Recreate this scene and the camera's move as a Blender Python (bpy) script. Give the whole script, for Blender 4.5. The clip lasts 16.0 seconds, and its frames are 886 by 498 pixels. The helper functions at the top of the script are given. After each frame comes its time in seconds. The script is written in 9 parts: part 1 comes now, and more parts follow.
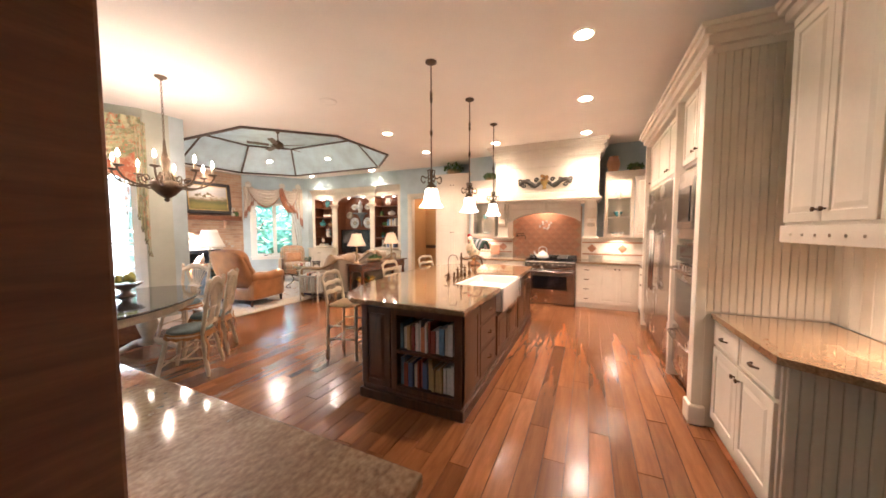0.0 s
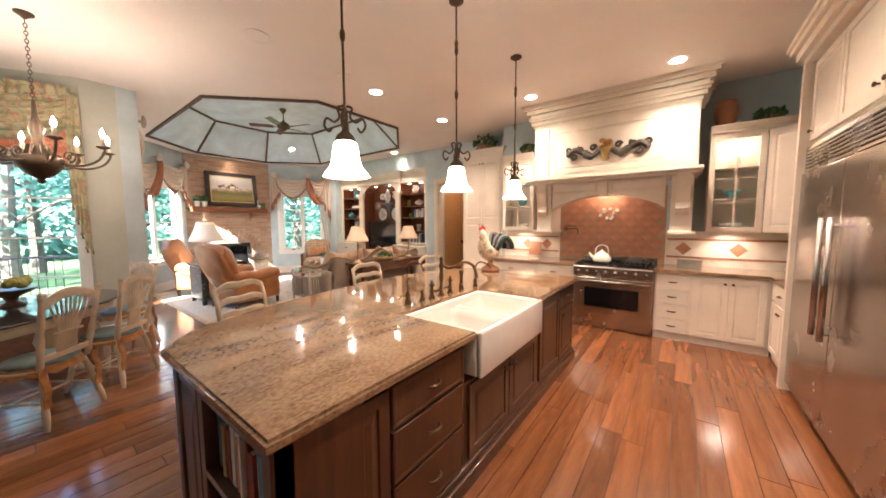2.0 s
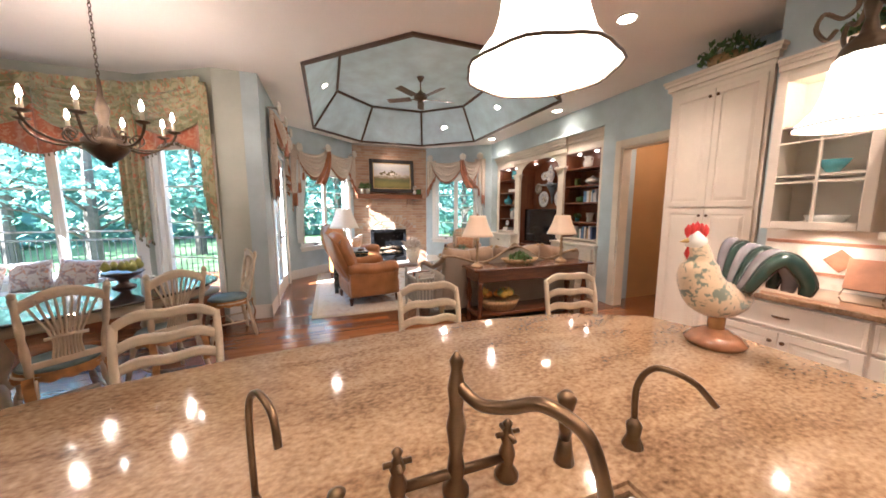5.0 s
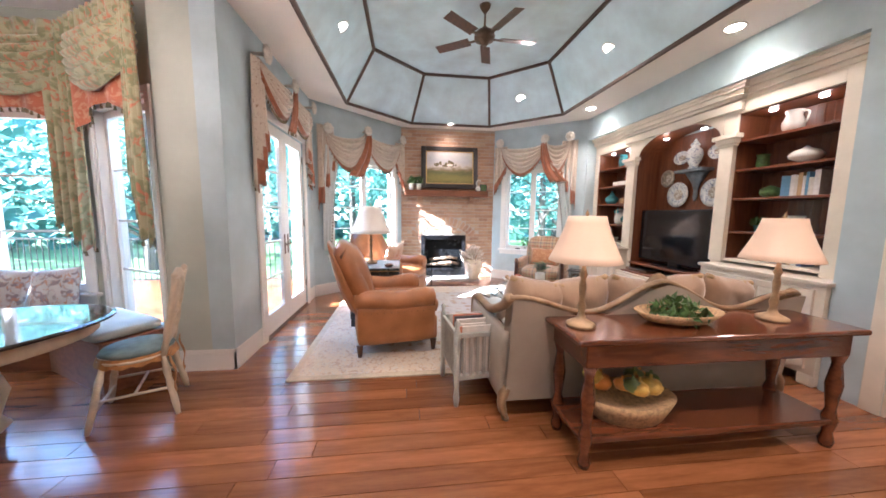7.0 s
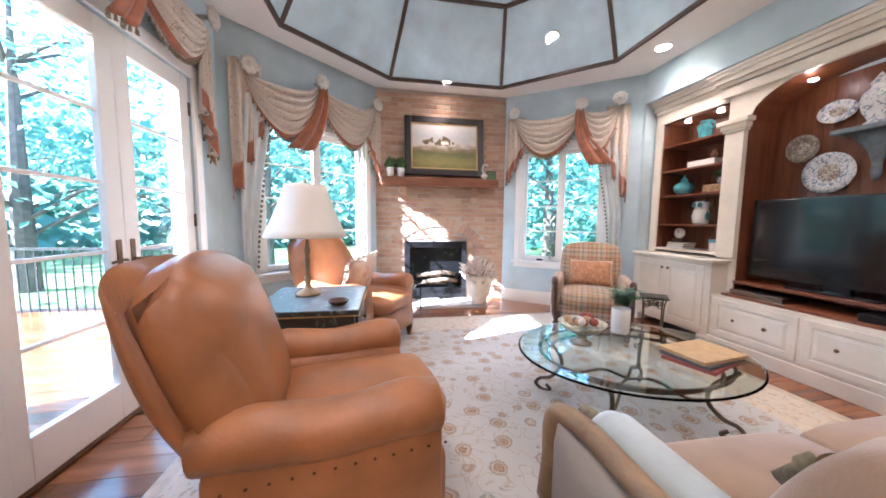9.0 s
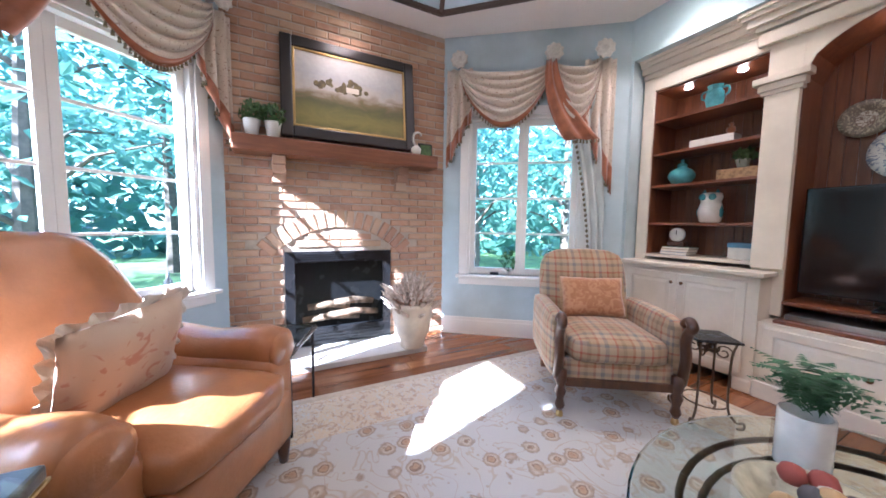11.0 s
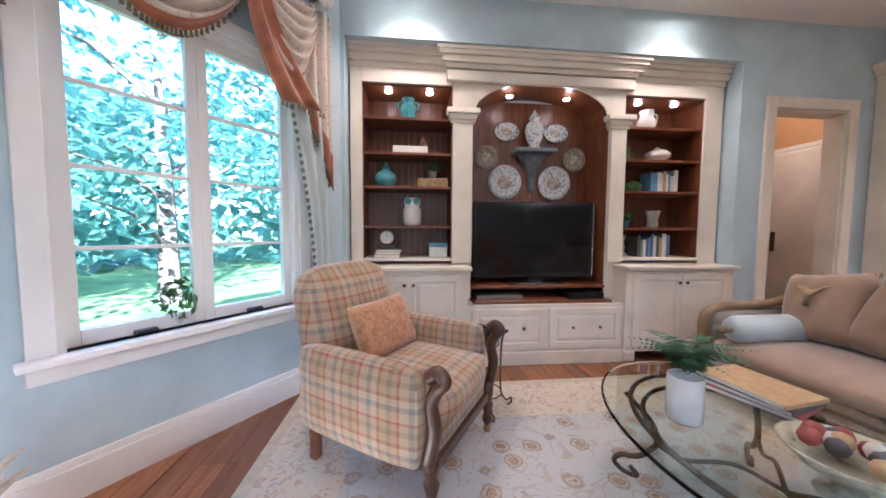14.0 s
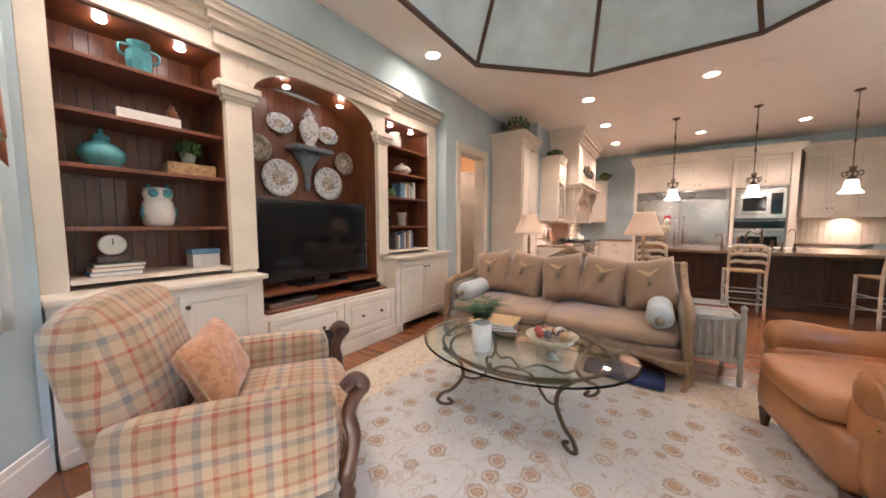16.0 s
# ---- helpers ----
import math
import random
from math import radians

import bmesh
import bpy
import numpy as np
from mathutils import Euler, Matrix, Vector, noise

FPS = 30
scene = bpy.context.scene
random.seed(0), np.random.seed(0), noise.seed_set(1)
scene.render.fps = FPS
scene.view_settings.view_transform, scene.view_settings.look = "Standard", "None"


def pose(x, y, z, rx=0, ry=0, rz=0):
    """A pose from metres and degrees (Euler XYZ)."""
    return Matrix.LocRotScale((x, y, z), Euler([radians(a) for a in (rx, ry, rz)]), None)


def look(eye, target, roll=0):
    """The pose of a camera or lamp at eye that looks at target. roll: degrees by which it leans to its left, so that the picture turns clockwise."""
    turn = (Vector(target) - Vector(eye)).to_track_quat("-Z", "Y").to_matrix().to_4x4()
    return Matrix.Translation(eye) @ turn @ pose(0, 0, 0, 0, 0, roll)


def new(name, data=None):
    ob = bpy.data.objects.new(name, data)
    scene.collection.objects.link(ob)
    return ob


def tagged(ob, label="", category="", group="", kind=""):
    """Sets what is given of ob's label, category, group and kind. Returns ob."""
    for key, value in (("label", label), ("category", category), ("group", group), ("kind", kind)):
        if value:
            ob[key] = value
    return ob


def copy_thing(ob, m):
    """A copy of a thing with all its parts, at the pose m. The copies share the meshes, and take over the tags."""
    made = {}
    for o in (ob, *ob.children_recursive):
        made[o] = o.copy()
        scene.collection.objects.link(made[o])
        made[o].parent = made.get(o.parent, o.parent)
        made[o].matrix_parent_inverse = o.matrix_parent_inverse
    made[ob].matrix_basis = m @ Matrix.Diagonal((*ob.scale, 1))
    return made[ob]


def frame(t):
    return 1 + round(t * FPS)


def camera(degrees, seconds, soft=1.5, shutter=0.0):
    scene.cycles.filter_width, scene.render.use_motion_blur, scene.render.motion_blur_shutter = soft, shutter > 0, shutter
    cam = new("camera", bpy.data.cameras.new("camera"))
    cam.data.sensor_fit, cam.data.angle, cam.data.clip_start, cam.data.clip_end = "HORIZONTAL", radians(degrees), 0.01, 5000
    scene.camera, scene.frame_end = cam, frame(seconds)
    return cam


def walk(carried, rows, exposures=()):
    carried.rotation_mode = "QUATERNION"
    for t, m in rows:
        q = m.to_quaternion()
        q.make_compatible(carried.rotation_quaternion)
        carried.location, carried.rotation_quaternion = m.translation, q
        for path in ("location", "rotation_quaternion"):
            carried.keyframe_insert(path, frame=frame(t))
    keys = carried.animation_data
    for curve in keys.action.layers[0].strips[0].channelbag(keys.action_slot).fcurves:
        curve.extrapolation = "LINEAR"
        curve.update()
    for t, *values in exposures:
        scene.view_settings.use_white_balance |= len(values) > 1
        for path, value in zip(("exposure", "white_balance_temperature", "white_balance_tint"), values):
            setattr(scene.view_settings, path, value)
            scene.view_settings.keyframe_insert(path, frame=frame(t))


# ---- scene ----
# ---- camera and its walk ----
cam = camera(109.0, 16.0, soft=1.7)
ROWS = [
    (0.0, (0.921, 0.811, 1.554), (0.083, 2.623, 1.434), -0.07),
    (0.5, (0.792, 1.393, 1.526), (-0.06, 3.199, 1.399), -0.16),
    (1.0, (0.819, 1.91, 1.537), (-0.108, 3.678, 1.408), -0.17),
    (1.5, (0.882, 2.343, 1.55), (-0.165, 4.04, 1.403), -0.17),
    (2.0, (0.942, 2.725, 1.526), (-0.256, 4.318, 1.363), -0.26),
    (2.5, (0.952, 3.095, 1.513), (-0.409, 4.548, 1.331), -0.39),
    (3.0, (0.871, 3.43, 1.509), (-0.621, 4.747, 1.315), -0.35),
    (3.5, (0.744, 3.778, 1.493), (-0.87, 4.94, 1.292), -0.09),
    (4.0, (0.554, 4.098, 1.524), (-1.163, 5.1, 1.302), -0.09),
    (4.5, (0.3, 4.374, 1.538), (-1.5, 5.21, 1.301), -0.02),
    (5.0, (-0.073, 4.586, 1.544), (-1.938, 5.263, 1.299), 0.09),
    (5.5, (-0.505, 4.8, 1.53), (-2.4, 5.4, 1.295), 0.6),
    (6.25, (-1.23, 5.09, 1.51), (-3.17, 5.54, 1.28), 0.6),
    (7.0, (-2.035, 5.345, 1.475), (-4.005, 5.585, 1.253), 0.7),
    (7.5, (-2.58, 5.346, 1.471), (-4.556, 5.56, 1.248), 0.6),
    (8.0, (-3.108, 5.362, 1.412), (-5.084, 5.596, 1.209), 0.4),
    (8.5, (-3.61, 5.447, 1.35), (-5.575, 5.707, 1.16), 0.6),
    (9.25, (-4.37, 5.46, 1.305), (-6.31, 5.86, 1.14), 0.6),
    (10.0, (-5.1, 5.5, 1.265), (-7.005, 6.09, 1.12), 0.7),
    (10.5, (-5.524, 5.599, 1.268), (-7.392, 6.298, 1.121), 0.7),
    (11.0, (-5.897, 5.715, 1.261), (-7.679, 6.612, 1.11), 0.8),
    (11.5, (-6.242, 5.802, 1.277), (-7.872, 6.95, 1.123), 0.7),
    (12.0, (-6.527, 5.87, 1.297), (-7.929, 7.288, 1.147), 0.7),
    (12.5, (-6.755, 5.933, 1.313), (-7.855, 7.597, 1.169), 1.0),
    (13.0, (-6.971, 5.975, 1.329), (-7.69, 7.835, 1.176), 1.2),
    (13.5, (-7.214, 6.014, 1.306), (-7.48, 7.992, 1.173), 0.8),
    (14.0, (-7.426, 6.034, 1.274), (-7.228, 8.02, 1.154), 0.4),
    (14.5, (-7.7, 6.019, 1.276), (-6.994, 7.886, 1.151), 0.9),
    (15.0, (-7.895, 6.107, 1.298), (-6.786, 7.765, 1.156), 0.6),
    (15.5, (-8.016, 6.162, 1.318), (-6.607, 7.573, 1.168), 0.3),
    (16.0, (-8.154, 6.272, 1.322), (-6.508, 7.397, 1.172), -0.1),
]
EXPOSURES = [(0.0, 4.4, 5950, 13), (0.5, 4.3, 5950, 13), (1.5, 4.05, 5950, 13), (4.0, 3.9, 5850, 13), (5.2, 3.8, 5450, 12), (7.5, 4.15, 5100, 14), (8.2, 4.15, 5050, 14), (11.0, 3.68, 4850, 15), (14.0, 3.68, 4900, 15), (15.0, 3.65, 5050, 15), (16.0, 3.88, 5450, 14)]
walk(cam, [(t, look(eye, aim, roll)) for t, eye, aim, roll in ROWS], EXPOSURES)

# ---- world, sun, exposure ----
world = bpy.data.worlds.new("world")
scene.world = world
world.use_nodes = True
sky = world.node_tree.nodes.new("ShaderNodeTexSky")
sky.sky_type = "NISHITA"
sky.sun_disc = False
SUN_WAY = Vector((-0.29, 0.95, -0.62)).normalized()
sky.sun_elevation = math.asin(-SUN_WAY.z)
sky.sun_rotation = math.atan2(-SUN_WAY.x, -SUN_WAY.y)
world.node_tree.links.new(sky.outputs[0], world.node_tree.nodes["Background"].inputs[0])
world.node_tree.nodes["Background"].inputs[1].default_value = 0.15
sun = new("sun", bpy.data.lights.new("sun", "SUN"))
sun.data.energy, sun.data.angle, sun.data.color = 5.0, radians(0.6), (1.0, 0.95, 0.88)
sun.rotation_mode = "QUATERNION"
sun.rotation_quaternion = SUN_WAY.to_track_quat("-Z", "Y")
CEIL = 3.33
HOME = dict(x=0.0, y=0.0, grow=0.0, cx=-4.22, cy=5.3)  # where the drawing of the part now being built sits in the house


def home(x=0.0, y=0.0, grow=0.0):
    HOME.update(x=x, y=y, grow=grow)


def settled(m):
    p = m.to_translation()
    return Matrix.Translation((HOME["x"] + HOME["grow"] * (p.x - HOME["cx"]), HOME["y"] + HOME["grow"] * (p.y - HOME["cy"]), 0)) @ m


def lamp_at(name, place, watts, colour, size=0.12, kind="POINT", aim=(0, 0, -1), spread=150):
    ob = new(name, bpy.data.lights.new(name, kind))
    ob.data.energy, ob.data.color = watts, colour
    ob.location = settled(Matrix.Translation(place)).to_translation()
    if kind == "AREA":
        ob.data.shape, ob.data.size = "DISK", size
        ob.data.spread = radians(spread)
    elif kind == "SPOT":
        ob.data.spot_size, ob.data.spot_blend, ob.data.shadow_soft_size = radians(spread), 0.6, size
    else:
        ob.data.shadow_soft_size = size
    ob.rotation_mode = "QUATERNION"
    ob.rotation_quaternion = Vector(aim).to_track_quat("-Z", "Y")
    return ob



WARM = (1.0, 0.73, 0.54)
CANS = [(0.83, 4.06), (0.83, 5.61), (0.83, 7.25), (-0.87, 7.26), (-2.5, 5.78), (-2.5, 7.3), (-5.0, 8.57), (-7.43, 8.57), (-8.84, 6.3)]
for cx, cy in CANS:
    lamp_at("can_bulb", (cx, cy, CEIL - 0.03), (2.0 if cx > 0 else 1.9) if cx > -3 else 1.1, WARM, 0.11, "AREA", spread=115)
# ---- materials ----
def nodes_of(name):
    m = bpy.data.materials.new(name)
    m.use_nodes = True
    t = m.node_tree
    return m, t, t.nodes["Principled BSDF"]


def ramp(t, stops):
    r = t.nodes.new("ShaderNodeValToRGB")
    e = r.color_ramp.elements
    while len(e) < len(stops):
        e.new(0.5)
    for el, (p, c) in zip(e, stops):
        el.position, el.color = p, (*c, 1)
    return r


def tex(t, kind, scale, coords="Object", stretch=(1, 1, 1), turn=0, detail=6, distort=0.0):
    co = t.nodes.new("ShaderNodeTexCoord")
    mp = t.nodes.new("ShaderNodeMapping")
    mp.inputs["Scale"].default_value = stretch
    mp.inputs["Rotation"].default_value = (0, 0, radians(turn))
    t.links.new(co.outputs[coords], mp.inputs[0])
    n = t.nodes.new("ShaderNodeTex" + kind)
    n.inputs["Scale"].default_value = scale
    if kind == "Noise":
        n.inputs["Detail"].default_value = detail
        n.inputs["Distortion"].default_value = distort
    t.links.new(mp.outputs[0], n.inputs["Vector"])
    return n


def mixed(t, a, b, fac, blend="MIX"):
    m = t.nodes.new("ShaderNodeMix")
    m.data_type, m.blend_type = "RGBA", blend
    for sock, v in ((m.inputs[0], fac), (m.inputs[6], a), (m.inputs[7], b)):
        if hasattr(v, "links") or isinstance(v, bpy.types.NodeSocket):
            t.links.new(v, sock)
        elif isinstance(v, (int, float)):
            sock.default_value = v
        else:
            sock.default_value = (*v, 1)
    return m.outputs[2]


def bump(t, b, source, strength, depth=0.01):
    n = t.nodes.new("ShaderNodeBump")
    n.inputs["Strength"].default_value, n.inputs["Distance"].default_value = strength, depth
    t.links.new(source, n.inputs["Height"])
    t.links.new(n.outputs[0], b.inputs["Normal"])


def plain(name, colour, rough=0.5, metal=0.0, vary=0.12, scale=6, relief=0.1, coat=0.0, grain=60, colour2=None, sheen=0.0):
    """A surface of one colour with soft stains and fine grain."""
    m, t, b = nodes_of(name)
    n1, n2 = tex(t, "Noise", scale), tex(t, "Noise", grain, detail=3)
    dark = colour2 or [c * (1 - vary * 2) for c in colour]
    light = [min(1, c * (1 + vary)) for c in colour]
    r = ramp(t, [(0.3, dark), (0.65, light)])
    t.links.new(n1.outputs[0], r.inputs[0])
    c = mixed(t, r.outputs[0], [x * 0.85 for x in colour], n2.outputs[0])
    c2 = mixed(t, r.outputs[0], c, 0.5)
    t.links.new(c2, b.inputs["Base Color"])
    rr = t.nodes.new("ShaderNodeMapRange")
    rr.inputs[3].default_value, rr.inputs[4].default_value = max(0.02, rough - 0.1), min(1, rough + 0.1)
    t.links.new(n1.outputs[0], rr.inputs[0])
    t.links.new(rr.outputs[0], b.inputs["Roughness"])
    b.inputs["Metallic"].default_value = metal
    b.inputs["Coat Weight"].default_value = coat
    b.inputs["Sheen Weight"].default_value = sheen
    if relief:
        bump(t, b, n2.outputs[0], relief, 0.004)
    return m


def wood(name, dark, light, rough=0.35, turn=0, scale=3.0, long=(1, 12, 12), island=False, coat=0.0, coords="Object"):
    m, t, b = nodes_of(name)
    n = tex(t, "Noise", scale, coords, long, turn, 8, 0.6)
    fine = tex(t, "Noise", scale * 9, coords, long, turn, 3)
    r = ramp(t, [(0.28, dark), (0.72, light)])
    t.links.new(n.outputs[0], r.inputs[0])
    c = mixed(t, r.outputs[0], [x * 0.55 for x in dark], mulf(t, fine.outputs[0], 0.45))
    if island:
        info = t.nodes.new("ShaderNodeObjectInfo")
        geo = t.nodes.new("ShaderNodeNewGeometry")
        add = t.nodes.new("ShaderNodeMath")
        add.operation = "ADD"
        t.links.new(info.outputs["Random"], add.inputs[0])
        t.links.new(geo.outputs["Random Per Island"], add.inputs[1])
        fr = t.nodes.new("ShaderNodeMath")
        fr.operation = "FRACT"
        t.links.new(add.outputs[0], fr.inputs[0])
        r2 = ramp(t, [(0.0, (0.62, 0.58, 0.55)), (1.0, (1.25, 1.2, 1.15))])
        t.links.new(fr.outputs[0], r2.inputs[0])
        c = mixed(t, c, r2.outputs[0], 1.0, "MULTIPLY")
    t.links.new(c, b.inputs["Base Color"])
    b.inputs["Roughness"].default_value = rough
    b.inputs["Coat Weight"].default_value = coat
    b.inputs["Coat Roughness"].default_value = 0.12
    bump(t, b, fine.outputs[0], 0.12, 0.003)
    return m


def mulf(t, source, k):
    n = t.nodes.new("ShaderNodeMath")
    n.operation = "MULTIPLY"
    t.links.new(source, n.inputs[0])
    n.inputs[1].default_value = k
    return n.outputs[0]


def glow(name, colour, strength, base=(0.9, 0.88, 0.82)):
    m, t, b = nodes_of(name)
    b.inputs["Base Color"].default_value = (*base, 1)
    b.inputs["Emission Color"].default_value = (*colour, 1)
    b.inputs["Emission Strength"].default_value = strength
    b.inputs["Roughness"].default_value = 0.4
    return m


def clear(name, colour=(1, 1, 1), rough=0.0):
    m, t, b = nodes_of(name)
    b.inputs["Base Color"].default_value = (*colour, 1)
    b.inputs["Transmission Weight"].default_value = 1.0
    b.inputs["Roughness"].default_value = rough
    b.inputs["IOR"].default_value = 1.45
    return m


def thin_glass(name):
    m, t, b = nodes_of(name)
    out = t.nodes["Material Output"]
    tr, gl, mx, lw, pw = (t.nodes.new("ShaderNode" + k) for k in ("BsdfTransparent", "BsdfGlossy", "MixShader", "LayerWeight", "Math"))
    gl.inputs["Roughness"].default_value = 0.02
    tr.inputs[0].default_value = (0.96, 0.98, 0.98, 1)
    pw.operation = "POWER"
    pw.inputs[1].default_value = 4.0
    t.links.new(lw.outputs["Facing"], pw.inputs[0])
    t.links.new(mulf(t, pw.outputs[0], 0.4), mx.inputs[0])
    t.links.new(tr.outputs[0], mx.inputs[1])
    t.links.new(gl.outputs[0], mx.inputs[2])
    t.links.new(mx.outputs[0], out.inputs[0])
    return m


def granite_mat():
    m, t, b = nodes_of("granite")
    v = tex(t, "Noise", 5, "Object", (1.0, 0.35, 1), 18, 8, 1.6)
    g = tex(t, "Noise", 75, "Object", (1, 0.6, 1), 18, 4)
    s = tex(t, "Voronoi", 110)
    r = ramp(t, [(0.30, (0.06, 0.033, 0.018)), (0.42, (0.19, 0.11, 0.055)), (0.55, (0.30, 0.195, 0.11)), (0.75, (0.41, 0.295, 0.185))])
    t.links.new(mixed(t, v.outputs[0], g.outputs[0], 0.55), r.inputs[0])
    c = mixed(t, r.outputs[0], (0.12, 0.07, 0.04), mulf(t, s.outputs["Distance"], 0.35))
    t.links.new(c, b.inputs["Base Color"])
    b.inputs["Roughness"].default_value = 0.08
    b.inputs["Coat Weight"].default_value = 0.4
    b.inputs["Coat Roughness"].default_value = 0.02
    return m


def brick_mat():
    m, t, b = nodes_of("old_brick")
    info = t.nodes.new("ShaderNodeObjectInfo")
    geo = t.nodes.new("ShaderNodeNewGeometry")
    add = t.nodes.new("ShaderNodeMath")
    t.links.new(info.outputs["Random"], add.inputs[0])
    t.links.new(geo.outputs["Random Per Island"], add.inputs[1])
    fr = t.nodes.new("ShaderNodeMath")
    fr.operation = "FRACT"
    t.links.new(add.outputs[0], fr.inputs[0])
    r = ramp(t, [(0.0, (0.30, 0.13, 0.065)), (0.35, (0.43, 0.21, 0.105)), (0.7, (0.47, 0.27, 0.145)), (1.0, (0.54, 0.38, 0.24))])
    t.links.new(fr.outputs[0], r.inputs[0])
    n, n2 = tex(t, "Noise", 14), tex(t, "Noise", 90, detail=3)
    c = mixed(t, r.outputs[0], (0.50, 0.40, 0.31), mulf(t, n.outputs[0], 0.75))
    t.links.new(c, b.inputs["Base Color"])
    b.inputs["Roughness"].default_value = 0.9
    bump(t, b, n2.outputs[0], 0.6, 0.006)
    return m


def plaid_mat():
    m, t, b = nodes_of("plaid_weave")
    co = t.nodes.new("ShaderNodeTexCoord")
    sep = t.nodes.new("ShaderNodeSeparateXYZ")
    t.links.new(co.outputs["UV"], sep.inputs[0])
    base = (0.50, 0.38, 0.22)
    c = None
    for axis in (0, 1):
        fr = t.nodes.new("ShaderNodeMath")
        fr.operation = "FRACT"
        t.links.new(mulf(t, sep.outputs[axis], 5.2), fr.inputs[0])
        r = ramp(t, [(0.0, (0.40, 0.31, 0.21)), (0.12, (0.36, 0.07, 0.04)), (0.18, (0.48, 0.40, 0.30)), (0.38, (0.19, 0.22, 0.25)), (0.50, (0.52, 0.44, 0.34)), (0.64, (0.32, 0.13, 0.06)), (0.72, (0.42, 0.33, 0.22)), (0.88, (0.24, 0.19, 0.12))])
        r.color_ramp.interpolation = "CONSTANT"
        t.links.new(fr.outputs[0], r.inputs[0])
        c = r.outputs[0] if c is None else mixed(t, c, r.outputs[0], 0.5)
    w = tex(t, "Noise", 240, detail=2)
    c = mixed(t, c, (0.2, 0.15, 0.1), mulf(t, w.outputs[0], 0.3))
    c = mixed(t, c, (0.90, 0.80, 0.66), 1.0, "MULTIPLY")
    t.links.new(c, b.inputs["Base Color"])
    b.inputs["Roughness"].default_value = 0.9
    b.inputs["Sheen Weight"].default_value = 0.2
    bump(t, b, w.outputs[0], 0.3, 0.003)
    return m


def cloth_print(name, ground, spots, scale, amount=0.5, spots2=None):
    m, t, b = nodes_of(name)
    v = tex(t, "Noise", scale, detail=4, distort=1.5)
    r = ramp(t, [(amount - 0.04, ground), (amount + 0.04, spots)])
    t.links.new(v.outputs[0], r.inputs[0])
    c = r.outputs[0]
    if spots2:
        v2 = tex(t, "Noise", scale * 1.7, stretch=(1, 1.3, 0.8), detail=3, distort=2.0)
        r2 = ramp(t, [(0.56, (0, 0, 0)), (0.62, (1, 1, 1))])
        t.links.new(v2.outputs[0], r2.inputs[0])
        c = mixed(t, c, spots2, r2.outputs[0])
    w = tex(t, "Noise", 300, detail=2)
    t.links.new(c, b.inputs["Base Color"])
    b.inputs["Roughness"].default_value = 0.85
    b.inputs["Sheen Weight"].default_value = 0.3
    bump(t, b, w.outputs[0], 0.2, 0.002)
    return m


CREAM = plain("cream_cabinet_paint", (0.74, 0.66, 0.55), 0.42, vary=0.05, scale=2.5, relief=0.04, grain=35)
GLAZE = plain("antique_cream_paint", (0.70, 0.63, 0.51), 0.45, vary=0.07, scale=3, relief=0.05, grain=35)
WHITE = plain("white_trim_paint", (0.80, 0.78, 0.73), 0.4, vary=0.03, scale=2, relief=0.03)
BLUEWALL = plain("pale_blue_wall_glaze", (0.47, 0.57, 0.60), 0.6, vary=0.10, scale=2.2, relief=0.06, grain=18)
SAGEWALL = plain("sage_wall_paint", (0.47, 0.50, 0.43), 0.6, vary=0.07, scale=2.0, relief=0.05, grain=18)
CEILING = plain("warm_white_ceiling_paint", (0.85, 0.81, 0.75), 0.75, vary=0.02, scale=1.5, relief=0.03)
TRAYBLUE = plain("tray_blue_glaze", (0.58, 0.73, 0.79), 0.6, vary=0.12, scale=2.5, relief=0.05, grain=14)
HALLWALL = plain("ochre_hall_paint", (0.46, 0.26, 0.10), 0.6, vary=0.06, scale=2)
BEADBOARD = plain("beadboard_paint", (0.72, 0.63, 0.50), 0.45, vary=0.06, scale=4, relief=0.04)
FLOORWOOD = wood("cherry_floor_board", (0.165, 0.060, 0.021), (0.325, 0.135, 0.050), 0.2, 0, 2.2, (8, 0.8, 8), True, 0.35)
GAPDARK = plain("dark_joint", (0.05, 0.025, 0.015), 0.8)
DARKWOOD = wood("island_walnut_stain", (0.045, 0.018, 0.009), (0.115, 0.045, 0.018), 0.32, 0, 2.5, (9, 9, 1.0), False, 0.2)
REDWOOD = wood("cherry_cabinet_interior", (0.11, 0.032, 0.012), (0.22, 0.075, 0.026), 0.35, 0, 2.5, (9, 9, 1.0))
TABLEWOOD = wood("polished_mahogany", (0.06, 0.017, 0.007), (0.15, 0.048, 0.017), 0.16, 0, 3, (9, 1, 9), False, 0.5)
MANTELWOOD = wood("mantel_wood", (0.15, 0.05, 0.02), (0.28, 0.11, 0.045), 0.45, 0, 3, (9, 1, 9))
CARVEDWOOD = wood("carved_gilt_wood", (0.17, 0.10, 0.045), (0.36, 0.24, 0.12), 0.45, 0, 5, (2, 2, 2))
CHAIRPAINT = plain("distressed_cream_chair_paint", (0.60, 0.50, 0.36), 0.45, vary=0.14, scale=9, relief=0.1)
GREYPAINT = plain("distressed_grey_green_paint", (0.42, 0.42, 0.36), 0.5, vary=0.16, scale=9, relief=0.1)
GRANITE = granite_mat()
BRICK = brick_mat()
MORTAR = plain("brick_mortar", (0.50, 0.43, 0.35), 0.95, vary=0.1, scale=12, relief=0.4, grain=80)
STEEL = plain("brushed_steel", (0.50, 0.465, 0.43), 0.25, 1.0, vary=0.04, scale=3, relief=0.03)
DARKSTEEL = plain("black_enamel", (0.02, 0.02, 0.022), 0.25, 0.2)
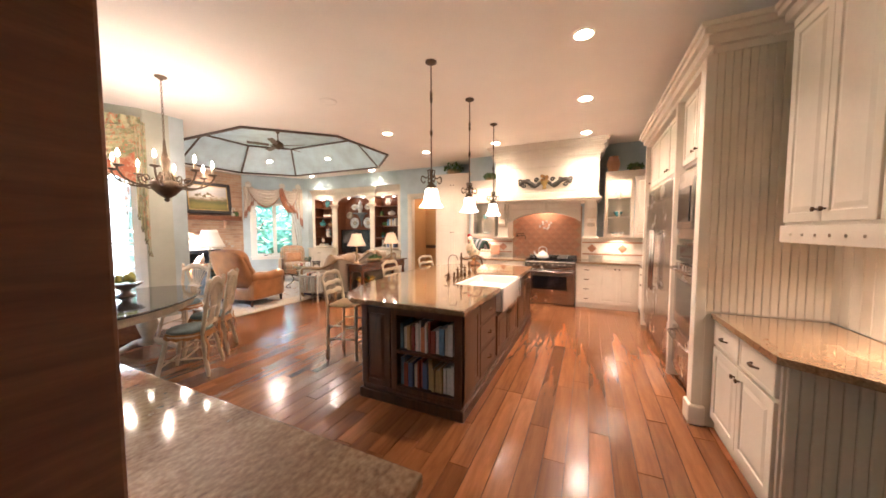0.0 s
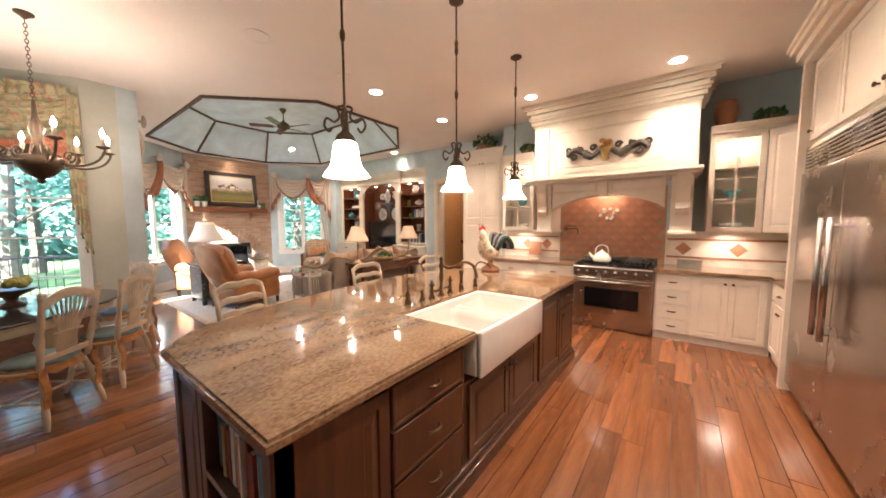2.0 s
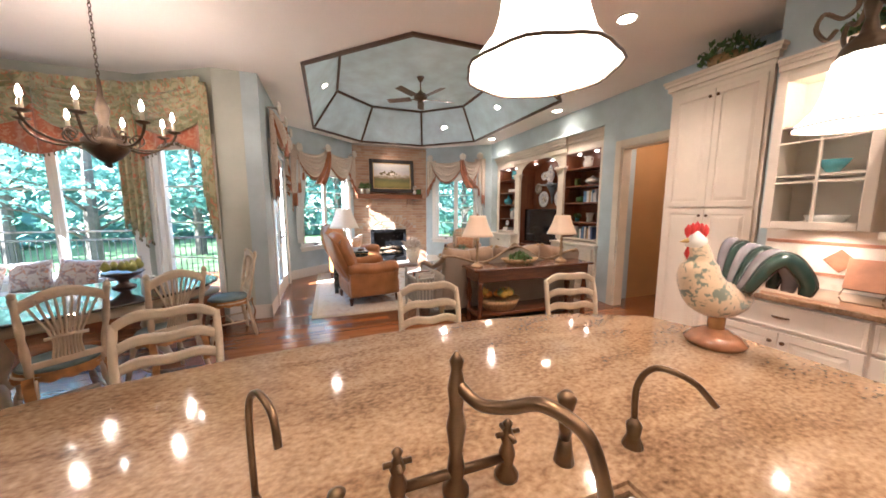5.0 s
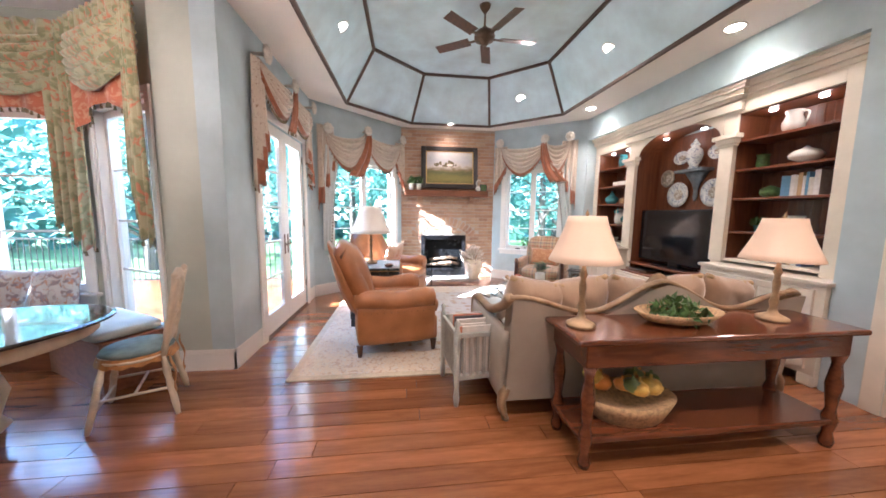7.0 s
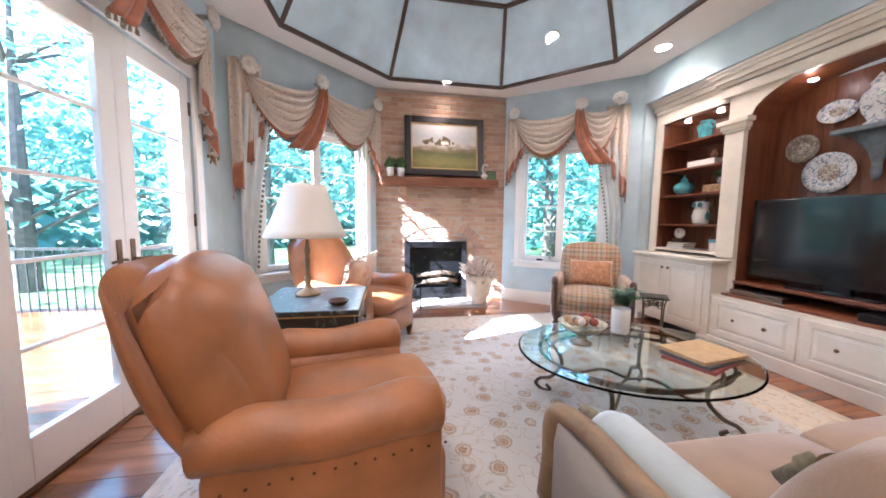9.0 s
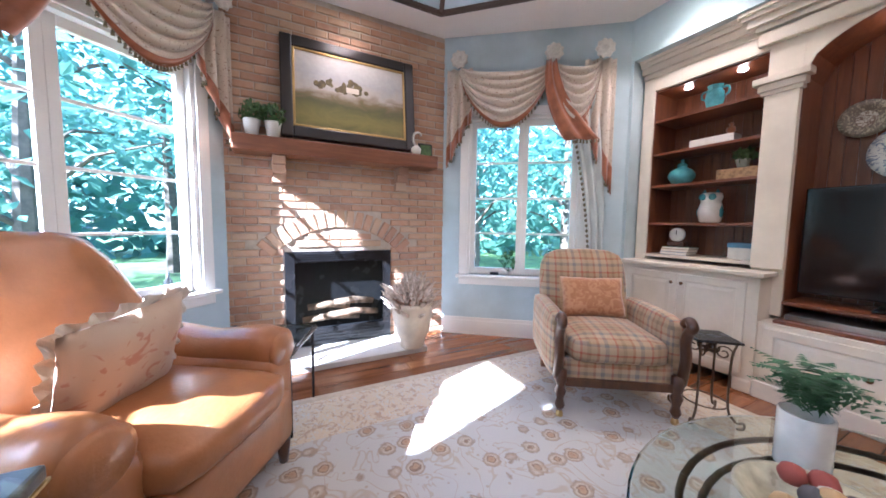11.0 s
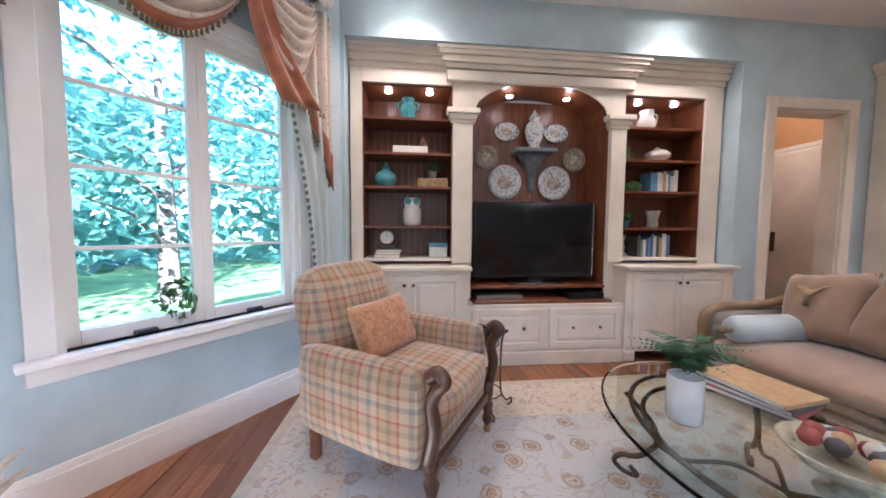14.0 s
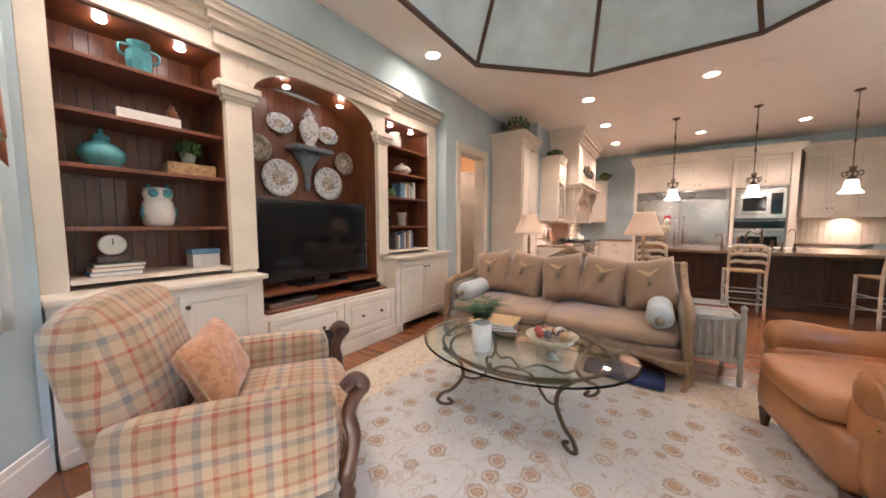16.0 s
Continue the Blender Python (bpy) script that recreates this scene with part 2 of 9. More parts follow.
BRONZE = plain("oil_rubbed_bronze", (0.14, 0.085, 0.045), 0.35, 0.9, vary=0.2, scale=20)
IRON = plain("wrought_iron_bronze", (0.12, 0.085, 0.055), 0.5, 0.7, vary=0.2, scale=20)
DARKIRON = plain("dark_rib_paint", (0.085, 0.055, 0.04), 0.55, vary=0.1)
FIRECLAY = plain("white_fireclay", (0.74, 0.72, 0.67), 0.12, vary=0.02, relief=0.0, coat=0.5)
TERRACOTTA = plain("terracotta_tile", (0.42, 0.20, 0.11), 0.45, vary=0.18, scale=7, relief=0.2)
WHITETILE = plain("cream_wall_tile", (0.74, 0.68, 0.58), 0.3, vary=0.05, scale=9, relief=0.05)
LEATHER = plain("caramel_leather", (0.38, 0.16, 0.055), 0.36, vary=0.16, scale=5, relief=0.35, grain=70, coat=0.15)
PLAID = plaid_mat()
TAUPE = plain("taupe_upholstery", (0.30, 0.195, 0.115), 0.85, vary=0.10, scale=8, relief=0.3, grain=160, sheen=0.4)
SOFABACK = plain("pale_linen_back", (0.31, 0.265, 0.205), 0.85, vary=0.06, scale=6, relief=0.25, grain=160)
BLUECLOTH = plain("pale_blue_silk", (0.42, 0.47, 0.45), 0.6, vary=0.10, scale=7, relief=0.15, sheen=0.4)
RUSTCLOTH = plain("rust_velvet", (0.33, 0.115, 0.045), 0.75, vary=0.18, scale=12, relief=0.25, sheen=0.5)
VALANCE = cloth_print("cream_dotted_valance_cloth", (0.58, 0.50, 0.40), (0.30, 0.20, 0.14), 34, 0.63)
FLORAL = cloth_print("sage_floral_drape_cloth", (0.40, 0.38, 0.23), (0.24, 0.25, 0.13), 7, 0.52, (0.47, 0.20, 0.11))
CORAL = cloth_print("coral_patterned_lining", (0.50, 0.16, 0.08), (0.58, 0.30, 0.18), 14, 0.55)
SHEER = plain("pale_blue_lining", (0.60, 0.64, 0.62), 0.8, vary=0.05)
FRINGE = plain("brown_green_tassel_trim", (0.20, 0.17, 0.10), 0.9, vary=0.3, scale=40, relief=0.4)
BLACKGLASS = plain("black_screen", (0.006, 0.007, 0.009), 0.06, 0.0, vary=0.0, relief=0.0)
BLACKPLASTIC = plain("gloss_black_plastic", (0.012, 0.012, 0.014), 0.15, vary=0.02, relief=0.0)
GLASS = thin_glass("window_glass")
TABLEGLASS = clear("green_tinted_table_glass", (0.86, 0.95, 0.91))
SHADE_ON = glow("lit_frosted_shade", (1.0, 0.84, 0.62), 0.55)
LINEN_ON = glow("lit_linen_shade", (1.0, 0.60, 0.32), 0.012, (0.62, 0.46, 0.33))
BULB_ON = glow("lit_bulb", (1.0, 0.85, 0.62), 4.0)
CAN_ON = glow("lit_downlight_lens", (1.0, 0.86, 0.66), 1.6)
BLACKFRAME = plain("black_picture_frame", (0.02, 0.016, 0.014), 0.35, vary=0.1)
GOLD = plain("gilt_slip", (0.45, 0.30, 0.10), 0.4, 0.6)
HEARTHSTONE = plain("grey_hearth_stone", (0.55, 0.54, 0.51), 0.5, vary=0.06, scale=5)
TURQUOISE = plain("turquoise_ceramic", (0.10, 0.33, 0.36), 0.15, vary=0.2, scale=14, relief=0.05, coat=0.5)
CERAMIC = plain("white_ceramic", (0.72, 0.70, 0.64), 0.15, vary=0.06, scale=14, relief=0.03, coat=0.5)
PLATEBLUE = cloth_print("blue_white_china", (0.66, 0.66, 0.62), (0.22, 0.26, 0.34), 30, 0.55)
PLATEBLUE.node_tree.nodes["Principled BSDF"].inputs["Roughness"].default_value = 0.2
LEAFGREEN = plain("houseplant_leaf", (0.07, 0.14, 0.035), 0.5, vary=0.35, scale=30)
FERN = plain("fern_leaf", (0.045, 0.13, 0.05), 0.55, vary=0.3, scale=30)
OUTLEAF = plain("sunlit_tree_leaf", (0.09, 0.19, 0.14), 0.4, vary=0.18, scale=0.7, relief=0)
tl = OUTLEAF.node_tree
thin = tl.nodes.new("ShaderNodeBsdfTranslucent")
thin.inputs[0].default_value = (0.18, 0.35, 0.29, 1)
both = tl.nodes.new("ShaderNodeMixShader")
both.inputs[0].default_value = 0.42
tl.links.new(tl.nodes["Principled BSDF"].outputs[0], both.inputs[1])
tl.links.new(thin.outputs[0], both.inputs[2])
tl.links.new(both.outputs[0], tl.nodes["Material Output"].inputs[0])
BARK = plain("tree_bark", (0.10, 0.08, 0.06), 0.9, vary=0.25, scale=10, relief=0.5)
GRASS = plain("lawn_grass", (0.10, 0.17, 0.05), 0.9, vary=0.3, scale=1.5, relief=0.4)
PATIO = plain("pale_patio_stone", (0.52, 0.49, 0.44), 0.8, vary=0.12, scale=2)
WICKER = plain("woven_wicker", (0.34, 0.22, 0.10), 0.75, vary=0.3, scale=40, relief=0.5, grain=90)
PAPER = plain("paper_pages", (0.70, 0.66, 0.58), 0.8, vary=0.06, scale=20)
# ---- mesh helpers ----
def finish(name, bm, material, smooth=False):
    me = bpy.data.meshes.new(name)
    bm.normal_update()
    bm.to_mesh(me)
    bm.free()
    me.materials.append(material)
    if smooth:
        me.polygons.foreach_set("use_smooth", [True] * len(me.polygons))
    return me


def part(name, bm, material, parent, label="", smooth=False):
    ob = new(name, finish(name, bm, material, smooth))
    ob.parent = parent
    if label:
        ob["label"] = label
    return ob


def thing(name, label, category, m=None, group="", kind="", fixed=False):
    ob = new(name)
    ob.empty_display_size = 0.1
    ob.matrix_basis = (m or Matrix()) if fixed else settled(m or Matrix())
    return tagged(ob, label, category, group, kind)


def solid(name, bm, material, label="", category="", m=None, group="", kind="", smooth=False):
    ob = new(name, finish(name, bm, material, smooth))
    ob.matrix_basis = settled(m or Matrix())
    return tagged(ob, label, category, group, kind)


def box(bm, x0, x1, y0, y1, z0, z1, bevel=0.0, m=None, segments=2):
    g = bmesh.ops.create_cube(bm, size=1.0)["verts"]
    for v in g:
        v.co = ((x0 + x1) / 2 + v.co.x * (x1 - x0), (y0 + y1) / 2 + v.co.y * (y1 - y0), (z0 + z1) / 2 + v.co.z * (z1 - z0))
    if bevel:
        r = bmesh.ops.bevel(bm, geom=list({e for v in g for e in v.link_edges}), offset=bevel, segments=segments, profile=0.5, affect="EDGES")
        g = list({v for v in g if v.is_valid} | set(r["verts"]))
    if m is not None:
        bmesh.ops.transform(bm, matrix=m, verts=g)
    return g


def boxed(*a, bevel=0.0, m=None, segments=2):
    bm = bmesh.new()
    box(bm, *a, bevel=bevel, m=m, segments=segments)
    return bm


def grid(bm, nu, nv, f, close_u=False):
    rows = [[bm.verts.new(f(i / (nu if close_u else nu - 1), j / (nv - 1))) for i in range(nu)] for j in range(nv)]
    uv = bm.loops.layers.uv.verify()
    for j in range(nv - 1):
        for i in range(nu if close_u else nu - 1):
            k = (i + 1) % nu
            fc = bm.faces.new((rows[j][i], rows[j][k], rows[j + 1][k], rows[j + 1][i]))
            for lp, (a, b) in zip(fc.loops, ((i, j), (i + 1, j), (i + 1, j + 1), (i, j + 1))):
                lp[uv].uv = (a / nu, b / nv)
    return rows


def lathe(bm, profile, n=20, centre=(0, 0, 0), sx=1.0, sy=1.0, wave=None):
    """Turns (radius, height) rows round z."""
    cx, cy, cz = centre

    def f(u, v):
        r, z = profile[round(v * (len(profile) - 1))]
        a = u * math.tau
        k = wave(a, z) if wave else 1.0
        return (cx + r * k * math.cos(a) * sx, cy + r * k * math.sin(a) * sy, cz + z)
    rows = grid(bm, n, len(profile), f, True)
    if profile[0][0] > 0.002:
        bm.faces.new(list(reversed(rows[0])))
    if profile[-1][0] > 0.002:
        bm.faces.new(rows[-1])
    return rows


def lathed(profile, n=20, centre=(0, 0, 0), **k):
    bm = bmesh.new()
    lathe(bm, profile, n, centre, **k)
    return bm


def tube(bm, points, radius, n=8, closed=False):
    """A round bar along points; radius may be one number or one for each point."""
    pts = [Vector(p) for p in points]
    rad = radius if isinstance(radius, (list, tuple)) else [radius] * len(pts)
    rings, side = [], None
    for i, p in enumerate(pts):
        a = pts[i - 1] if (i or closed) else p
        b = pts[(i + 1) % len(pts)] if (i < len(pts) - 1 or closed) else p
        d = (b - a).normalized()
        if side is None:
            side = d.orthogonal().normalized()
        side = (side - d * side.dot(d))
        side = side.normalized() if side.length > 1e-6 else d.orthogonal().normalized()
        up = d.cross(side)
        rings.append([bm.verts.new(p + (side * math.cos(k * math.tau / n) + up * math.sin(k * math.tau / n)) * rad[i]) for k in range(n)])
    for i in range(len(rings) - (0 if closed else 1)):
        a, b = rings[i], rings[(i + 1) % len(rings)]
        for k in range(n):
            bm.faces.new((a[k], a[(k + 1) % n], b[(k + 1) % n], b[k]))
    if not closed:
        bm.faces.new(list(reversed(rings[0])))
        bm.faces.new(rings[-1])
    return rings


def tubed(points, radius, n=8, closed=False):
    bm = bmesh.new()
    tube(bm, points, radius, n, closed)
    return bm


def bend(points, n=6):
    """Catmull-Rom through points."""
    p = [Vector(q) for q in points]
    p = [2 * p[0] - p[1]] + p + [2 * p[-1] - p[-2]]
    out = []
    for i in range(1, len(p) - 2):
        for k in range(n):
            u = k / n
            out.append(0.5 * (2 * p[i] + (p[i + 1] - p[i - 1]) * u + (2 * p[i - 1] - 5 * p[i] + 4 * p[i + 1] - p[i + 2]) * u * u + (3 * p[i] - p[i - 1] - 3 * p[i + 1] + p[i + 2]) * u ** 3))
    return out + [p[-2]]


def scroll(cx, cz, r0, r1, turns, start, n=20, y=0.0):
    """A flat spiral in the xz plane, from radius r0 to r1."""
    return [(cx + (r0 + (r1 - r0) * i / n) * math.cos(start + turns * math.tau * i / n), y, cz + (r0 + (r1 - r0) * i / n) * math.sin(start + turns * math.tau * i / n)) for i in range(n + 1)]


def outline(bm, points, z0, z1):
    """An upright prism on a flat outline."""
    lo = [bm.verts.new((x, y, z0)) for x, y in points]
    hi = [bm.verts.new((x, y, z1)) for x, y in points]
    n = len(points)
    for i in range(n):
        bm.faces.new((lo[i], lo[(i + 1) % n], hi[(i + 1) % n], hi[i]))
    bm.faces.new(list(reversed(lo)))
    bm.faces.new(hi)
    bmesh.ops.recalc_face_normals(bm, faces=bm.faces)


def ring_panel(bm, x0, x1, z0, z1, steps, m=None):
    """A moulded front in the xz plane facing -y: steps of (inset, y)."""
    loops = []
    for ins, y in steps:
        loops.append([bm.verts.new(((m or Matrix()) @ Vector(p))) for p in ((x0 + ins, y, z0 + ins), (x1 - ins, y, z0 + ins), (x1 - ins, y, z1 - ins), (x0 + ins, y, z1 - ins))])
    for a, b in zip(loops, loops[1:]):
        for k in range(4):
            bm.faces.new((a[k], a[(k + 1) % 4], b[(k + 1) % 4], b[k]))
    bm.faces.new(loops[-1])


RAISED = [(0, 0.02), (0, 0.002), (0.002, 0), (0.055, 0), (0.060, 0.008), (0.068, 0.008), (0.095, 0.001)]
FLAT = [(0, 0.02), (0, 0.002), (0.002, 0), (0.05, 0), (0.054, 0.008)]
SLAB = [(0, 0.02), (0, 0.004), (0.004, 0), (0.018, 0), (0.022, 0.003)]


def front(parent, x0, x1, z0, z1, mat, style=RAISED, y=0.0, m=None, name="door", knob=None, pull=None):
    """A cabinet front standing proud of y, with its knob or pull at (x, z)."""
    bm = bmesh.new()
    ring_panel(bm, x0, x1, z0, z1, [(a, y - 0.02 + b) for a, b in style], m)
    ob = part(name, bm, mat, parent)
    for at, kind in ((knob, "knob"), (pull, "handle")):
        if at:
            bm = bmesh.new()
            if kind == "knob":
                lathe(bm, [(0.006, 0), (0.006, 0.012), (0.015, 0.018), (0.015, 0.026), (0.004, 0.03)], 10)
            else:
                tube(bm, bend([(-0.045, 0, 0), (-0.03, 0, 0.02), (0, 0, 0.025), (0.03, 0, 0.02), (0.045, 0, 0)], 3), [0.007] * 4 + [0.010] * 5 + [0.007] * 4, 6)
            bmesh.ops.transform(bm, matrix=(m or Matrix()) @ pose(at[0], y - 0.02, at[1], 90), verts=bm.verts)
            part(kind, bm, BRONZE, ob, "bronze " + kind, True)
    return ob


def crown_mould(bm, x0, x1, y_front, y_back, z0, z1, out, ends=(True, True)):
    """A stepped cornice along x that faces -y."""
    h = z1 - z0
    steps = [(0, 0), (0.15, 0.12), (0.25, 0.12), (0.6, 0.5), (0.75, 0.8), (0.82, 0.8), (0.9, 1.0), (1.0, 1.0)]
    for (a, b), (c, d) in zip(steps, steps[1:]):
        if c - a < 1e-4:
            continue
        o = out * max(b, d)
        box(bm, x0 - (o if ends[0] else 0), x1 + (o if ends[1] else 0), y_front - o, y_back, z0 + a * h, z0 + c * h)


# ---- setting: walls, ceiling, floor planes ----
def wall(name, x0, x1, y0, y1, z0=0.0, z1=CEIL, mat=None, holes=(), label="", m=None):
    """A wall along its longer side; holes are (from, to, low, high) along it."""
    bm = bmesh.new()
    along_x = (x1 - x0) >= (y1 - y0)
    a0, a1 = (x0, x1) if along_x else (y0, y1)

    def piece(u0, u1, w0, w1):
        if u1 - u0 > 1e-4 and w1 - w0 > 1e-4:
            box(bm, *((u0, u1, y0, y1) if along_x else (x0, x1, u0, u1)), w0, w1)
    u = a0
    for h0, h1, lo, hi in sorted(holes):
        piece(u, h0, z0, z1)
        piece(h0, h1, z0, lo)
        piece(h0, h1, hi, z1)
        u = h1
    piece(u, a1, z0, z1)
    return solid(name, bm, mat or SAGEWALL, label, "wall", m, kind="structure")


def run_frame(x0, y0, x1, y1):
    """Local frame whose x runs from the first point to the second and whose -y faces to the right of that way."""
    d = Vector((x1 - x0, y1 - y0))
    return pose(x0, y0, 0, 0, 0, math.degrees(math.atan2(d.y, d.x))), d.length


# television wall (faces -y) with an alcove for the built-in and the hall doorway
wall("wall_north", -8.06, -1.83, 8.90, 9.05, mat=BLUEWALL, holes=[(-8.0, -4.22, 0, 2.93), (-3.85, -3.02, 0, 2.50)], label="pale blue glazed plaster wall over the built-in")
wall("wall_alcove", -8.06, -4.16, 9.50, 9.60, mat=BLUEWALL, label="plaster wall closing the back of the built-in alcove")
wall("wall_alcove_top", -8.06, -4.16, 9.05, 9.50, 2.95, 3.05, BLUEWALL, label="plaster soffit over the built-in")
wall("wall_alcove_side", -8.10, -8.01, 9.05, 9.50, 0, 2.95, BLUEWALL, label="plaster return beside the built-in")
wall("wall_alcove_return", -4.20, -4.10, 9.05, 9.50, 0, 2.95, BLUEWALL, label="plaster return between built-in and doorway")
wall("wall_hall", -4.10, -2.0, 10.30, 10.40, mat=HALLWALL, label="ochre painted hall wall")
wall("wall_hall_side", -2.11, -2.05, 9.05, 10.30, mat=HALLWALL, label="ochre painted side wall of the hall")
wall("wall_hall_left", -4.20, -4.10, 9.50, 10.30, mat=HALLWALL, label="ochre painted hall wall by the door")
wall("wall_range", -1.77, 2.55, 8.33, 8.48, mat=BLUEWALL, label="pale blue wall over the range cabinets")
wall("wall_pantry_return", -1.83, -1.77, 8.33, 8.90, 0, CEIL, BLUEWALL, label="pale blue wall return beside the pantry")
wall("wall_east", 2.45, 2.60, -1.2, 8.33, mat=BLUEWALL, label="pale blue kitchen wall behind the refrigerator cabinets")
# french door wall (faces +y)
wall("wall_south", -7.70, -5.07, 3.58, 3.78, mat=BLUEWALL, holes=[(-7.26, -5.72, 0, 2.52)], label="pale blue plaster wall round the french doors")
# bay walls
BAY_L, LEN_L = run_frame(-9.19, 5.27, -7.69, 3.76)
BAY_R, LEN_R = run_frame(-8.02, 8.92, -9.19, 7.36)
wall("wall_bay_left", 0, LEN_L, -0.18, 0, mat=BLUEWALL, holes=[(0.22, 1.72, 0.70, 2.46)], label="pale blue plaster bay wall with a casement window", m=BAY_L)
wall("wall_bay_right", 0, LEN_R, -0.18, 0, mat=BLUEWALL, holes=[(0.45, 1.66, 0.70, 2.46)], label="pale blue plaster bay wall with a casement window", m=BAY_R)
wall("wall_chimney", -9.54, -9.35, 5.10, 7.46, mat=BLUEWALL, label="plaster wall behind the brick chimney breast")
# breakfast bay
BRK = [(-5.07, 3.56), (-5.07, 3.26), (-5.65, 2.26), (-5.65, 0.26), (-4.65, -0.94), (-2.4, -0.94)]
wall("wall_pier", -5.25, -5.07, 3.26, 3.58, mat=SAGEWALL, label="sage plaster pier between breakfast bay and french doors")
BRKF = [run_frame(*BRK[i + 1], *BRK[i]) for i in range(1, 5)]
BHOLES = [[(0.10, 1.06, 0.30, 2.45)], [(0.15, 1.85, 0.62, 2.45)], [(0.2, 1.36, 0.62, 2.45)], []]
for k, ((fr, ln), hl) in enumerate(zip(BRKF, BHOLES)):
    wall("wall_breakfast_%d" % (k + 1), 0, ln, 0, 0.18, mat=SAGEWALL, holes=hl, label="sage plaster wall of the breakfast bay", m=fr)
wall("wall_back", -2.4, 2.6, -1.2, -1.05, mat=SAGEWALL, label="plain plaster wall behind the kitchen")
wall("wall_back_return", -2.5, -2.35, -1.2, -0.72, mat=SAGEWALL, label="plain plaster return wall")

# ceiling with an octagonal tray
OCT = [(-4.52, 4.37), (-3.42, 5.47), (-3.42, 7.11), (-4.52, 8.24), (-7.78, 8.24), (-8.82, 7.13), (-8.82, 5.49), (-7.78, 4.37)]
OC = Vector((-6.13, 6.30))
INNER = [((Vector(p) - OC) * 0.74 + OC) for p in OCT]
TRAY = 4.02
bm = bmesh.new()
RIM = [(-4.7, 3.58), (-3.0, 3.58), (-3.0, 9.05), (-4.5, 9.05), (-8.08, 9.05), (-9.4, 7.4), (-9.4, 5.15), (-7.75, 3.58)]
edge = [bm.verts.new((*p, CEIL)) for p in OCT]
outer = [bm.verts.new((*p, CEIL)) for p in RIM]
for i in range(8):
    bm.faces.new((edge[i], edge[(i + 1) % 8], outer[(i + 1) % 8], outer[i]))
for poly in ([(-3.0, -1.2), (2.6, -1.2), (2.6, 10.4), (-3.0, 10.4)], [(-8.1, 9.05), (-3.0, 9.05), (-3.0, 10.4), (-8.1, 10.4)], [(-3.0, 3.58), (-5.25, 3.58), (-5.25, 3.26), (-5.83, 2.26), (-5.83, 0.26), (-4.75, -1.1), (-3.0, -1.1)]):
    bm.faces.new([bm.verts.new((*p, CEIL)) for p in poly])
bmesh.ops.recalc_face_normals(bm, faces=bm.faces)
r = bmesh.ops.extrude_face_region(bm, geom=bm.faces[:])
bmesh.ops.translate(bm, verts=[g for g in r["geom"] if isinstance(g, bmesh.types.BMVert)], vec=(0, 0, 0.12))
bmesh.ops.recalc_face_normals(bm, faces=bm.faces)
solid("ceiling", bm, CEILING, "warm white painted ceiling with an octagonal opening", "ceiling", kind="structure")
bm = bmesh.new()
lo = [bm.verts.new((*p, CEIL + 0.004)) for p in OCT]
hi = [bm.verts.new((*p, TRAY)) for p in INNER]
for i in range(8):
    bm.faces.new((lo[i], lo[(i + 1) % 8], hi[(i + 1) % 8], hi[i]))
bm.faces.new(hi)
r = bmesh.ops.extrude_face_region(bm, geom=bm.faces[:])
bmesh.ops.translate(bm, verts=[g for g in r["geom"] if isinstance(g, bmesh.types.BMVert)], vec=(0, 0, 0.15))
bmesh.ops.recalc_face_normals(bm, faces=bm.faces)
solid("ceiling_tray", bm, TRAYBLUE, "vaulted octagonal ceiling tray in pale blue glaze", "ceiling", kind="structure")
ribs = thing("ceiling_trim", "dark bronze painted ribs along the tray edges", "trim", kind="structure")


def rib(p, q):
    bm = bmesh.new()
    d = Vector(q) - Vector(p)
    box(bm, -0.01, d.length + 0.01, -0.022, 0.022, -0.03, 0.012, 0.006)
    bmesh.ops.transform(bm, matrix=Matrix.Translation(p) @ d.to_track_quat("X", "Z").to_matrix().to_4x4(), verts=bm.verts)
    part("rib", bm, DARKIRON, ribs)


for i in range(8):
    j = (i + 1) % 8
    rib((*OCT[i], CEIL - 0.005), (*OCT[j], CEIL - 0.005))
    rib((*INNER[i], TRAY - 0.01), (*INNER[j], TRAY - 0.01))
    rib((*OCT[i], CEIL), (*INNER[i], TRAY))

# floor base under the boards
floor = solid("floor", boxed(-9.54, 2.6, -1.2, 10.4, -0.12, -0.012), GAPDARK, "cherry stained plank floor with dark joints", "floor", kind="structure")


def plank_mesh(w, l):
    bm = bmesh.new()
    box(bm, -w / 2, w / 2, 0, l, -0.03, 0.0)
    for v in bm.verts:
        if v.co.z > -0.01:
            v.co.x *= 1 - 0.003 / w
            v.co.y = 0.0025 if v.co.y < l / 2 else l - 0.0025
    return finish("floor_board", bm, FLOORWOOD)


def base_run(points, parent_name, label, h=0.20, mat=WHITE):
    """A skirting board along points, on the side to the left of the way."""
    ob = thing(parent_name, label, "baseboard", kind="structure")
    for (ax, ay), (bx, by) in zip(points, points[1:]):
        m, ln = run_frame(ax, ay, bx, by)
        bm = bmesh.new()
        box(bm, 0, ln, 0.0, 0.022, 0.0, h - 0.04, m=m)
        box(bm, 0, ln, 0.0, 0.014, h - 0.04, h, 0.004, m=m)
        part("board", bm, mat, ob)
    return ob


base_run([(-5.62, 3.785), (-5.065, 3.785), (-5.065, 3.26)][::-1], "baseboard_pier", "tall white baseboard round the pier")
base_run([(-7.69, 3.785), (-7.36, 3.785)][::-1], "baseboard_door", "tall white baseboard beside the french doors")
base_run([(-8.02, 8.915), (-9.18, 7.365)], "baseboard_bay_right", "tall white baseboard under the bay window")
base_run([(-9.18, 5.275), (-7.70, 3.785)], "baseboard_bay_left", "tall white baseboard under the bay window")


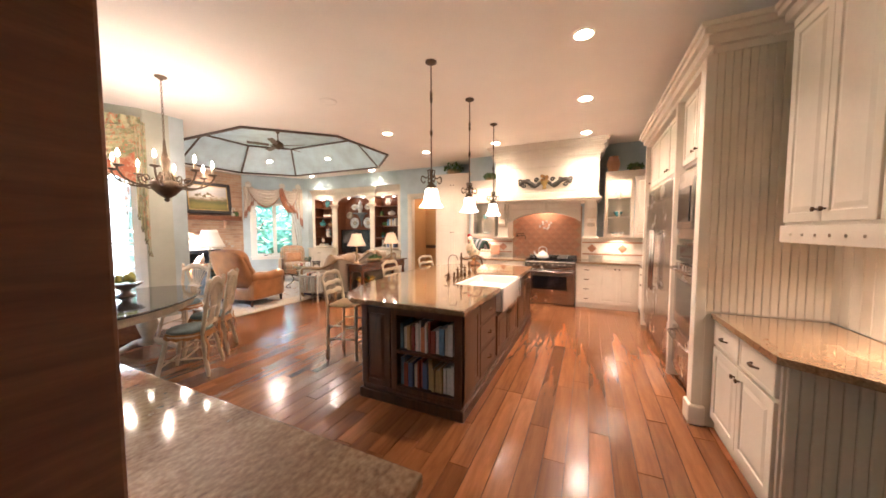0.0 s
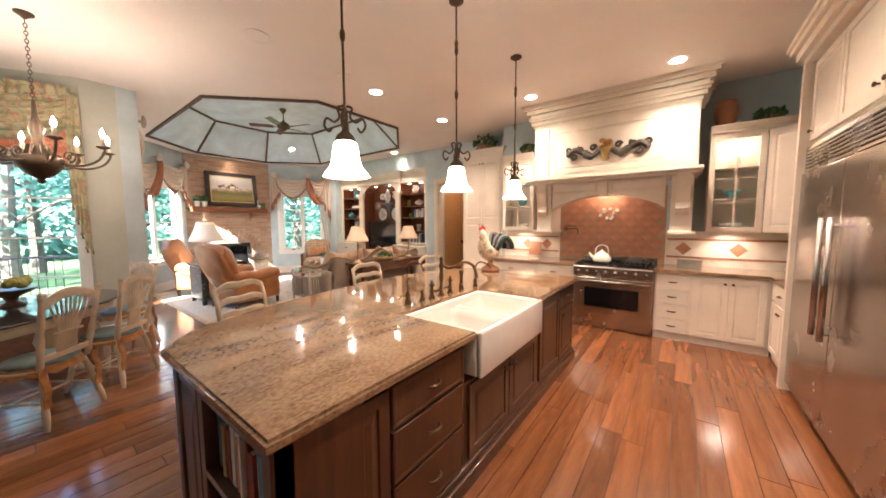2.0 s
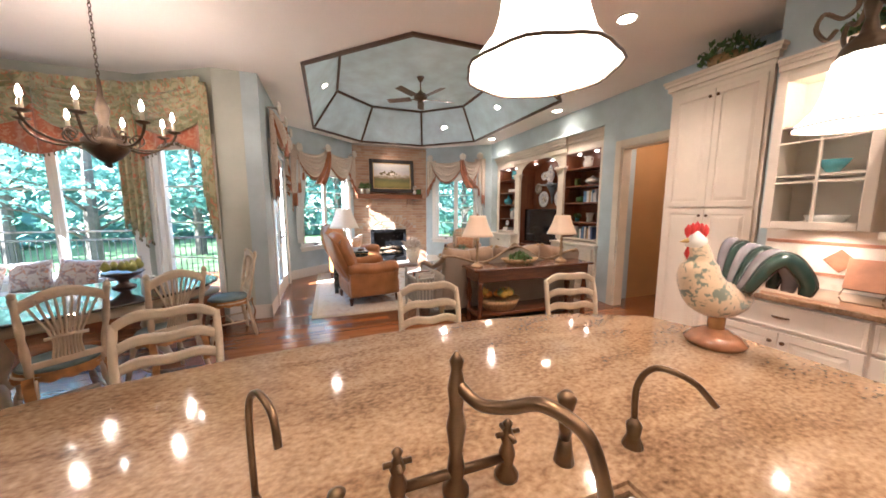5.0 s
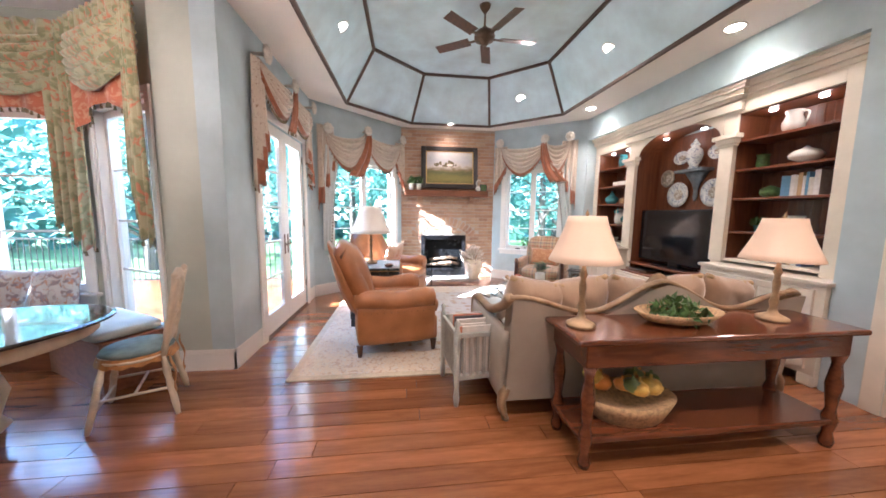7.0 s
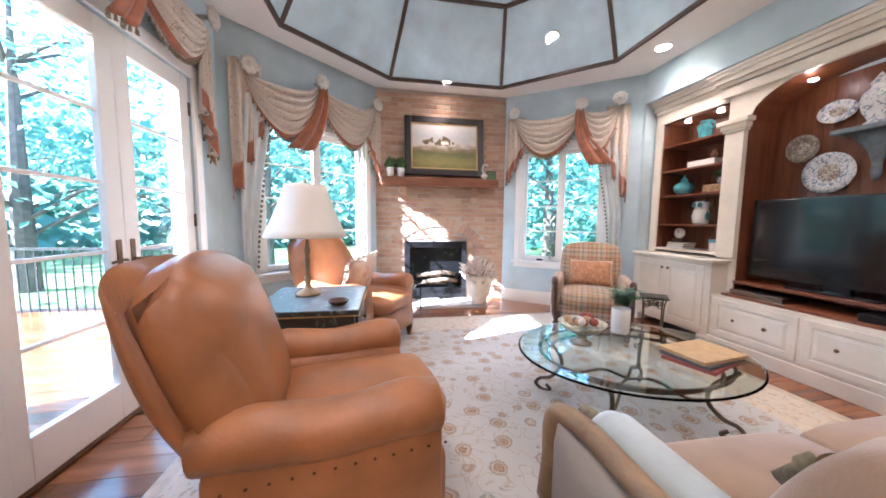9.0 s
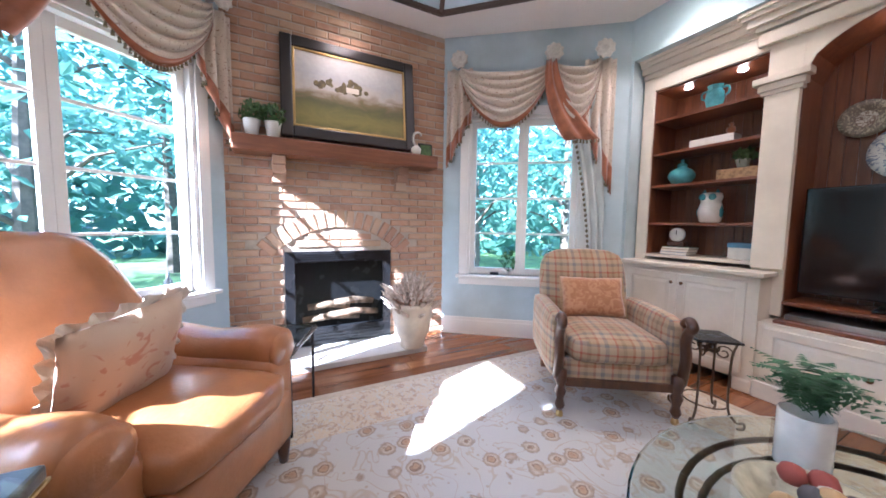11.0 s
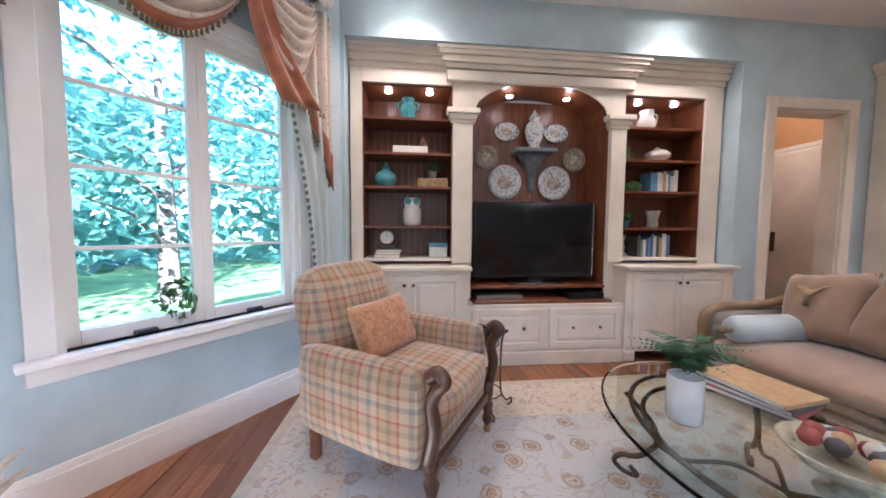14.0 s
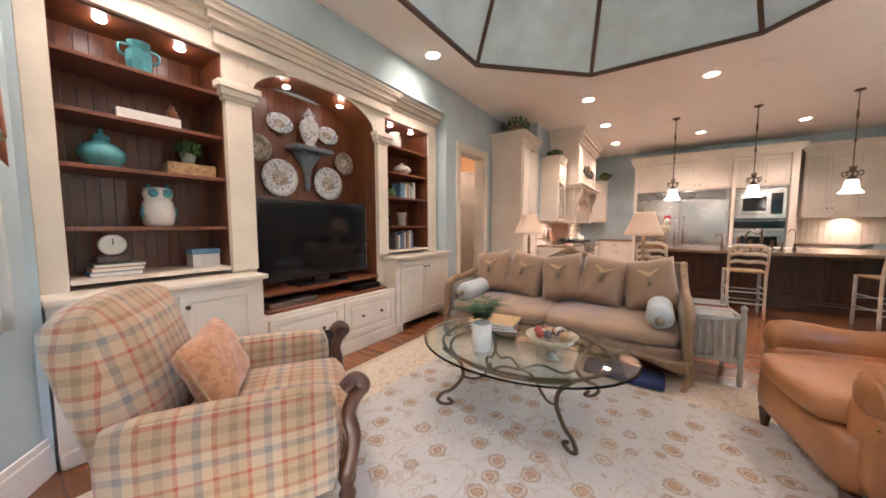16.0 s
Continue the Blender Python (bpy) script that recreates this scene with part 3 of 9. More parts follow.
# ---- windows and doors ----
def casement(name, m, x0, x1, z0, z1, face, label, lights=2, rows=4, casing=0.09, sill=True, inward=1):
    """A window in an opening of a wall frame; face is the inner wall face in local y, inward +1 or -1."""
    w = thing(name, label, "window", m, kind="structure")
    s = inward
    ys = sorted((face, face + s * 0.022))
    fr = bmesh.new()
    box(fr, x0 - casing, x0, *ys, z0, z1 + casing, 0.005)
    box(fr, x1, x1 + casing, *ys, z0, z1 + casing, 0.005)
    box(fr, x0, x1, *ys, z1, z1 + casing, 0.005)
    part("casing", fr, WHITE, w)
    if sill:
        part("window_sill", boxed(x0 - casing - 0.03, x1 + casing + 0.03, *sorted((face - s * 0.10, face + s * 0.07)), z0 - 0.035, z0, bevel=0.006), WHITE, w)
        part("apron", boxed(x0 - casing, x1 + casing, *ys, z0 - 0.115, z0 - 0.036, bevel=0.004), WHITE, w)
    lining = bmesh.new()
    yl = sorted((face - s * 0.17, face))
    box(lining, x0, x0 + 0.03, *yl, z0, z1)
    box(lining, x1 - 0.03, x1, *yl, z0, z1)
    box(lining, x0 + 0.03, x1 - 0.03, *yl, z1 - 0.03, z1)
    part("window_frame", lining, WHITE, w)
    n = lights
    step = (x1 - x0 - 0.06) / n
    for i in range(n):
        a, b = x0 + 0.03 + i * step, x0 + 0.03 + (i + 1) * step
        sash = bmesh.new()
        yy = sorted((face - s * 0.11, face - s * 0.065))
        box(sash, a, a + 0.055, *yy, z0, z1 - 0.03, 0.004)
        box(sash, b - 0.055, b, *yy, z0, z1 - 0.03, 0.004)
        box(sash, a + 0.055, b - 0.055, *yy, z0, z0 + 0.075, 0.004)
        box(sash, a + 0.055, b - 0.055, *yy, z1 - 0.095, z1 - 0.03, 0.004)
        so = part("sash", sash, WHITE, w)
        ym = sorted((face - s * 0.10, face - s * 0.078))
        gh = (z1 - 0.095 - z0 - 0.075) / rows
        for k in range(rows):
            g0 = z0 + 0.075 + k * gh
            pane = part("pane", boxed(a + 0.055, b - 0.055, face - s * 0.089 - 0.002, face - s * 0.089 + 0.002, g0, g0 + gh), GLASS, so)
            pane.visible_shadow = False
            if k:
                part("glazing_bar", boxed(a + 0.055, b - 0.055, *ym, g0 - 0.011, g0 + 0.011, bevel=0.003), WHITE, so)
        part("crank", boxed((a + b) / 2 - 0.05, (a + b) / 2 + 0.05, *sorted((face - s * 0.06, face - s * 0.02)), z0 + 0.002, z0 + 0.03, bevel=0.008), DARKSTEEL, so, "black window crank")
    return w


casement("window_1", BAY_L, 0.22, 1.72, 0.70, 2.46, 0.0, "white casement window in the bay beside the fireplace")
casement("window_2", BAY_R, 0.45, 1.66, 0.70, 2.46, 0.0, "white casement window in the bay behind the plaid chair")
casement("window_3", BRKF[0][0], 0.10, 1.06, 0.30, 2.45, 0.0, "tall white window of the breakfast bay", 1, 4, 0.07, False, -1)
casement("window_4", BRKF[1][0], 0.15, 1.85, 0.62, 2.45, 0.0, "wide white window of the breakfast bay", 2, 3, 0.09, True, -1)
casement("window_5", BRKF[2][0], 0.20, 1.36, 0.62, 2.45, 0.0, "white window of the breakfast bay", 1, 3, 0.09, True, -1)

# french doors
home(-0.10, -0.04)
fd = thing("door_1", "white french doors with glazed panes and dark lever handles", "door", kind="structure")
bm = bmesh.new()
for a, b, c, d in ((-7.26, -7.16, 0, 2.62), (-5.62, -5.52, 0, 2.62), (-7.16, -5.62, 2.52, 2.62)):
    box(bm, a, b, 3.82, 3.845, c, d, 0.005)
part("casing", bm, WHITE, fd)
for a, b, hx in ((-7.155, -6.392, -6.44), (-6.388, -5.625, -6.33)):
    lf = bmesh.new()
    box(lf, a, a + 0.12, 3.76, 3.805, 0.01, 2.51, 0.004)
    box(lf, b - 0.12, b, 3.76, 3.805, 0.01, 2.51, 0.004)
    box(lf, a + 0.12, b - 0.12, 3.76, 3.805, 0.01, 0.26, 0.004)
    box(lf, a + 0.12, b - 0.12, 3.76, 3.805, 2.38, 2.51, 0.004)
    leaf = part("leaf", lf, WHITE, fd)
    gh = 2.12 / 5
    for k in range(5):
        pane = part("pane", boxed(a + 0.12, b - 0.12, 3.78, 3.784, 0.26 + k * gh, 0.26 + (k + 1) * gh), GLASS, leaf)
        pane.visible_shadow = False
        if k:
            part("glazing_bar", boxed(a + 0.12, b - 0.12, 3.772, 3.792, 0.249 + k * gh, 0.271 + k * gh, bevel=0.003), WHITE, leaf)
    hb = boxed(hx - 0.02, hx + 0.02, 3.805, 3.812, 0.92, 1.18, bevel=0.003)
    sgn = -1 if hx < -6.39 else 1
    tube(hb, bend([(hx, 3.81, 1.05), (hx, 3.85, 1.05), (hx + sgn * 0.05, 3.86, 1.055), (hx + sgn * 0.12, 3.855, 1.045)], 4), 0.009, 8)
    part("door_handle", hb, BRONZE, leaf, "dark bronze lever handle")
    for hz in (0.3, 1.25, 2.2):
        ex = a if sgn < 0 else b
        part("hinge", boxed(ex - 0.015, ex + 0.015, 3.804, 3.816, hz, hz + 0.11, bevel=0.003), BRONZE, leaf)
part("threshold", boxed(-7.16, -5.62, 3.66, 3.83, 0.0, 0.025, bevel=0.006), BRONZE, fd)

# hall doorway with an open door
home()
hd = thing("door_2", "white cased doorway to the ochre hall with a cream panel door", "door", kind="structure")
bm = bmesh.new()
for a, b, c, d in ((-3.96, -3.85, 0, 2.61), (-3.02, -2.91, 0, 2.61), (-3.85, -3.02, 2.50, 2.61)):
    box(bm, a, b, 8.875, 8.90, c, d, 0.006)
for a, b, c, d in ((-3.85, -3.83, 0, 2.50), (-3.04, -3.02, 0, 2.50), (-3.83, -3.04, 2.48, 2.50)):
    box(bm, a, b, 8.90, 9.07, c, d)
part("casing", bm, GLAZE, hd)
leaf = front(hd, 0, 0.78, 0.01, 2.47, GLAZE, RAISED, m=pose(-2.135, 10.28, 0, 0, 0, -90), name="leaf")
part("back_face", boxed(0, 0.78, 0.001, 0.03, 0.01, 2.47, m=pose(-2.135, 10.28, 0, 0, 0, -90)), GLAZE, leaf)
part("pull_handle", boxed(0.10, 0.14, -0.06, -0.02, 1.0, 1.28, bevel=0.008, m=pose(-2.135, 10.28, 0, 0, 0, -90)), BRONZE, leaf, "dark bronze handle")
rail = boxed(-4.09, -2.15, 10.27, 10.30, 0.95, 1.05, bevel=0.01)
solid("trim_chair_rail", rail, DARKWOOD, "dark wooden chair rail on the hall wall", "trim", kind="structure")
solid("baseboard_hall", boxed(-4.09, -2.15, 10.275, 10.30, 0.0, 0.18, bevel=0.005), DARKWOOD, "dark wooden baseboard on the hall wall", "baseboard", kind="structure")
# fill lamp added to brighten the ochre hall; it has no fixture
lamp_at("hall_bulb", (-3.1, 9.65, 3.0), 2.6, WARM, 0.15)
sw = solid("light_switch", boxed(-2.95, -2.83, 10.285, 10.298, 1.20, 1.32, bevel=0.004), CERAMIC, "white switch plate on the ochre hall wall", "switch")
# ---- kitchen ----
def turned_leg(bm, x, y, z0, z1, r=0.03):
    lathe(bm, [(r * 0.6, z0), (r, z0 + 0.03), (r * 0.7, z0 + 0.06), (r, (z0 + z1) / 2), (r * 0.7, z1 - 0.1), (r, z1 - 0.06), (r, z1)], 10, (x, y, 0))


# island: body, bookcase end, doors and drawers, granite top, sink
IX0, IX1, IY0, IY1 = -0.98, 0.02, 3.12, 6.40
isl = thing("kitchen_island", "dark walnut-stained island with an open bookcase end", "kitchen island")
bm = bmesh.new()
box(bm, IX0 + 0.02, IX1 - 0.02, IY0 + 0.33, 4.17, 0.12, 0.86)
box(bm, IX0 + 0.02, IX1 - 0.02, 5.30, IY1 - 0.02, 0.12, 0.86)
box(bm, IX0 + 0.02, IX1 - 0.02, 4.17, 5.30, 0.12, 0.61)
box(bm, IX0 + 0.02, -0.56, 4.17, 5.30, 0.61, 0.86)
box(bm, IX0 + 0.02, IX0 + 0.34, IY0 + 0.02, IY0 + 0.33, 0.12, 0.86)
part("carcass", bm, DARKWOOD, isl)
bm = bmesh.new()
box(bm, IX0 - 0.02, IX1 + 0.02, IY0 - 0.02, IY1 + 0.01, 0.0, 0.09, 0.008)
box(bm, IX0, IX1, IY0, IY1, 0.09, 0.13, 0.012)
part("plinth", bm, DARKWOOD, isl)
for name, a in zip(("upright", "upright", "bottom_board", "top_board", "shelf"), ((-0.66, -0.60, 0.13, 0.87), (-0.04, 0.02, 0.13, 0.87), (-0.60, -0.04, 0.13, 0.17), (-0.60, -0.04, 0.81, 0.87), (-0.60, -0.04, 0.47, 0.50))):
    part(name, boxed(a[0], a[1], IY0, IY0 + 0.33, a[2], a[3], bevel=0.003), DARKWOOD, isl)
front(isl, IX0, -0.67, 0.13, 0.86, DARKWOOD, RAISED, m=pose(0, IY0 + 0.02, 0), name="end_panel")
for sx in (IX0, -0.05):
    part("corner_post", boxed(sx, sx + 0.07, IY0 - 0.006, IY0 + 0.07, 0.13, 0.87, bevel=0.008), DARKWOOD, isl)
EAST = pose(IX1 - 0.02, 0, 0, 0, 0, 90)
for y0, y1, kind in ((3.21, 3.58, "p"), (3.60, 4.14, "w"), (4.20, 4.72, "d"), (4.73, 5.25, "d"), (5.33, 5.86, "p2"), (5.88, 6.36, "w2")):
    if kind == "w":
        for z0, z1 in ((0.66, 0.85), (0.41, 0.645), (0.15, 0.395)):
            front(isl, y0, y1, z0, z1, DARKWOOD, SLAB, m=EAST, name="drawer", pull=((y0 + y1) / 2, (z0 + z1) / 2))
    elif kind == "w2":
        front(isl, y0, y1, 0.68, 0.85, DARKWOOD, SLAB, m=EAST, name="drawer", pull=((y0 + y1) / 2, 0.765))
        front(isl, y0, y1, 0.15, 0.66, DARKWOOD, RAISED, m=EAST, knob=(y0 + 0.05, 0.6))
    elif kind == "d":
        kx = y1 - 0.04 if y0 < 4.5 else y0 + 0.04
        front(isl, y0, y1, 0.15, 0.60, DARKWOOD, RAISED, m=EAST, pull=(kx, 0.53))
    else:
        front(isl, y0, y1, 0.15, 0.85, DARKWOOD, RAISED, m=EAST, pull=(y1 - 0.06, 0.78) if kind == "p2" else None)
WEST = pose(IX0 + 0.02, 0, 0, 0, 0, -90)
for y0, y1 in ((3.2, 4.2), (4.25, 5.25), (5.3, 6.3)):
    front(isl, -y1, -y0, 0.15, 0.85, DARKWOOD, RAISED, m=WEST, name="back_panel")

SY0, SY1 = 4.23, 5.21  # sink along the island's east edge
top = [(0.05, IY0 - 0.03), (0.05, SY0), (-0.54, SY0), (-0.54, SY1), (0.05, SY1), (0.05, IY1 + 0.05), (-1.0, IY1 + 0.10), (-1.38, 6.36), (-1.58, 5.95), (-1.66, 5.40), (-1.65, 4.80), (-1.58, 4.20), (-1.46, 3.66), (-1.28, 3.26), (-1.12, IY0 + 0.0), (-1.06, IY0 - 0.03)]
bm = bmesh.new()
outline(bm, top, 0.872, 0.918)
bmesh.ops.bevel(bm, geom=[e for e in bm.edges if abs(e.verts[0].co.z - e.verts[1].co.z) < 1e-4], offset=0.012, segments=2, affect="EDGES")
solid("island_worktop", bm, GRANITE, "polished gold-brown granite worktop with a bowed seating side", "worktop")

sink = thing("farmhouse_sink", "white fireclay double-bowl apron sink set into the island", "sink")
T, x0, x1 = 0.035, -0.53, 0.08
SADDLE = 4.80
for name, a in (("apron_front", (x1 - T, x1, SY0, SY1, 0.64, 0.912)), ("back_wall", (x0, x0 + T, SY0, SY1, 0.64, 0.912)), ("end_wall", (x0 + T, x1 - T, SY0, SY0 + T, 0.64, 0.912)), ("end_wall", (x0 + T, x1 - T, SY1 - T, SY1, 0.64, 0.912)), ("saddle", (x0 + T, x1 - T, SADDLE - 0.022, SADDLE + 0.022, 0.64, 0.862))):
    part(name, boxed(*a, bevel=0.014, segments=3), FIRECLAY, sink, smooth=True)


def bowl_mesh(ax, bx, ay, by):
    """A rounded basin open at the top; the side at the saddle stays lower."""
    bm = bmesh.new()
    loops = []
    for inset, z, r in ((0.0, 0.893, 0.03), (0.003, 0.86, 0.05), (0.008, 0.79, 0.06), (0.018, 0.735, 0.07), (0.04, 0.702, 0.08), (0.09, 0.688, 0.09), (0.15, 0.684, 0.08)):
        ring = []
        for cx, cy, a0 in ((bx - inset - r, by - inset - r, 0), (ax + inset + r, by - inset - r, 90), (ax + inset + r, ay + inset + r, 180), (bx - inset - r, ay + inset + r, 270)):
            for k in range(7):
                a = radians(a0 + 15 * k)
                y = cy + r * math.sin(a)
                low = 0.85 if abs(y - SADDLE) < 0.06 else 0.893
                ring.append(bm.verts.new((cx + r * math.cos(a), y, min(z, low))))
        loops.append(ring)
    for p, q in zip(loops, loops[1:]):
        for k in range(len(p)):
            bm.faces.new((p[k], p[(k + 1) % len(p)], q[(k + 1) % len(p)], q[k]))
    bm.faces.new(loops[-1])
    return bm


for ay, by, dy in ((SY0 + T + 0.001, SADDLE - 0.023, 4.60), (SADDLE + 0.023, SY1 - T - 0.001, 5.0)):
    part("bowl", bowl_mesh(x0 + T + 0.001, x1 - T - 0.001, ay, by), FIRECLAY, sink, smooth=True)
    dr = lathed([(0.001, 0.0), (0.02, 0.0), (0.03, 0.004), (0.055, 0.006), (0.06, 0.003), (0.06, 0)], 18, (-0.34, dy, 0.685))
    part("drain", dr, BRONZE, sink, "bronze drain strainer", True)

fau = thing("bridge_faucet", "oil-rubbed bronze bridge faucet with cross handles", "faucet", pose(-0.66, 4.83, 0.918))
bm = lathed([(0.03, 0), (0.03, 0.012), (0.016, 0.03), (0.02, 0.06), (0.014, 0.1), (0.022, 0.16), (0.014, 0.2), (0.02, 0.25), (0.012, 0.29), (0.016, 0.31), (0.004, 0.33)], 14)
part("column", bm, BRONZE, fau, smooth=True)
part("spout", tubed(bend([(0, 0, 0.26), (0.05, 0.03, 0.235), (0.1, 0.07, 0.25), (0.16, 0.10, 0.285), (0.22, 0.14, 0.26), (0.245, 0.155, 0.19), (0.25, 0.16, 0.15)], 6), 0.013, 10), BRONZE, fau, smooth=True)
part("bridge", tubed([(0, -0.13, 0.05), (0, 0.13, 0.05)], 0.011, 10), BRONZE, fau, smooth=True)
for sy in (-0.13, 0.13):
    part("valve", lathed([(0.028, 0), (0.028, 0.01), (0.014, 0.03), (0.02, 0.06), (0.012, 0.085), (0.018, 0.1), (0.008, 0.125), (0.012, 0.135), (0.003, 0.145)], 12, (0, sy, 0)), BRONZE, fau, smooth=True)
    bm = tubed([(-0.03, sy, 0.11), (0.03, sy, 0.11)], 0.006, 8)
    tube(bm, [(0, sy - 0.03, 0.11), (0, sy + 0.03, 0.11)], 0.006, 8)
    part("cross_handle", bm, BRONZE, fau, smooth=True)
tap = thing("filter_tap", "tall slim bronze drinking-water tap with a side lever", "faucet", pose(-0.68, 4.44, 0.918))
part("body", lathed([(0.028, 0), (0.028, 0.015), (0.016, 0.04), (0.02, 0.07), (0.008, 0.1), (0.005, 0.11)], 12), BRONZE, tap, smooth=True)
part("spout", tubed(bend([(0, 0, 0.1), (0, 0, 0.27), (0.03, 0.02, 0.32), (0.08, 0.05, 0.31), (0.1, 0.06, 0.26)], 5), 0.006, 8), BRONZE, tap, smooth=True)
part("lever", tubed(bend([(0, 0, 0.06), (-0.02, -0.05, 0.07), (-0.02, -0.08, 0.05)], 4), 0.007, 8), BRONZE, tap, smooth=True)
sd = thing("soap_pump", "bronze soap pump beside the sink", "soap dispenser", pose(-0.66, 4.58, 0.918))
part("body", lathed([(0.022, 0), (0.022, 0.01), (0.014, 0.03), (0.014, 0.07), (0.018, 0.08), (0.004, 0.09)], 12), BRONZE, sd, smooth=True)
sp = thing("side_spray", "bronze side spray in its holder", "faucet", pose(-0.65, 5.12, 0.918))
part("holder", lathed([(0.026, 0), (0.02, 0.03), (0.016, 0.06)], 12), BRONZE, sp, smooth=True)
part("handle", lathed([(0.012, 0.06), (0.018, 0.10), (0.014, 0.13), (0.024, 0.17), (0.012, 0.185)], 12), BRONZE, sp, smooth=True)
tp = thing("hot_water_tap", "small curved bronze tap at the sink corner", "faucet", pose(-0.63, 5.33, 0.918))
part("body", lathed([(0.026, 0), (0.016, 0.03), (0.02, 0.06), (0.008, 0.08)], 12), BRONZE, tp, smooth=True)
part("spout", tubed(bend([(0, 0, 0.07), (0.0, 0.0, 0.17), (0.03, 0.02, 0.23), (0.09, 0.06, 0.22), (0.13, 0.09, 0.17)], 5), 0.008, 8), BRONZE, tp, smooth=True)

# books in the island bookcase
BOOKCOL = [plain("book_cloth", c, 0.7, vary=0.1, scale=30, relief=0.1) for c in ((0.62, 0.58, 0.50), (0.30, 0.07, 0.05), (0.08, 0.12, 0.25), (0.45, 0.30, 0.14), (0.68, 0.66, 0.62), (0.16, 0.24, 0.16), (0.10, 0.09, 0.09), (0.55, 0.20, 0.10), (0.14, 0.28, 0.42))]
BOOKNAME = ("cream", "dark red", "navy", "tan", "white", "dark green", "black", "orange", "blue")


def book(x, y, z, t, d, h, col, lean=0.0, rz=0.0, group="books on the island shelf", flat=False):
    b = thing("book", BOOKNAME[col] + " covered hardback book on a shelf", "book", pose(x, y, z, 0, lean, rz), group)
    part("cover", boxed(0, 0.003, 0, d, 0, h), BOOKCOL[col], b)
    part("cover", boxed(t - 0.003, t, 0, d, 0, h), BOOKCOL[col], b)
    part("spine", boxed(0.003, t - 0.003, 0, 0.004, 0, h), BOOKCOL[col], b)
    part("page_block", boxed(0.003, t - 0.003, 0.004, d - 0.006, 0.004, h - 0.004), PAPER, b)
    return b


rng = random.Random(5)
for z, hmax, hole in ((0.17, 0.27, 0.29), (0.50, 0.27, 0.30)):
    x = -0.59
    while x < -0.075:
        t = rng.uniform(0.015, 0.045)
        if x + t > -0.05:
            break
        h = rng.uniform(0.19, hmax)
        book(x, IY0 + 0.03 + rng.uniform(0, 0.03), z, t, 0.19, h, rng.choice((0, 0, 1, 2, 3, 4, 4, 4, 4, 4, 7, 8, 8)), rng.choice((0, 0, 0, 3)) if z < 0.4 else 0)
        x += t + rng.uniform(0.001, 0.012)


# cabinets
def unit(name, label, x0, x1, depth, z0, z1, m, layout, mat=CREAM, toe=0.0, group=""):
    """A cabinet whose front is y = 0 and whose back is y = depth; layout rows are (x0, x1, z0, z1, kind)."""
    u = thing(name, label, "cabinet", m, group)
    bm = boxed(x0, x1, 0.0, depth, z0 + toe, z1)
    part("body", bm, mat, u)
    if toe:
        part("plinth", boxed(x0, x1, 0.015, depth, z0, z0 + toe), mat, u)
    for a, b, c, d, kind in layout:
        if kind == "drawer":
            front(u, a, b, c, d, mat, SLAB, name="drawer", pull=((a + b) / 2, (c + d) / 2))
        elif kind == "two":
            mid = (a + b) / 2
            low = c + 0.07 if z0 > 1 else d - 0.07
            front(u, a, mid - 0.002, c, d, mat, RAISED, knob=(mid - 0.035, low))
            front(u, mid + 0.002, b, c, d, mat, RAISED, knob=(mid + 0.035, low))
        elif kind == "one":
            front(u, a, b, c, d, mat, RAISED, knob=(b - 0.035, c + 0.07 if z0 > 1 else d - 0.07))
        elif kind == "panel":
            front(u, a, b, c, d, mat, RAISED, name="panel")
        elif kind == "flat":
            front(u, a, b, c, d, mat, FLAT, name="panel")
    return u


NORTH = pose(0, 7.70, 0)
# range wall base units
unit("base_cabinet", "cream base cabinet with a drawer stack beside the range", 0.70, 1.08, 0.61, 0, 0.875, NORTH, [(0.715, 1.065, 0.10 + k * 0.19, 0.28 + k * 0.19, "drawer") for k in range(4)], toe=0.09, group="kitchen base cabinets")
unit("base_cabinet", "cream base cabinet with two raised-panel doors", 1.08, 1.80, 0.61, 0, 0.875, NORTH, [(1.10, 1.75, 0.10, 0.86, "two")], toe=0.09, group="kitchen base cabinets")
unit("base_cabinet", "cream base cabinet between pantry and range with drawers over doors", -1.76, -0.33, 0.61, 0, 0.875, NORTH, [(-1.74, -0.93, 0.67, 0.86, "drawer"), (-0.91, -0.35, 0.67, 0.86, "drawer"), (-1.74, -0.93, 0.10, 0.65, "two"), (-0.91, -0.35, 0.10, 0.65, "one")], toe=0.09, group="kitchen base cabinets")
EASTF = pose(1.80, 0, 0, 0, 0, -90)
unit("base_cabinet", "cream base cabinet between range corner and refrigerator", -7.68, -6.86, 0.63, 0, 0.875, EASTF, [(-7.66, -6.88, 0.67, 0.86, "drawer"), (-7.66, -6.88, 0.10, 0.65, "two")], toe=0.09, group="kitchen base cabinets")
bm = bmesh.new()
outline(bm, [(0.69, 7.66), (1.76, 7.66), (1.76, 6.86), (2.44, 6.86), (2.44, 8.32), (0.69, 8.32)], 0.877, 0.917)
solid("counter_worktop", bm, GRANITE, "granite worktop beside the range, turning the corner", "worktop")
solid("counter_worktop", boxed(-1.76, -0.32, 7.66, 8.32, 0.877, 0.917, bevel=0.006), GRANITE, "granite worktop between pantry and range", "worktop")
# pantry
unit("pantry_cabinet", "tall cream pantry cabinet with raised-panel doors", -2.72, -1.84, 0.58, 0, 2.82, pose(0, 8.31, 0), [(-2.68, -1.87, 0.12, 1.56, "two"), (-2.68, -1.87, 1.58, 2.76, "two")], toe=0.1)
bm = bmesh.new()
crown_mould(bm, -2.72, -1.84, 8.31, 8.89, 2.82, 2.97, 0.07)
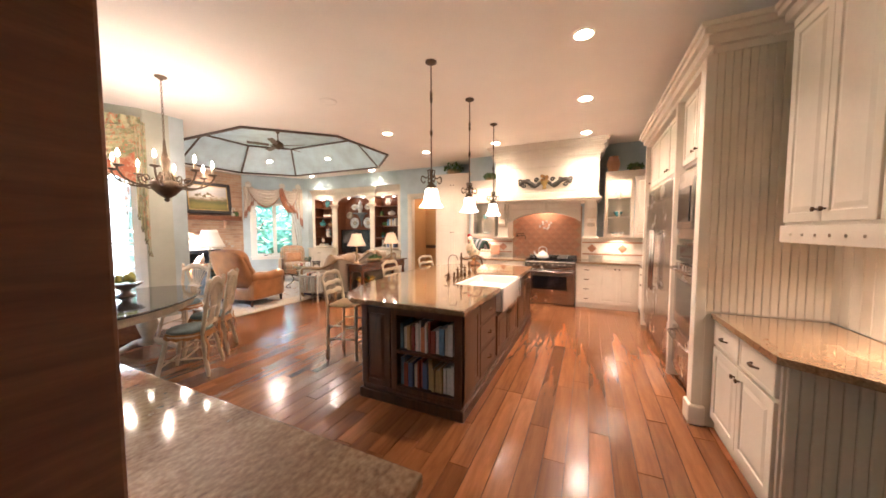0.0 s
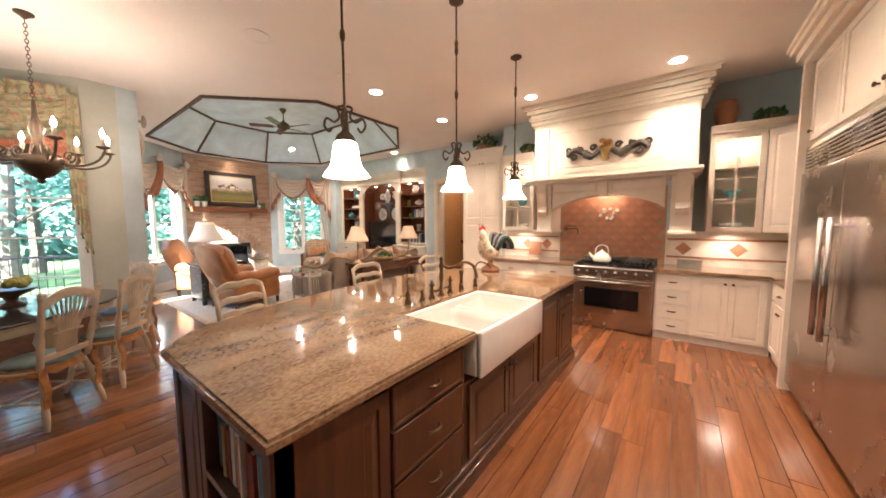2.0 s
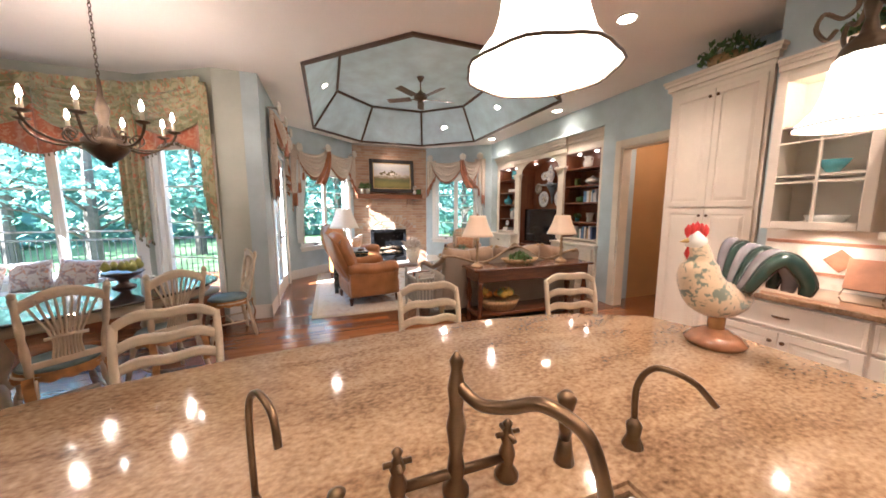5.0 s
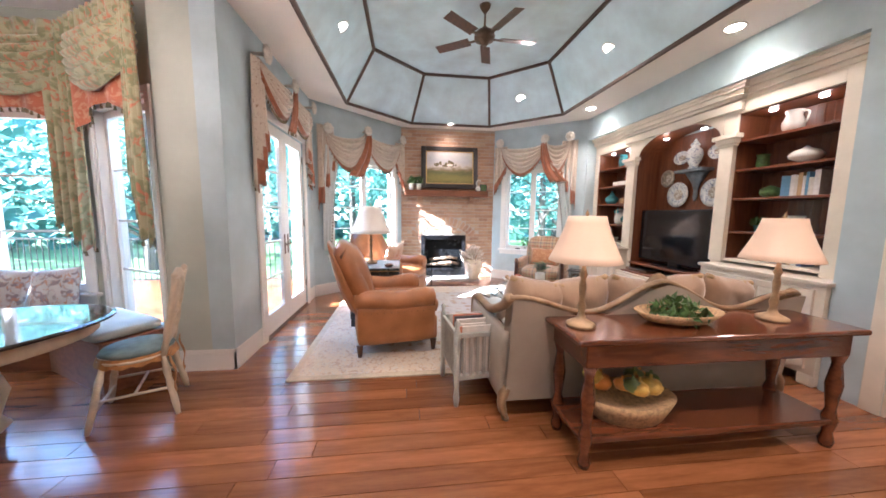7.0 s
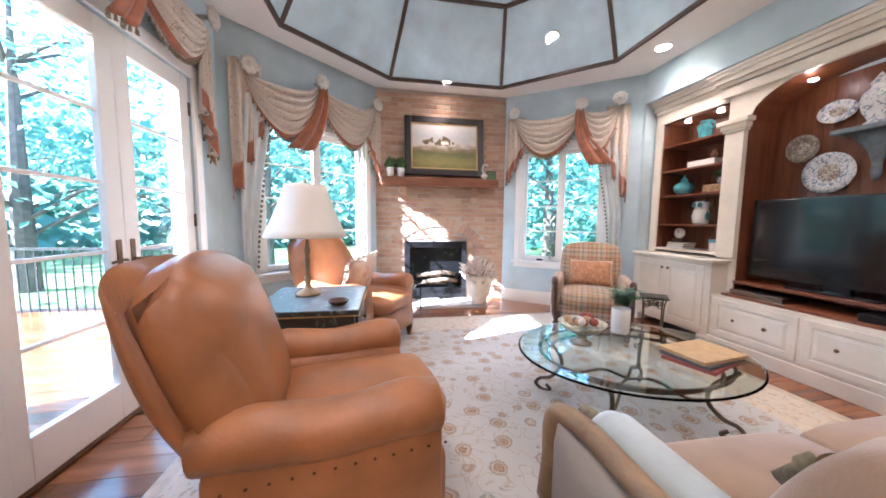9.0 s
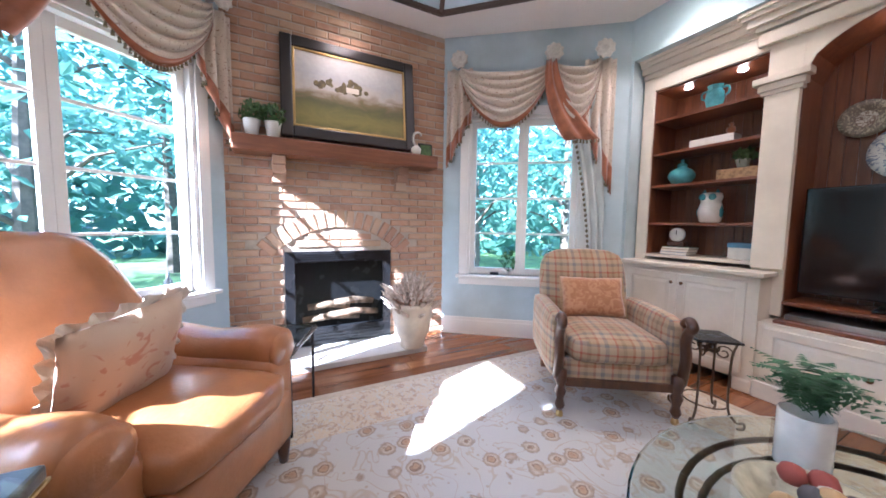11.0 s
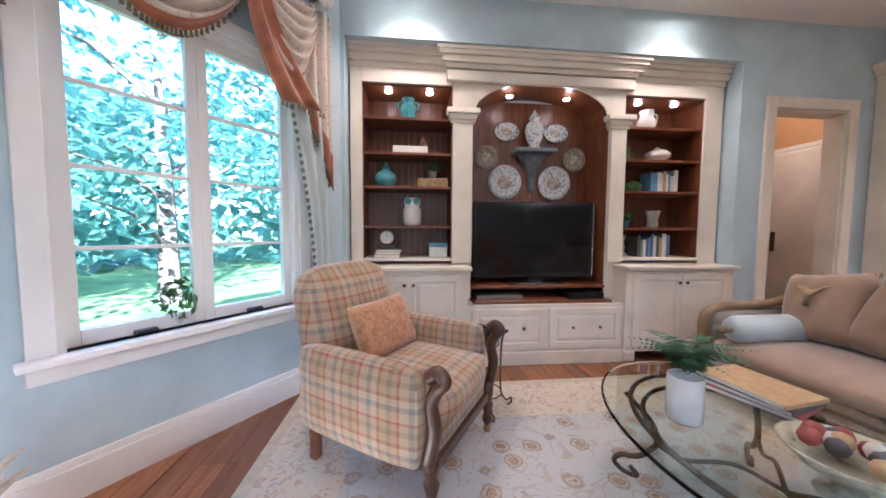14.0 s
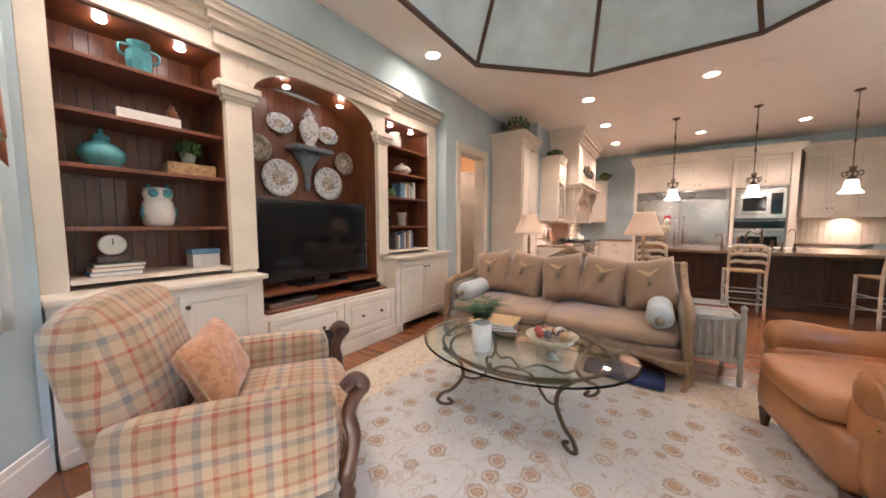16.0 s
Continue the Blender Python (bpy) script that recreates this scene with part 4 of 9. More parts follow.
solid("trim_pantry_cornice", bm, CREAM, "cream stepped cornice on the pantry cabinet", "trim", kind="structure")


solid("terracotta_jar", lathed([(0.07, 0), (0.10, 0.06), (0.125, 0.16), (0.11, 0.25), (0.085, 0.29), (0.10, 0.32), (0.09, 0.32), (0.07, 0.28)], 24), TERRACOTTA, "terracotta jar standing on the upper cabinet", "jar", pose(1.33, 8.12, 2.701), smooth=True)


def glass_cabinet(x0, x1, label):
    """An upper cabinet, open inside, with a glazed door, lit shelves and china."""
    u = thing("glass_cabinet", label, "cabinet", pose(0, 7.97, 0), "glazed upper cabinets")
    z0, z1 = 1.40, 2.58
    bm = bmesh.new()
    for a in ((x0, x0 + 0.02, 0, 0.35, z0, z1), (x1 - 0.02, x1, 0, 0.35, z0, z1), (x0 + 0.02, x1 - 0.02, 0, 0.35, z0, z0 + 0.02), (x0 + 0.02, x1 - 0.02, 0, 0.35, z1 - 0.02, z1), (x0 + 0.02, x1 - 0.02, 0.33, 0.35, z0 + 0.02, z1 - 0.02)):
        box(bm, *a)
    part("body", bm, CREAM, u)
    for zz in (1.80, 2.18):
        part("shelf", boxed(x0 + 0.02, x1 - 0.02, 0.03, 0.33, zz, zz + 0.018), CREAM, u)
    d = bmesh.new()
    for a in ((x0, x0 + 0.06, z0, z1), (x1 - 0.06, x1, z0, z1), (x0 + 0.06, x1 - 0.06, z0, z0 + 0.06), (x0 + 0.06, x1 - 0.06, z1 - 0.06, z1)):
        box(d, a[0], a[1], -0.022, -0.002, a[2], a[3], 0.004)
    door = part("door", d, CREAM, u)
    pn = part("pane", boxed(x0 + 0.06, x1 - 0.06, -0.013, -0.010, z0 + 0.06, z1 - 0.06), GLASS, door)
    pn.visible_shadow = False
    xm = (x0 + x1) / 2
    part("glazing_bar", boxed(xm - 0.008, xm + 0.008, -0.020, -0.006, z0 + 0.06, z1 - 0.06), CREAM, door)
    for zz in (1.75, 2.05):
        part("glazing_bar", boxed(x0 + 0.06, x1 - 0.06, -0.021, -0.007, zz, zz + 0.014), CREAM, door)
    return u


glass_cabinet(-1.64, -1.07, "cream glazed upper cabinet beside the pantry, lit inside")
glass_cabinet(1.19, 1.70, "cream glazed upper cabinet next to the range hood, lit inside")
for cx in (-1.35, 1.44):
    lamp_at("cabinet_bulb", (cx, 8.05, 2.53), 0.5, WARM, 0.04)
    lamp_at("under_cabinet_strip", (cx, 8.12, 1.385), 0.4, WARM, 0.25, "AREA")
    for zz, pr, mt in ((1.42, [(0.04, 0), (0.09, 0.03), (0.12, 0.09), (0.11, 0.09), (0.08, 0.035), (0.0, 0.01)], CERAMIC), (1.818, [(0.03, 0), (0.06, 0.05), (0.09, 0.10), (0.085, 0.10), (0.05, 0.05), (0, 0.01)], TURQUOISE), (2.198, [(0.04, 0), (0.07, 0.06), (0.05, 0.12), (0.06, 0.14), (0.0, 0.15)], CERAMIC)):
        bm = bmesh.new()
        lathe(bm, pr, 18)
        solid("china_bowl", bm, mt, "glazed china piece on a lit cabinet shelf", "bowl", pose(cx, 8.15, zz + 0.001), "china in the glazed cabinets", smooth=True)
bm = bmesh.new()
crown_mould(bm, -1.64, -1.07, 7.97, 8.32, 2.58, 2.70, 0.06, (False, False))
crown_mould(bm, 1.19, 2.0, 7.97, 8.32, 2.58, 2.70, 0.06, (False, False))
solid("trim_upper_cornice", bm, CREAM, "cream stepped cornice on the upper cabinets", "trim", kind="structure")
unit("corner_cabinet", "cream diagonal corner upper cabinet with one door", 0, 0.62, 0.28, 1.40, 2.58, pose(1.71, 7.96, 0, 0, 0, -40), [(0.02, 0.60, 1.42, 2.56, "one")])

# tiled backsplash
SPL = thing("wall_tiles", "cream tiled backsplash with terracotta diamonds and bands", "tiles", kind="structure")
part("field", boxed(-1.76, 2.44, 8.318, 8.329, 0.918, 1.399), WHITETILE, SPL)
for a, b in ((-1.75, -0.74), (0.79, 2.40)):
    for zz in (1.02, 1.27):
        part("band", boxed(a, b, 8.310, 8.317, zz, zz + 0.028, bevel=0.003), TERRACOTTA, SPL)
for dx in (-0.95, -1.3, 0.98, 1.55, 2.1):
    part("diamond", boxed(-0.066, 0.066, -0.006, 0.001, -0.066, 0.066, bevel=0.002, m=pose(dx, 8.316, 1.155, 0, 45)), TERRACOTTA, SPL)
# range niche of terracotta tiles laid diagonally
NICHE = thing("range_tiles", "terracotta tiles laid diagonally behind the range", "tiles", kind="structure")
part("bed", boxed(-0.72, 0.77, 8.306, 8.317, 0.92, 2.06), plain("tile_grout", (0.40, 0.26, 0.17), 0.9), NICHE)
tile_me = finish("tile", boxed(-0.071, 0.071, -0.006, 0.002, -0.071, 0.071, bevel=0.004, segments=1, m=pose(0, 0, 0, 0, 45)), TERRACOTTA)
for i in range(-4, 5):
    for j in range(0, 12):
        x = 0.025 + i * 0.209 + (0.1045 if j % 2 else 0)
        z = 1.02 + j * 0.1045
        if -0.62 < x < 0.68 and z < 1.98:
            ob = new("tile", tile_me)
            ob.parent = NICHE
            ob.location = (x, 8.304, z)
EMBL = bmesh.new()
for k in range(9):
    a = k * 0.7
    lathe(EMBL, [(0.001, 0), (0.02, 0.004), (0.028, 0.012), (0.012, 0.02), (0.001, 0.022)], 8, (0.14 * math.cos(a) * (0.5 + 0.5 * (k % 2)), 0.08 * math.sin(a), 0))
bmesh.ops.transform(EMBL, matrix=pose(0.03, 8.297, 1.66, 90), verts=EMBL.verts)
solid("tile_relief", EMBL, CERAMIC, "white floral relief on the terracotta tiles", "ornament", smooth=True)

# hood
hood = thing("range_hood", "cream mantel-style range hood with corbels and carved panel", "range hood")
part("upper_body", boxed(-0.98, 1.08, 7.74, 8.32, 2.20, 3.02), CREAM, hood)
front(hood, -0.72, 0.82, 2.27, 2.93, CREAM, RAISED, m=pose(0, 7.745, 0), name="panel")
for a, b in ((-0.97, -0.75), (0.85, 1.07)):
    front(hood, a, b, 2.24, 2.96, CREAM, RAISED[:5], m=pose(0, 7.735, 0), name="pilaster")
bm = bmesh.new()
crown_mould(bm, -0.98, 1.08, 7.74, 8.32, 3.0, 3.16, 0.09)
crown_mould(bm, -1.02, 1.12, 7.70, 8.32, 3.161, CEIL - 0.003, 0.13)
part("cornice", bm, CREAM, hood)
for a, b in ((-0.68, -0.07), (0.12, 0.73)):
    front(hood, a, b, 1.965, 2.105, CREAM, [(0, 0.02), (0, 0.008), (0.004, 0.004), (0.022, 0.004), (0.028, 0.012)], m=pose(0, 7.776, 0), name="frieze_panel")
part("keystone", boxed(-0.035, 0.085, 7.735, 7.785, 1.90, 2.12, bevel=0.012), CREAM, hood)
bm = bmesh.new()
box(bm, -1.05, 1.13, 7.60, 8.32, 2.165, 2.20, 0.008)
box(bm, -1.02, 1.10, 7.65, 8.32, 2.12, 2.163, 0.010)
part("mantel_shelf", bm, CREAM, hood)
bm = bmesh.new()
arch = [(-0.70 + 1.45 * i / 16, 1.72 + 0.20 * math.sin(math.pi * i / 16) ** 0.7) for i in range(17)]
for (xa, za), (xb, zb) in zip(arch, arch[1:]):
    v = [bm.verts.new(p) for p in ((xa, 7.78, za), (xb, 7.78, zb), (xb, 7.78, 2.12), (xa, 7.78, 2.12), (xa, 8.0, za), (xb, 8.0, zb), (xb, 8.0, 2.12), (xa, 8.0, 2.12))]
    for f in ((0, 1, 2, 3), (5, 4, 7, 6), (0, 4, 5, 1)):
        bm.faces.new([v[k] for k in f])
bmesh.ops.remove_doubles(bm, verts=bm.verts, dist=0.0005)
part("arch_board", bm, CREAM, hood)
for a, b in ((-0.97, -0.72), (0.82, 1.07)):
    part("leg_panel", boxed(a + (0.02 if a < 0 else 0), b - (0 if a < 0 else 0.02), 7.80, 8.32, 1.40, 2.12, bevel=0.004), CREAM, hood)
    cb = bmesh.new()
    xm = (a + b) / 2
    prof = [(7.80, 1.62), (7.76, 1.64), (7.73, 1.70), (7.75, 1.78), (7.70, 1.88), (7.66, 1.98), (7.66, 2.12), (7.80, 2.12)]
    s0 = [cb.verts.new((xm - 0.07, y, z)) for y, z in prof]
    s1 = [cb.verts.new((xm + 0.07, y, z)) for y, z in prof]
    cb.faces.new(s0)
    cb.faces.new(list(reversed(s1)))
    for k in range(len(prof)):
        cb.faces.new((s0[k], s1[k], s1[(k + 1) % len(prof)], s0[(k + 1) % len(prof)]))
    bmesh.ops.recalc_face_normals(cb, faces=cb.faces)
    part("corbel", cb, CREAM, hood)
    part("capital", boxed(a - 0.02, b + 0.02, 7.78, 8.31, 1.36, 1.41, bevel=0.01), CREAM, hood)
orn = thing("carved_ornament", "dark scrolled foliage ornament with a fruit urn on the hood", "ornament", pose(0.05, 7.715, 2.52))
for s in (-1, 1):
    bm = bmesh.new()
    tube(bm, bend([(s * 0.08, 0, 0.02), (s * 0.18, -0.02, -0.05), (s * 0.30, 0, 0.02), (s * 0.42, -0.02, 0.06), (s * 0.52, 0, -0.02)], 6), [0.035] * 6 + [0.05] * 6 + [0.04] * 12 + [0.02], 8)
    for k in range(5):
        tube(bm, [Vector(p) for p in scroll(s * (0.16 + k * 0.085), 0.02 + 0.05 * (-1) ** k, 0.045, 0.012, 1.2, k, 12, -0.02)], 0.018, 6)
    part("scroll", bm, plain("dark_verdigris_resin" if s < 0 else "dark_green_resin", (0.06, 0.055, 0.04), 0.6, vary=0.3, scale=20), orn)
part("urn", lathed([(0.03, -0.12), (0.05, -0.10), (0.03, -0.07), (0.07, 0.0), (0.09, 0.05), (0.07, 0.07)], 12, sy=0.4), GOLD, orn, "gilt urn", True)
bm = bmesh.new()
for k in range(10):
    lathe(bm, [(0.001, -0.035), (0.03, -0.02), (0.038, 0), (0.03, 0.02), (0.001, 0.035)], 8, (0.05 * math.cos(k * 2.4), -0.01, 0.11 + 0.04 * math.sin(k * 1.9)))
part("fruit", bm, plain("painted_fruit", (0.45, 0.22, 0.06), 0.5, vary=0.5, scale=14), orn, "orange and yellow fruit", True)
lamp_at("hood_bulb", (0.0, 8.12, 2.03), 0.6, WARM, 0.06)

# range
ran = thing("range_cooker", "stainless steel professional range with six burners", "range")
RX0, RX1, RY = -0.31, 0.69, 7.60
part("body", boxed(RX0, RX1, RY + 0.06, 8.30, 0.10, 0.90, bevel=0.004), STEEL, ran)
part("kick_panel", boxed(RX0 + 0.01, RX1 - 0.01, RY + 0.05, RY + 0.10, 0.02, 0.20, bevel=0.004), STEEL, ran)
part("control_panel", boxed(RX0, RX1, RY - 0.01, RY + 0.10, 0.76, 0.905, bevel=0.02), STEEL, ran)
for k in range(8):
    kx = RX0 + 0.08 + k * 0.12
    part("knob", lathed([(0.026, 0), (0.026, 0.008), (0.02, 0.012), (0.018, 0.04), (0.004, 0.042)], 14, (0, 0, 0)), STEEL, ran, smooth=True).matrix_basis = pose(kx, RY - 0.01, 0.83, 90)
od = part("oven_door", boxed(RX0 + 0.01, RX1 - 0.01, RY + 0.02, RY + 0.07, 0.21, 0.74, bevel=0.008), STEEL, ran)
part("oven_window", boxed(RX0 + 0.16, RX1 - 0.16, RY + 0.014, RY + 0.022, 0.32, 0.60, bevel=0.003), BLACKGLASS, od)
hb = tubed([(RX0 + 0.05, RY - 0.03, 0.70), (RX1 - 0.05, RY - 0.03, 0.70)], 0.014, 10)
for hx in (RX0 + 0.09, RX1 - 0.09):
    tube(hb, [(hx, RY - 0.03, 0.70), (hx, RY + 0.03, 0.70)], 0.009, 8)
part("oven_handle", hb, STEEL, od, smooth=True)
part("cooktop", boxed(RX0, RX1, RY + 0.08, 8.30, 0.901, 0.915, bevel=0.003), DARKSTEEL, ran)
part("back_guard", boxed(RX0, RX1, 8.24, 8.30, 0.916, 1.0, bevel=0.006), STEEL, ran)
for k in range(3):
    g = bmesh.new()
    gx = RX0 + 0.02 + k * 0.325
    for q in range(5):
        box(g, gx + 0.01 + q * 0.07, gx + 0.022 + q * 0.07, RY + 0.12, 8.20, 0.925, 0.94)
    for q in range(3):
        box(g, gx, gx + 0.31, RY + 0.13 + q * 0.26, RY + 0.142 + q * 0.26, 0.916, 0.938)
    part("grate", g, DARKSTEEL, ran, "black cast-iron grate")
    for q in (0.22, 0.48):
        part("burner", lathed([(0.05, 0.915), (0.05, 0.924), (0.03, 0.93), (0.001, 0.931)], 14, (gx + 0.155, RY + q, 0)), DARKSTEEL, ran, smooth=True)
pf = thing("pot_filler", "bronze swing-arm pot filler on the tiled wall", "faucet", pose(-0.62, 8.30, 1.42))
part("arm", tubed(bend([(0, 0, 0), (0, -0.05, 0), (0.1, -0.1, 0), (0.2, -0.09, 0), (0.21, -0.09, -0.08)], 4), 0.01, 8), BRONZE, pf, smooth=True)
part("arm", tubed(bend([(0.0, -0.05, 0.05), (0.1, -0.1, 0.05), (0.18, -0.12, 0.05)], 4), 0.009, 8), BRONZE, pf, smooth=True)
part("flange", lathed([(0.03, 0), (0.03, 0.01), (0.012, 0.02)], 12), BRONZE, pf, smooth=True).matrix_basis = pose(0, 0.005, 0, 90)
ket = thing("kettle", "white enamel kettle with an arched handle on the range", "kettle", pose(0.02, 7.88, 0.941))
part("body", lathed([(0.10, 0), (0.125, 0.02), (0.125, 0.06), (0.09, 0.12), (0.05, 0.145), (0.001, 0.15)], 20), CERAMIC, ket, smooth=True)
part("lid", lathed([(0.05, 0.146), (0.03, 0.165), (0.008, 0.17), (0.012, 0.185), (0.001, 0.195)], 14), CERAMIC, ket, smooth=True)
part("spout", tubed(bend([(-0.10, 0, 0.05), (-0.15, 0, 0.09), (-0.18, 0, 0.14)], 4), [0.03, 0.027, 0.024, 0.022, 0.02, 0.018, 0.016, 0.014, 0.012], 8), CERAMIC, ket, smooth=True)
part("handle", tubed(bend([(-0.09, 0, 0.12), (-0.07, 0, 0.22), (0, 0, 0.25), (0.07, 0, 0.22), (0.09, 0, 0.12)], 4), 0.009, 8), CERAMIC, ket, smooth=True)

# refrigerator, ovens and tall cabinets on the east wall
tall = thing("refrigerator_surround", "tall cream cabinet surround with upper doors over the appliances", "cabinet")
for y0, y1 in ((3.88, 3.98), (4.86, 4.92), (6.80, 6.86)):
    part("side_panel", boxed(1.72, 2.44, y0, y1, 0, 2.86), CREAM, tall)
for y0, y1 in ((3.98, 4.86), (4.92, 6.80)):
    part("upper_body", boxed(1.80, 2.44, y0, y1, 2.17, 2.86), CREAM, tall)
part("pilaster", boxed(1.69, 1.76, 3.87, 3.99, 0.16, 2.86, bevel=0.006), CREAM, tall)
part("pilaster_base", boxed(1.67, 1.78, 3.85, 4.01, 0.0, 0.16, bevel=0.012), CREAM, tall)
for a, b in ((3.99, 4.42), (4.43, 4.86), (4.93, 5.55), (5.56, 6.18), (6.19, 6.79)):
    front(tall, -b, -a, 2.20, 2.84, CREAM, RAISED, m=pose(1.80, 0, 0, 0, 0, -90), knob=(-a - 0.05 if a in (4.43, 5.56) else -b + 0.05, 2.28))
bm = bmesh.new()
crown_mould(bm, -6.86, -3.88, 0, 0.7, 2.86, 3.06, 0.11)
bmesh.ops.transform(bm, matrix=pose(1.74, 0, 0, 0, 0, -90), verts=bm.verts)
part("cornice", bm, CREAM, tall)
for k in range(15):
    part("bead_board", boxed(1.76 + k * 0.046, 1.803 + k * 0.046, 3.868, 3.879, 0.92, 2.86, bevel=0.004, segments=1), BEADBOARD, tall)
fri = thing("refrigerator", "built-in stainless steel refrigerator with a long bar handle", "refrigerator")
part("body", boxed(1.80, 2.42, 4.93, 6.79, 0.08, 2.16), STEEL, fri)
part("kick_grille", boxed(1.80, 1.86, 4.95, 6.77, 0.0, 0.08), DARKSTEEL, fri)
part("top_grille", boxed(1.765, 1.80, 4.94, 6.78, 1.94, 2.15, bevel=0.006), STEEL, fri)
for k in range(6):
    part("louvre", boxed(1.755, 1.764, 5.0, 6.72, 1.965 + k * 0.028, 1.975 + k * 0.028), DARKSTEEL, fri)
for a, b, hy in ((4.94, 5.86, 5.78), (5.87, 6.78, 5.95)):
    dr = part("door", boxed(1.75, 1.80, a, b, 0.09, 1.93, bevel=0.008), STEEL, fri)
    hb = tubed([(1.69, hy, 0.75), (1.69, hy, 1.55)], 0.017, 10)
    for hz in (0.80, 1.50):
        tube(hb, [(1.69, hy, hz), (1.755, hy, hz)], 0.01, 8)
    part("handle", hb, STEEL, dr, smooth=True)
ove = thing("wall_oven", "stainless steel wall oven with warming drawer below", "oven")
part("body", boxed(1.80, 2.40, 4.0, 4.85, 0.10, 1.42), STEEL, ove)
part("control_panel", boxed(1.755, 1.80, 4.01, 4.84, 1.24, 1.40, bevel=0.006), BLACKGLASS, ove)
for z0, z1, wn in ((0.60, 1.22, True), (0.12, 0.56, False)):
    dr = part("door", boxed(1.75, 1.80, 4.01, 4.84, z0, z1, bevel=0.008), STEEL, ove)
    if wn:
        part("window", boxed(1.744, 1.752, 4.12, 4.73, z0 + 0.12, z1 - 0.16, bevel=0.003), BLACKGLASS, dr)
    hb = tubed(bend([(1.755, 4.06, z1 - 0.05), (1.70, 4.10, z1 - 0.05), (1.685, 4.42, z1 - 0.05), (1.70, 4.75, z1 - 0.05), (1.755, 4.79, z1 - 0.05)], 5), 0.014, 10)
    part("handle", hb, STEEL, dr, smooth=True)
mic = thing("microwave_oven", "stainless steel built-in microwave with a trim frame", "microwave")
part("trim_frame", boxed(1.76, 1.80, 4.0, 4.85, 1.46, 2.12, bevel=0.006), STEEL, mic)
part("body", boxed(1.80, 2.30, 4.02, 4.83, 1.47, 2.10), STEEL, mic)
part("door", boxed(1.735, 1.762, 4.26, 4.78, 1.56, 2.02, bevel=0.008), STEEL, mic)
part("window", boxed(1.728, 1.738, 4.33, 4.72, 1.63, 1.95, bevel=0.004), BLACKGLASS, mic)
part("control_panel", boxed(1.737, 1.762, 4.07, 4.25, 1.56, 2.02, bevel=0.005), BLACKGLASS, mic)

# desk run on the east wall
unit("base_cabinet", "cream desk base cabinet with drawers over doors", -3.87, -2.95, 0.60, 0, 0.875, pose(1.83, 0, 0, 0, 0, -90), [(-3.85, -3.42, 0.68, 0.86, "drawer"), (-3.40, -2.97, 0.68, 0.86, "drawer"), (-3.85, -2.97, 0.10, 0.66, "two")], toe=0.09, group="kitchen base cabinets")
bm = bmesh.new()
outline(bm, [(1.79, 3.86), (2.44, 3.86), (2.44, 2.6), (2.2, 2.62), (1.79, 2.92)], 0.877, 0.917)
solid("desk_worktop", bm, GRANITE, "granite worktop on the desk cabinet", "worktop")
endp = thing("beadboard_end", "cream beadboard panel on the cabinet end", "panel")
for k in range(12):
    part("bead_board", boxed(1.84 + k * 0.05, 1.888 + k * 0.05, 2.93, 2.945, 0.0, 0.875, bevel=0.004, segments=1), BEADBOARD, endp)
unit("upper_cabinet", "cream upper cabinet with raised-panel doors over the desk", -3.70, -1.9, 0.33, 1.47, 2.86, pose(2.11, 0, 0, 0, 0, -90), [(-3.68, -2.92, 1.60, 2.84, "two"), (-2.90, -1.92, 1.60, 2.84, "two")])
spice = bmesh.new()
box(spice, 2.085, 2.11, 1.9, 3.70, 1.47, 1.58, 0.004)
for k in range(14):
    box(spice, 2.075, 2.088, 2.0 + k * 0.12, 2.04 + k * 0.12, 1.515, 1.53)
solid("trim_spice_rail", spice, CREAM, "cream rail of tiny drawers under the upper cabinet", "trim", kind="structure")
bm = bmesh.new()
crown_mould(bm, -3.70, -1.9, 0, 0.33, 2.86, 3.06, 0.09)
bmesh.ops.transform(bm, matrix=pose(2.11, 0, 0, 0, 0, -90), verts=bm.verts)
solid("trim_desk_cornice", bm, CREAM, "cream stepped cornice over the desk cabinets", "trim", kind="structure")
bb = thing("beadboard_wall", "cream beadboard wall panelling over the desk", "panel", kind="structure")
for k in range(22):
    part("bead_board", boxed(2.436, 2.449, 1.9 + k * 0.09, 1.987 + k * 0.09, 0.92, 1.47, bevel=0.004, segments=1), BEADBOARD, bb)
lamp_at("desk_strip", (2.27, 3.0, 1.455), 0.6, WARM, 0.3, "AREA")

# near counter and dark door jamb beside the entry
jamb = thing("trim_entry_jamb", "brown stained wooden post at the kitchen entry", "trim", kind="structure")
part("jamb", boxed(0.02, 0.20, 0.90, 1.06, 0.0, CEIL - 0.002, bevel=0.008), MANTELWOOD, jamb)
nc = thing("entry_counter", "stained base cabinet with a granite top at the entry", "cabinet")
part("body", boxed(-1.7, 0.50, 1.08, 1.47, 0.0, 0.875), DARKWOOD, nc)
part("worktop", boxed(-1.75, 0.54, 1.065, 1.51, 0.877, 0.917, bevel=0.006), GRANITE, nc)


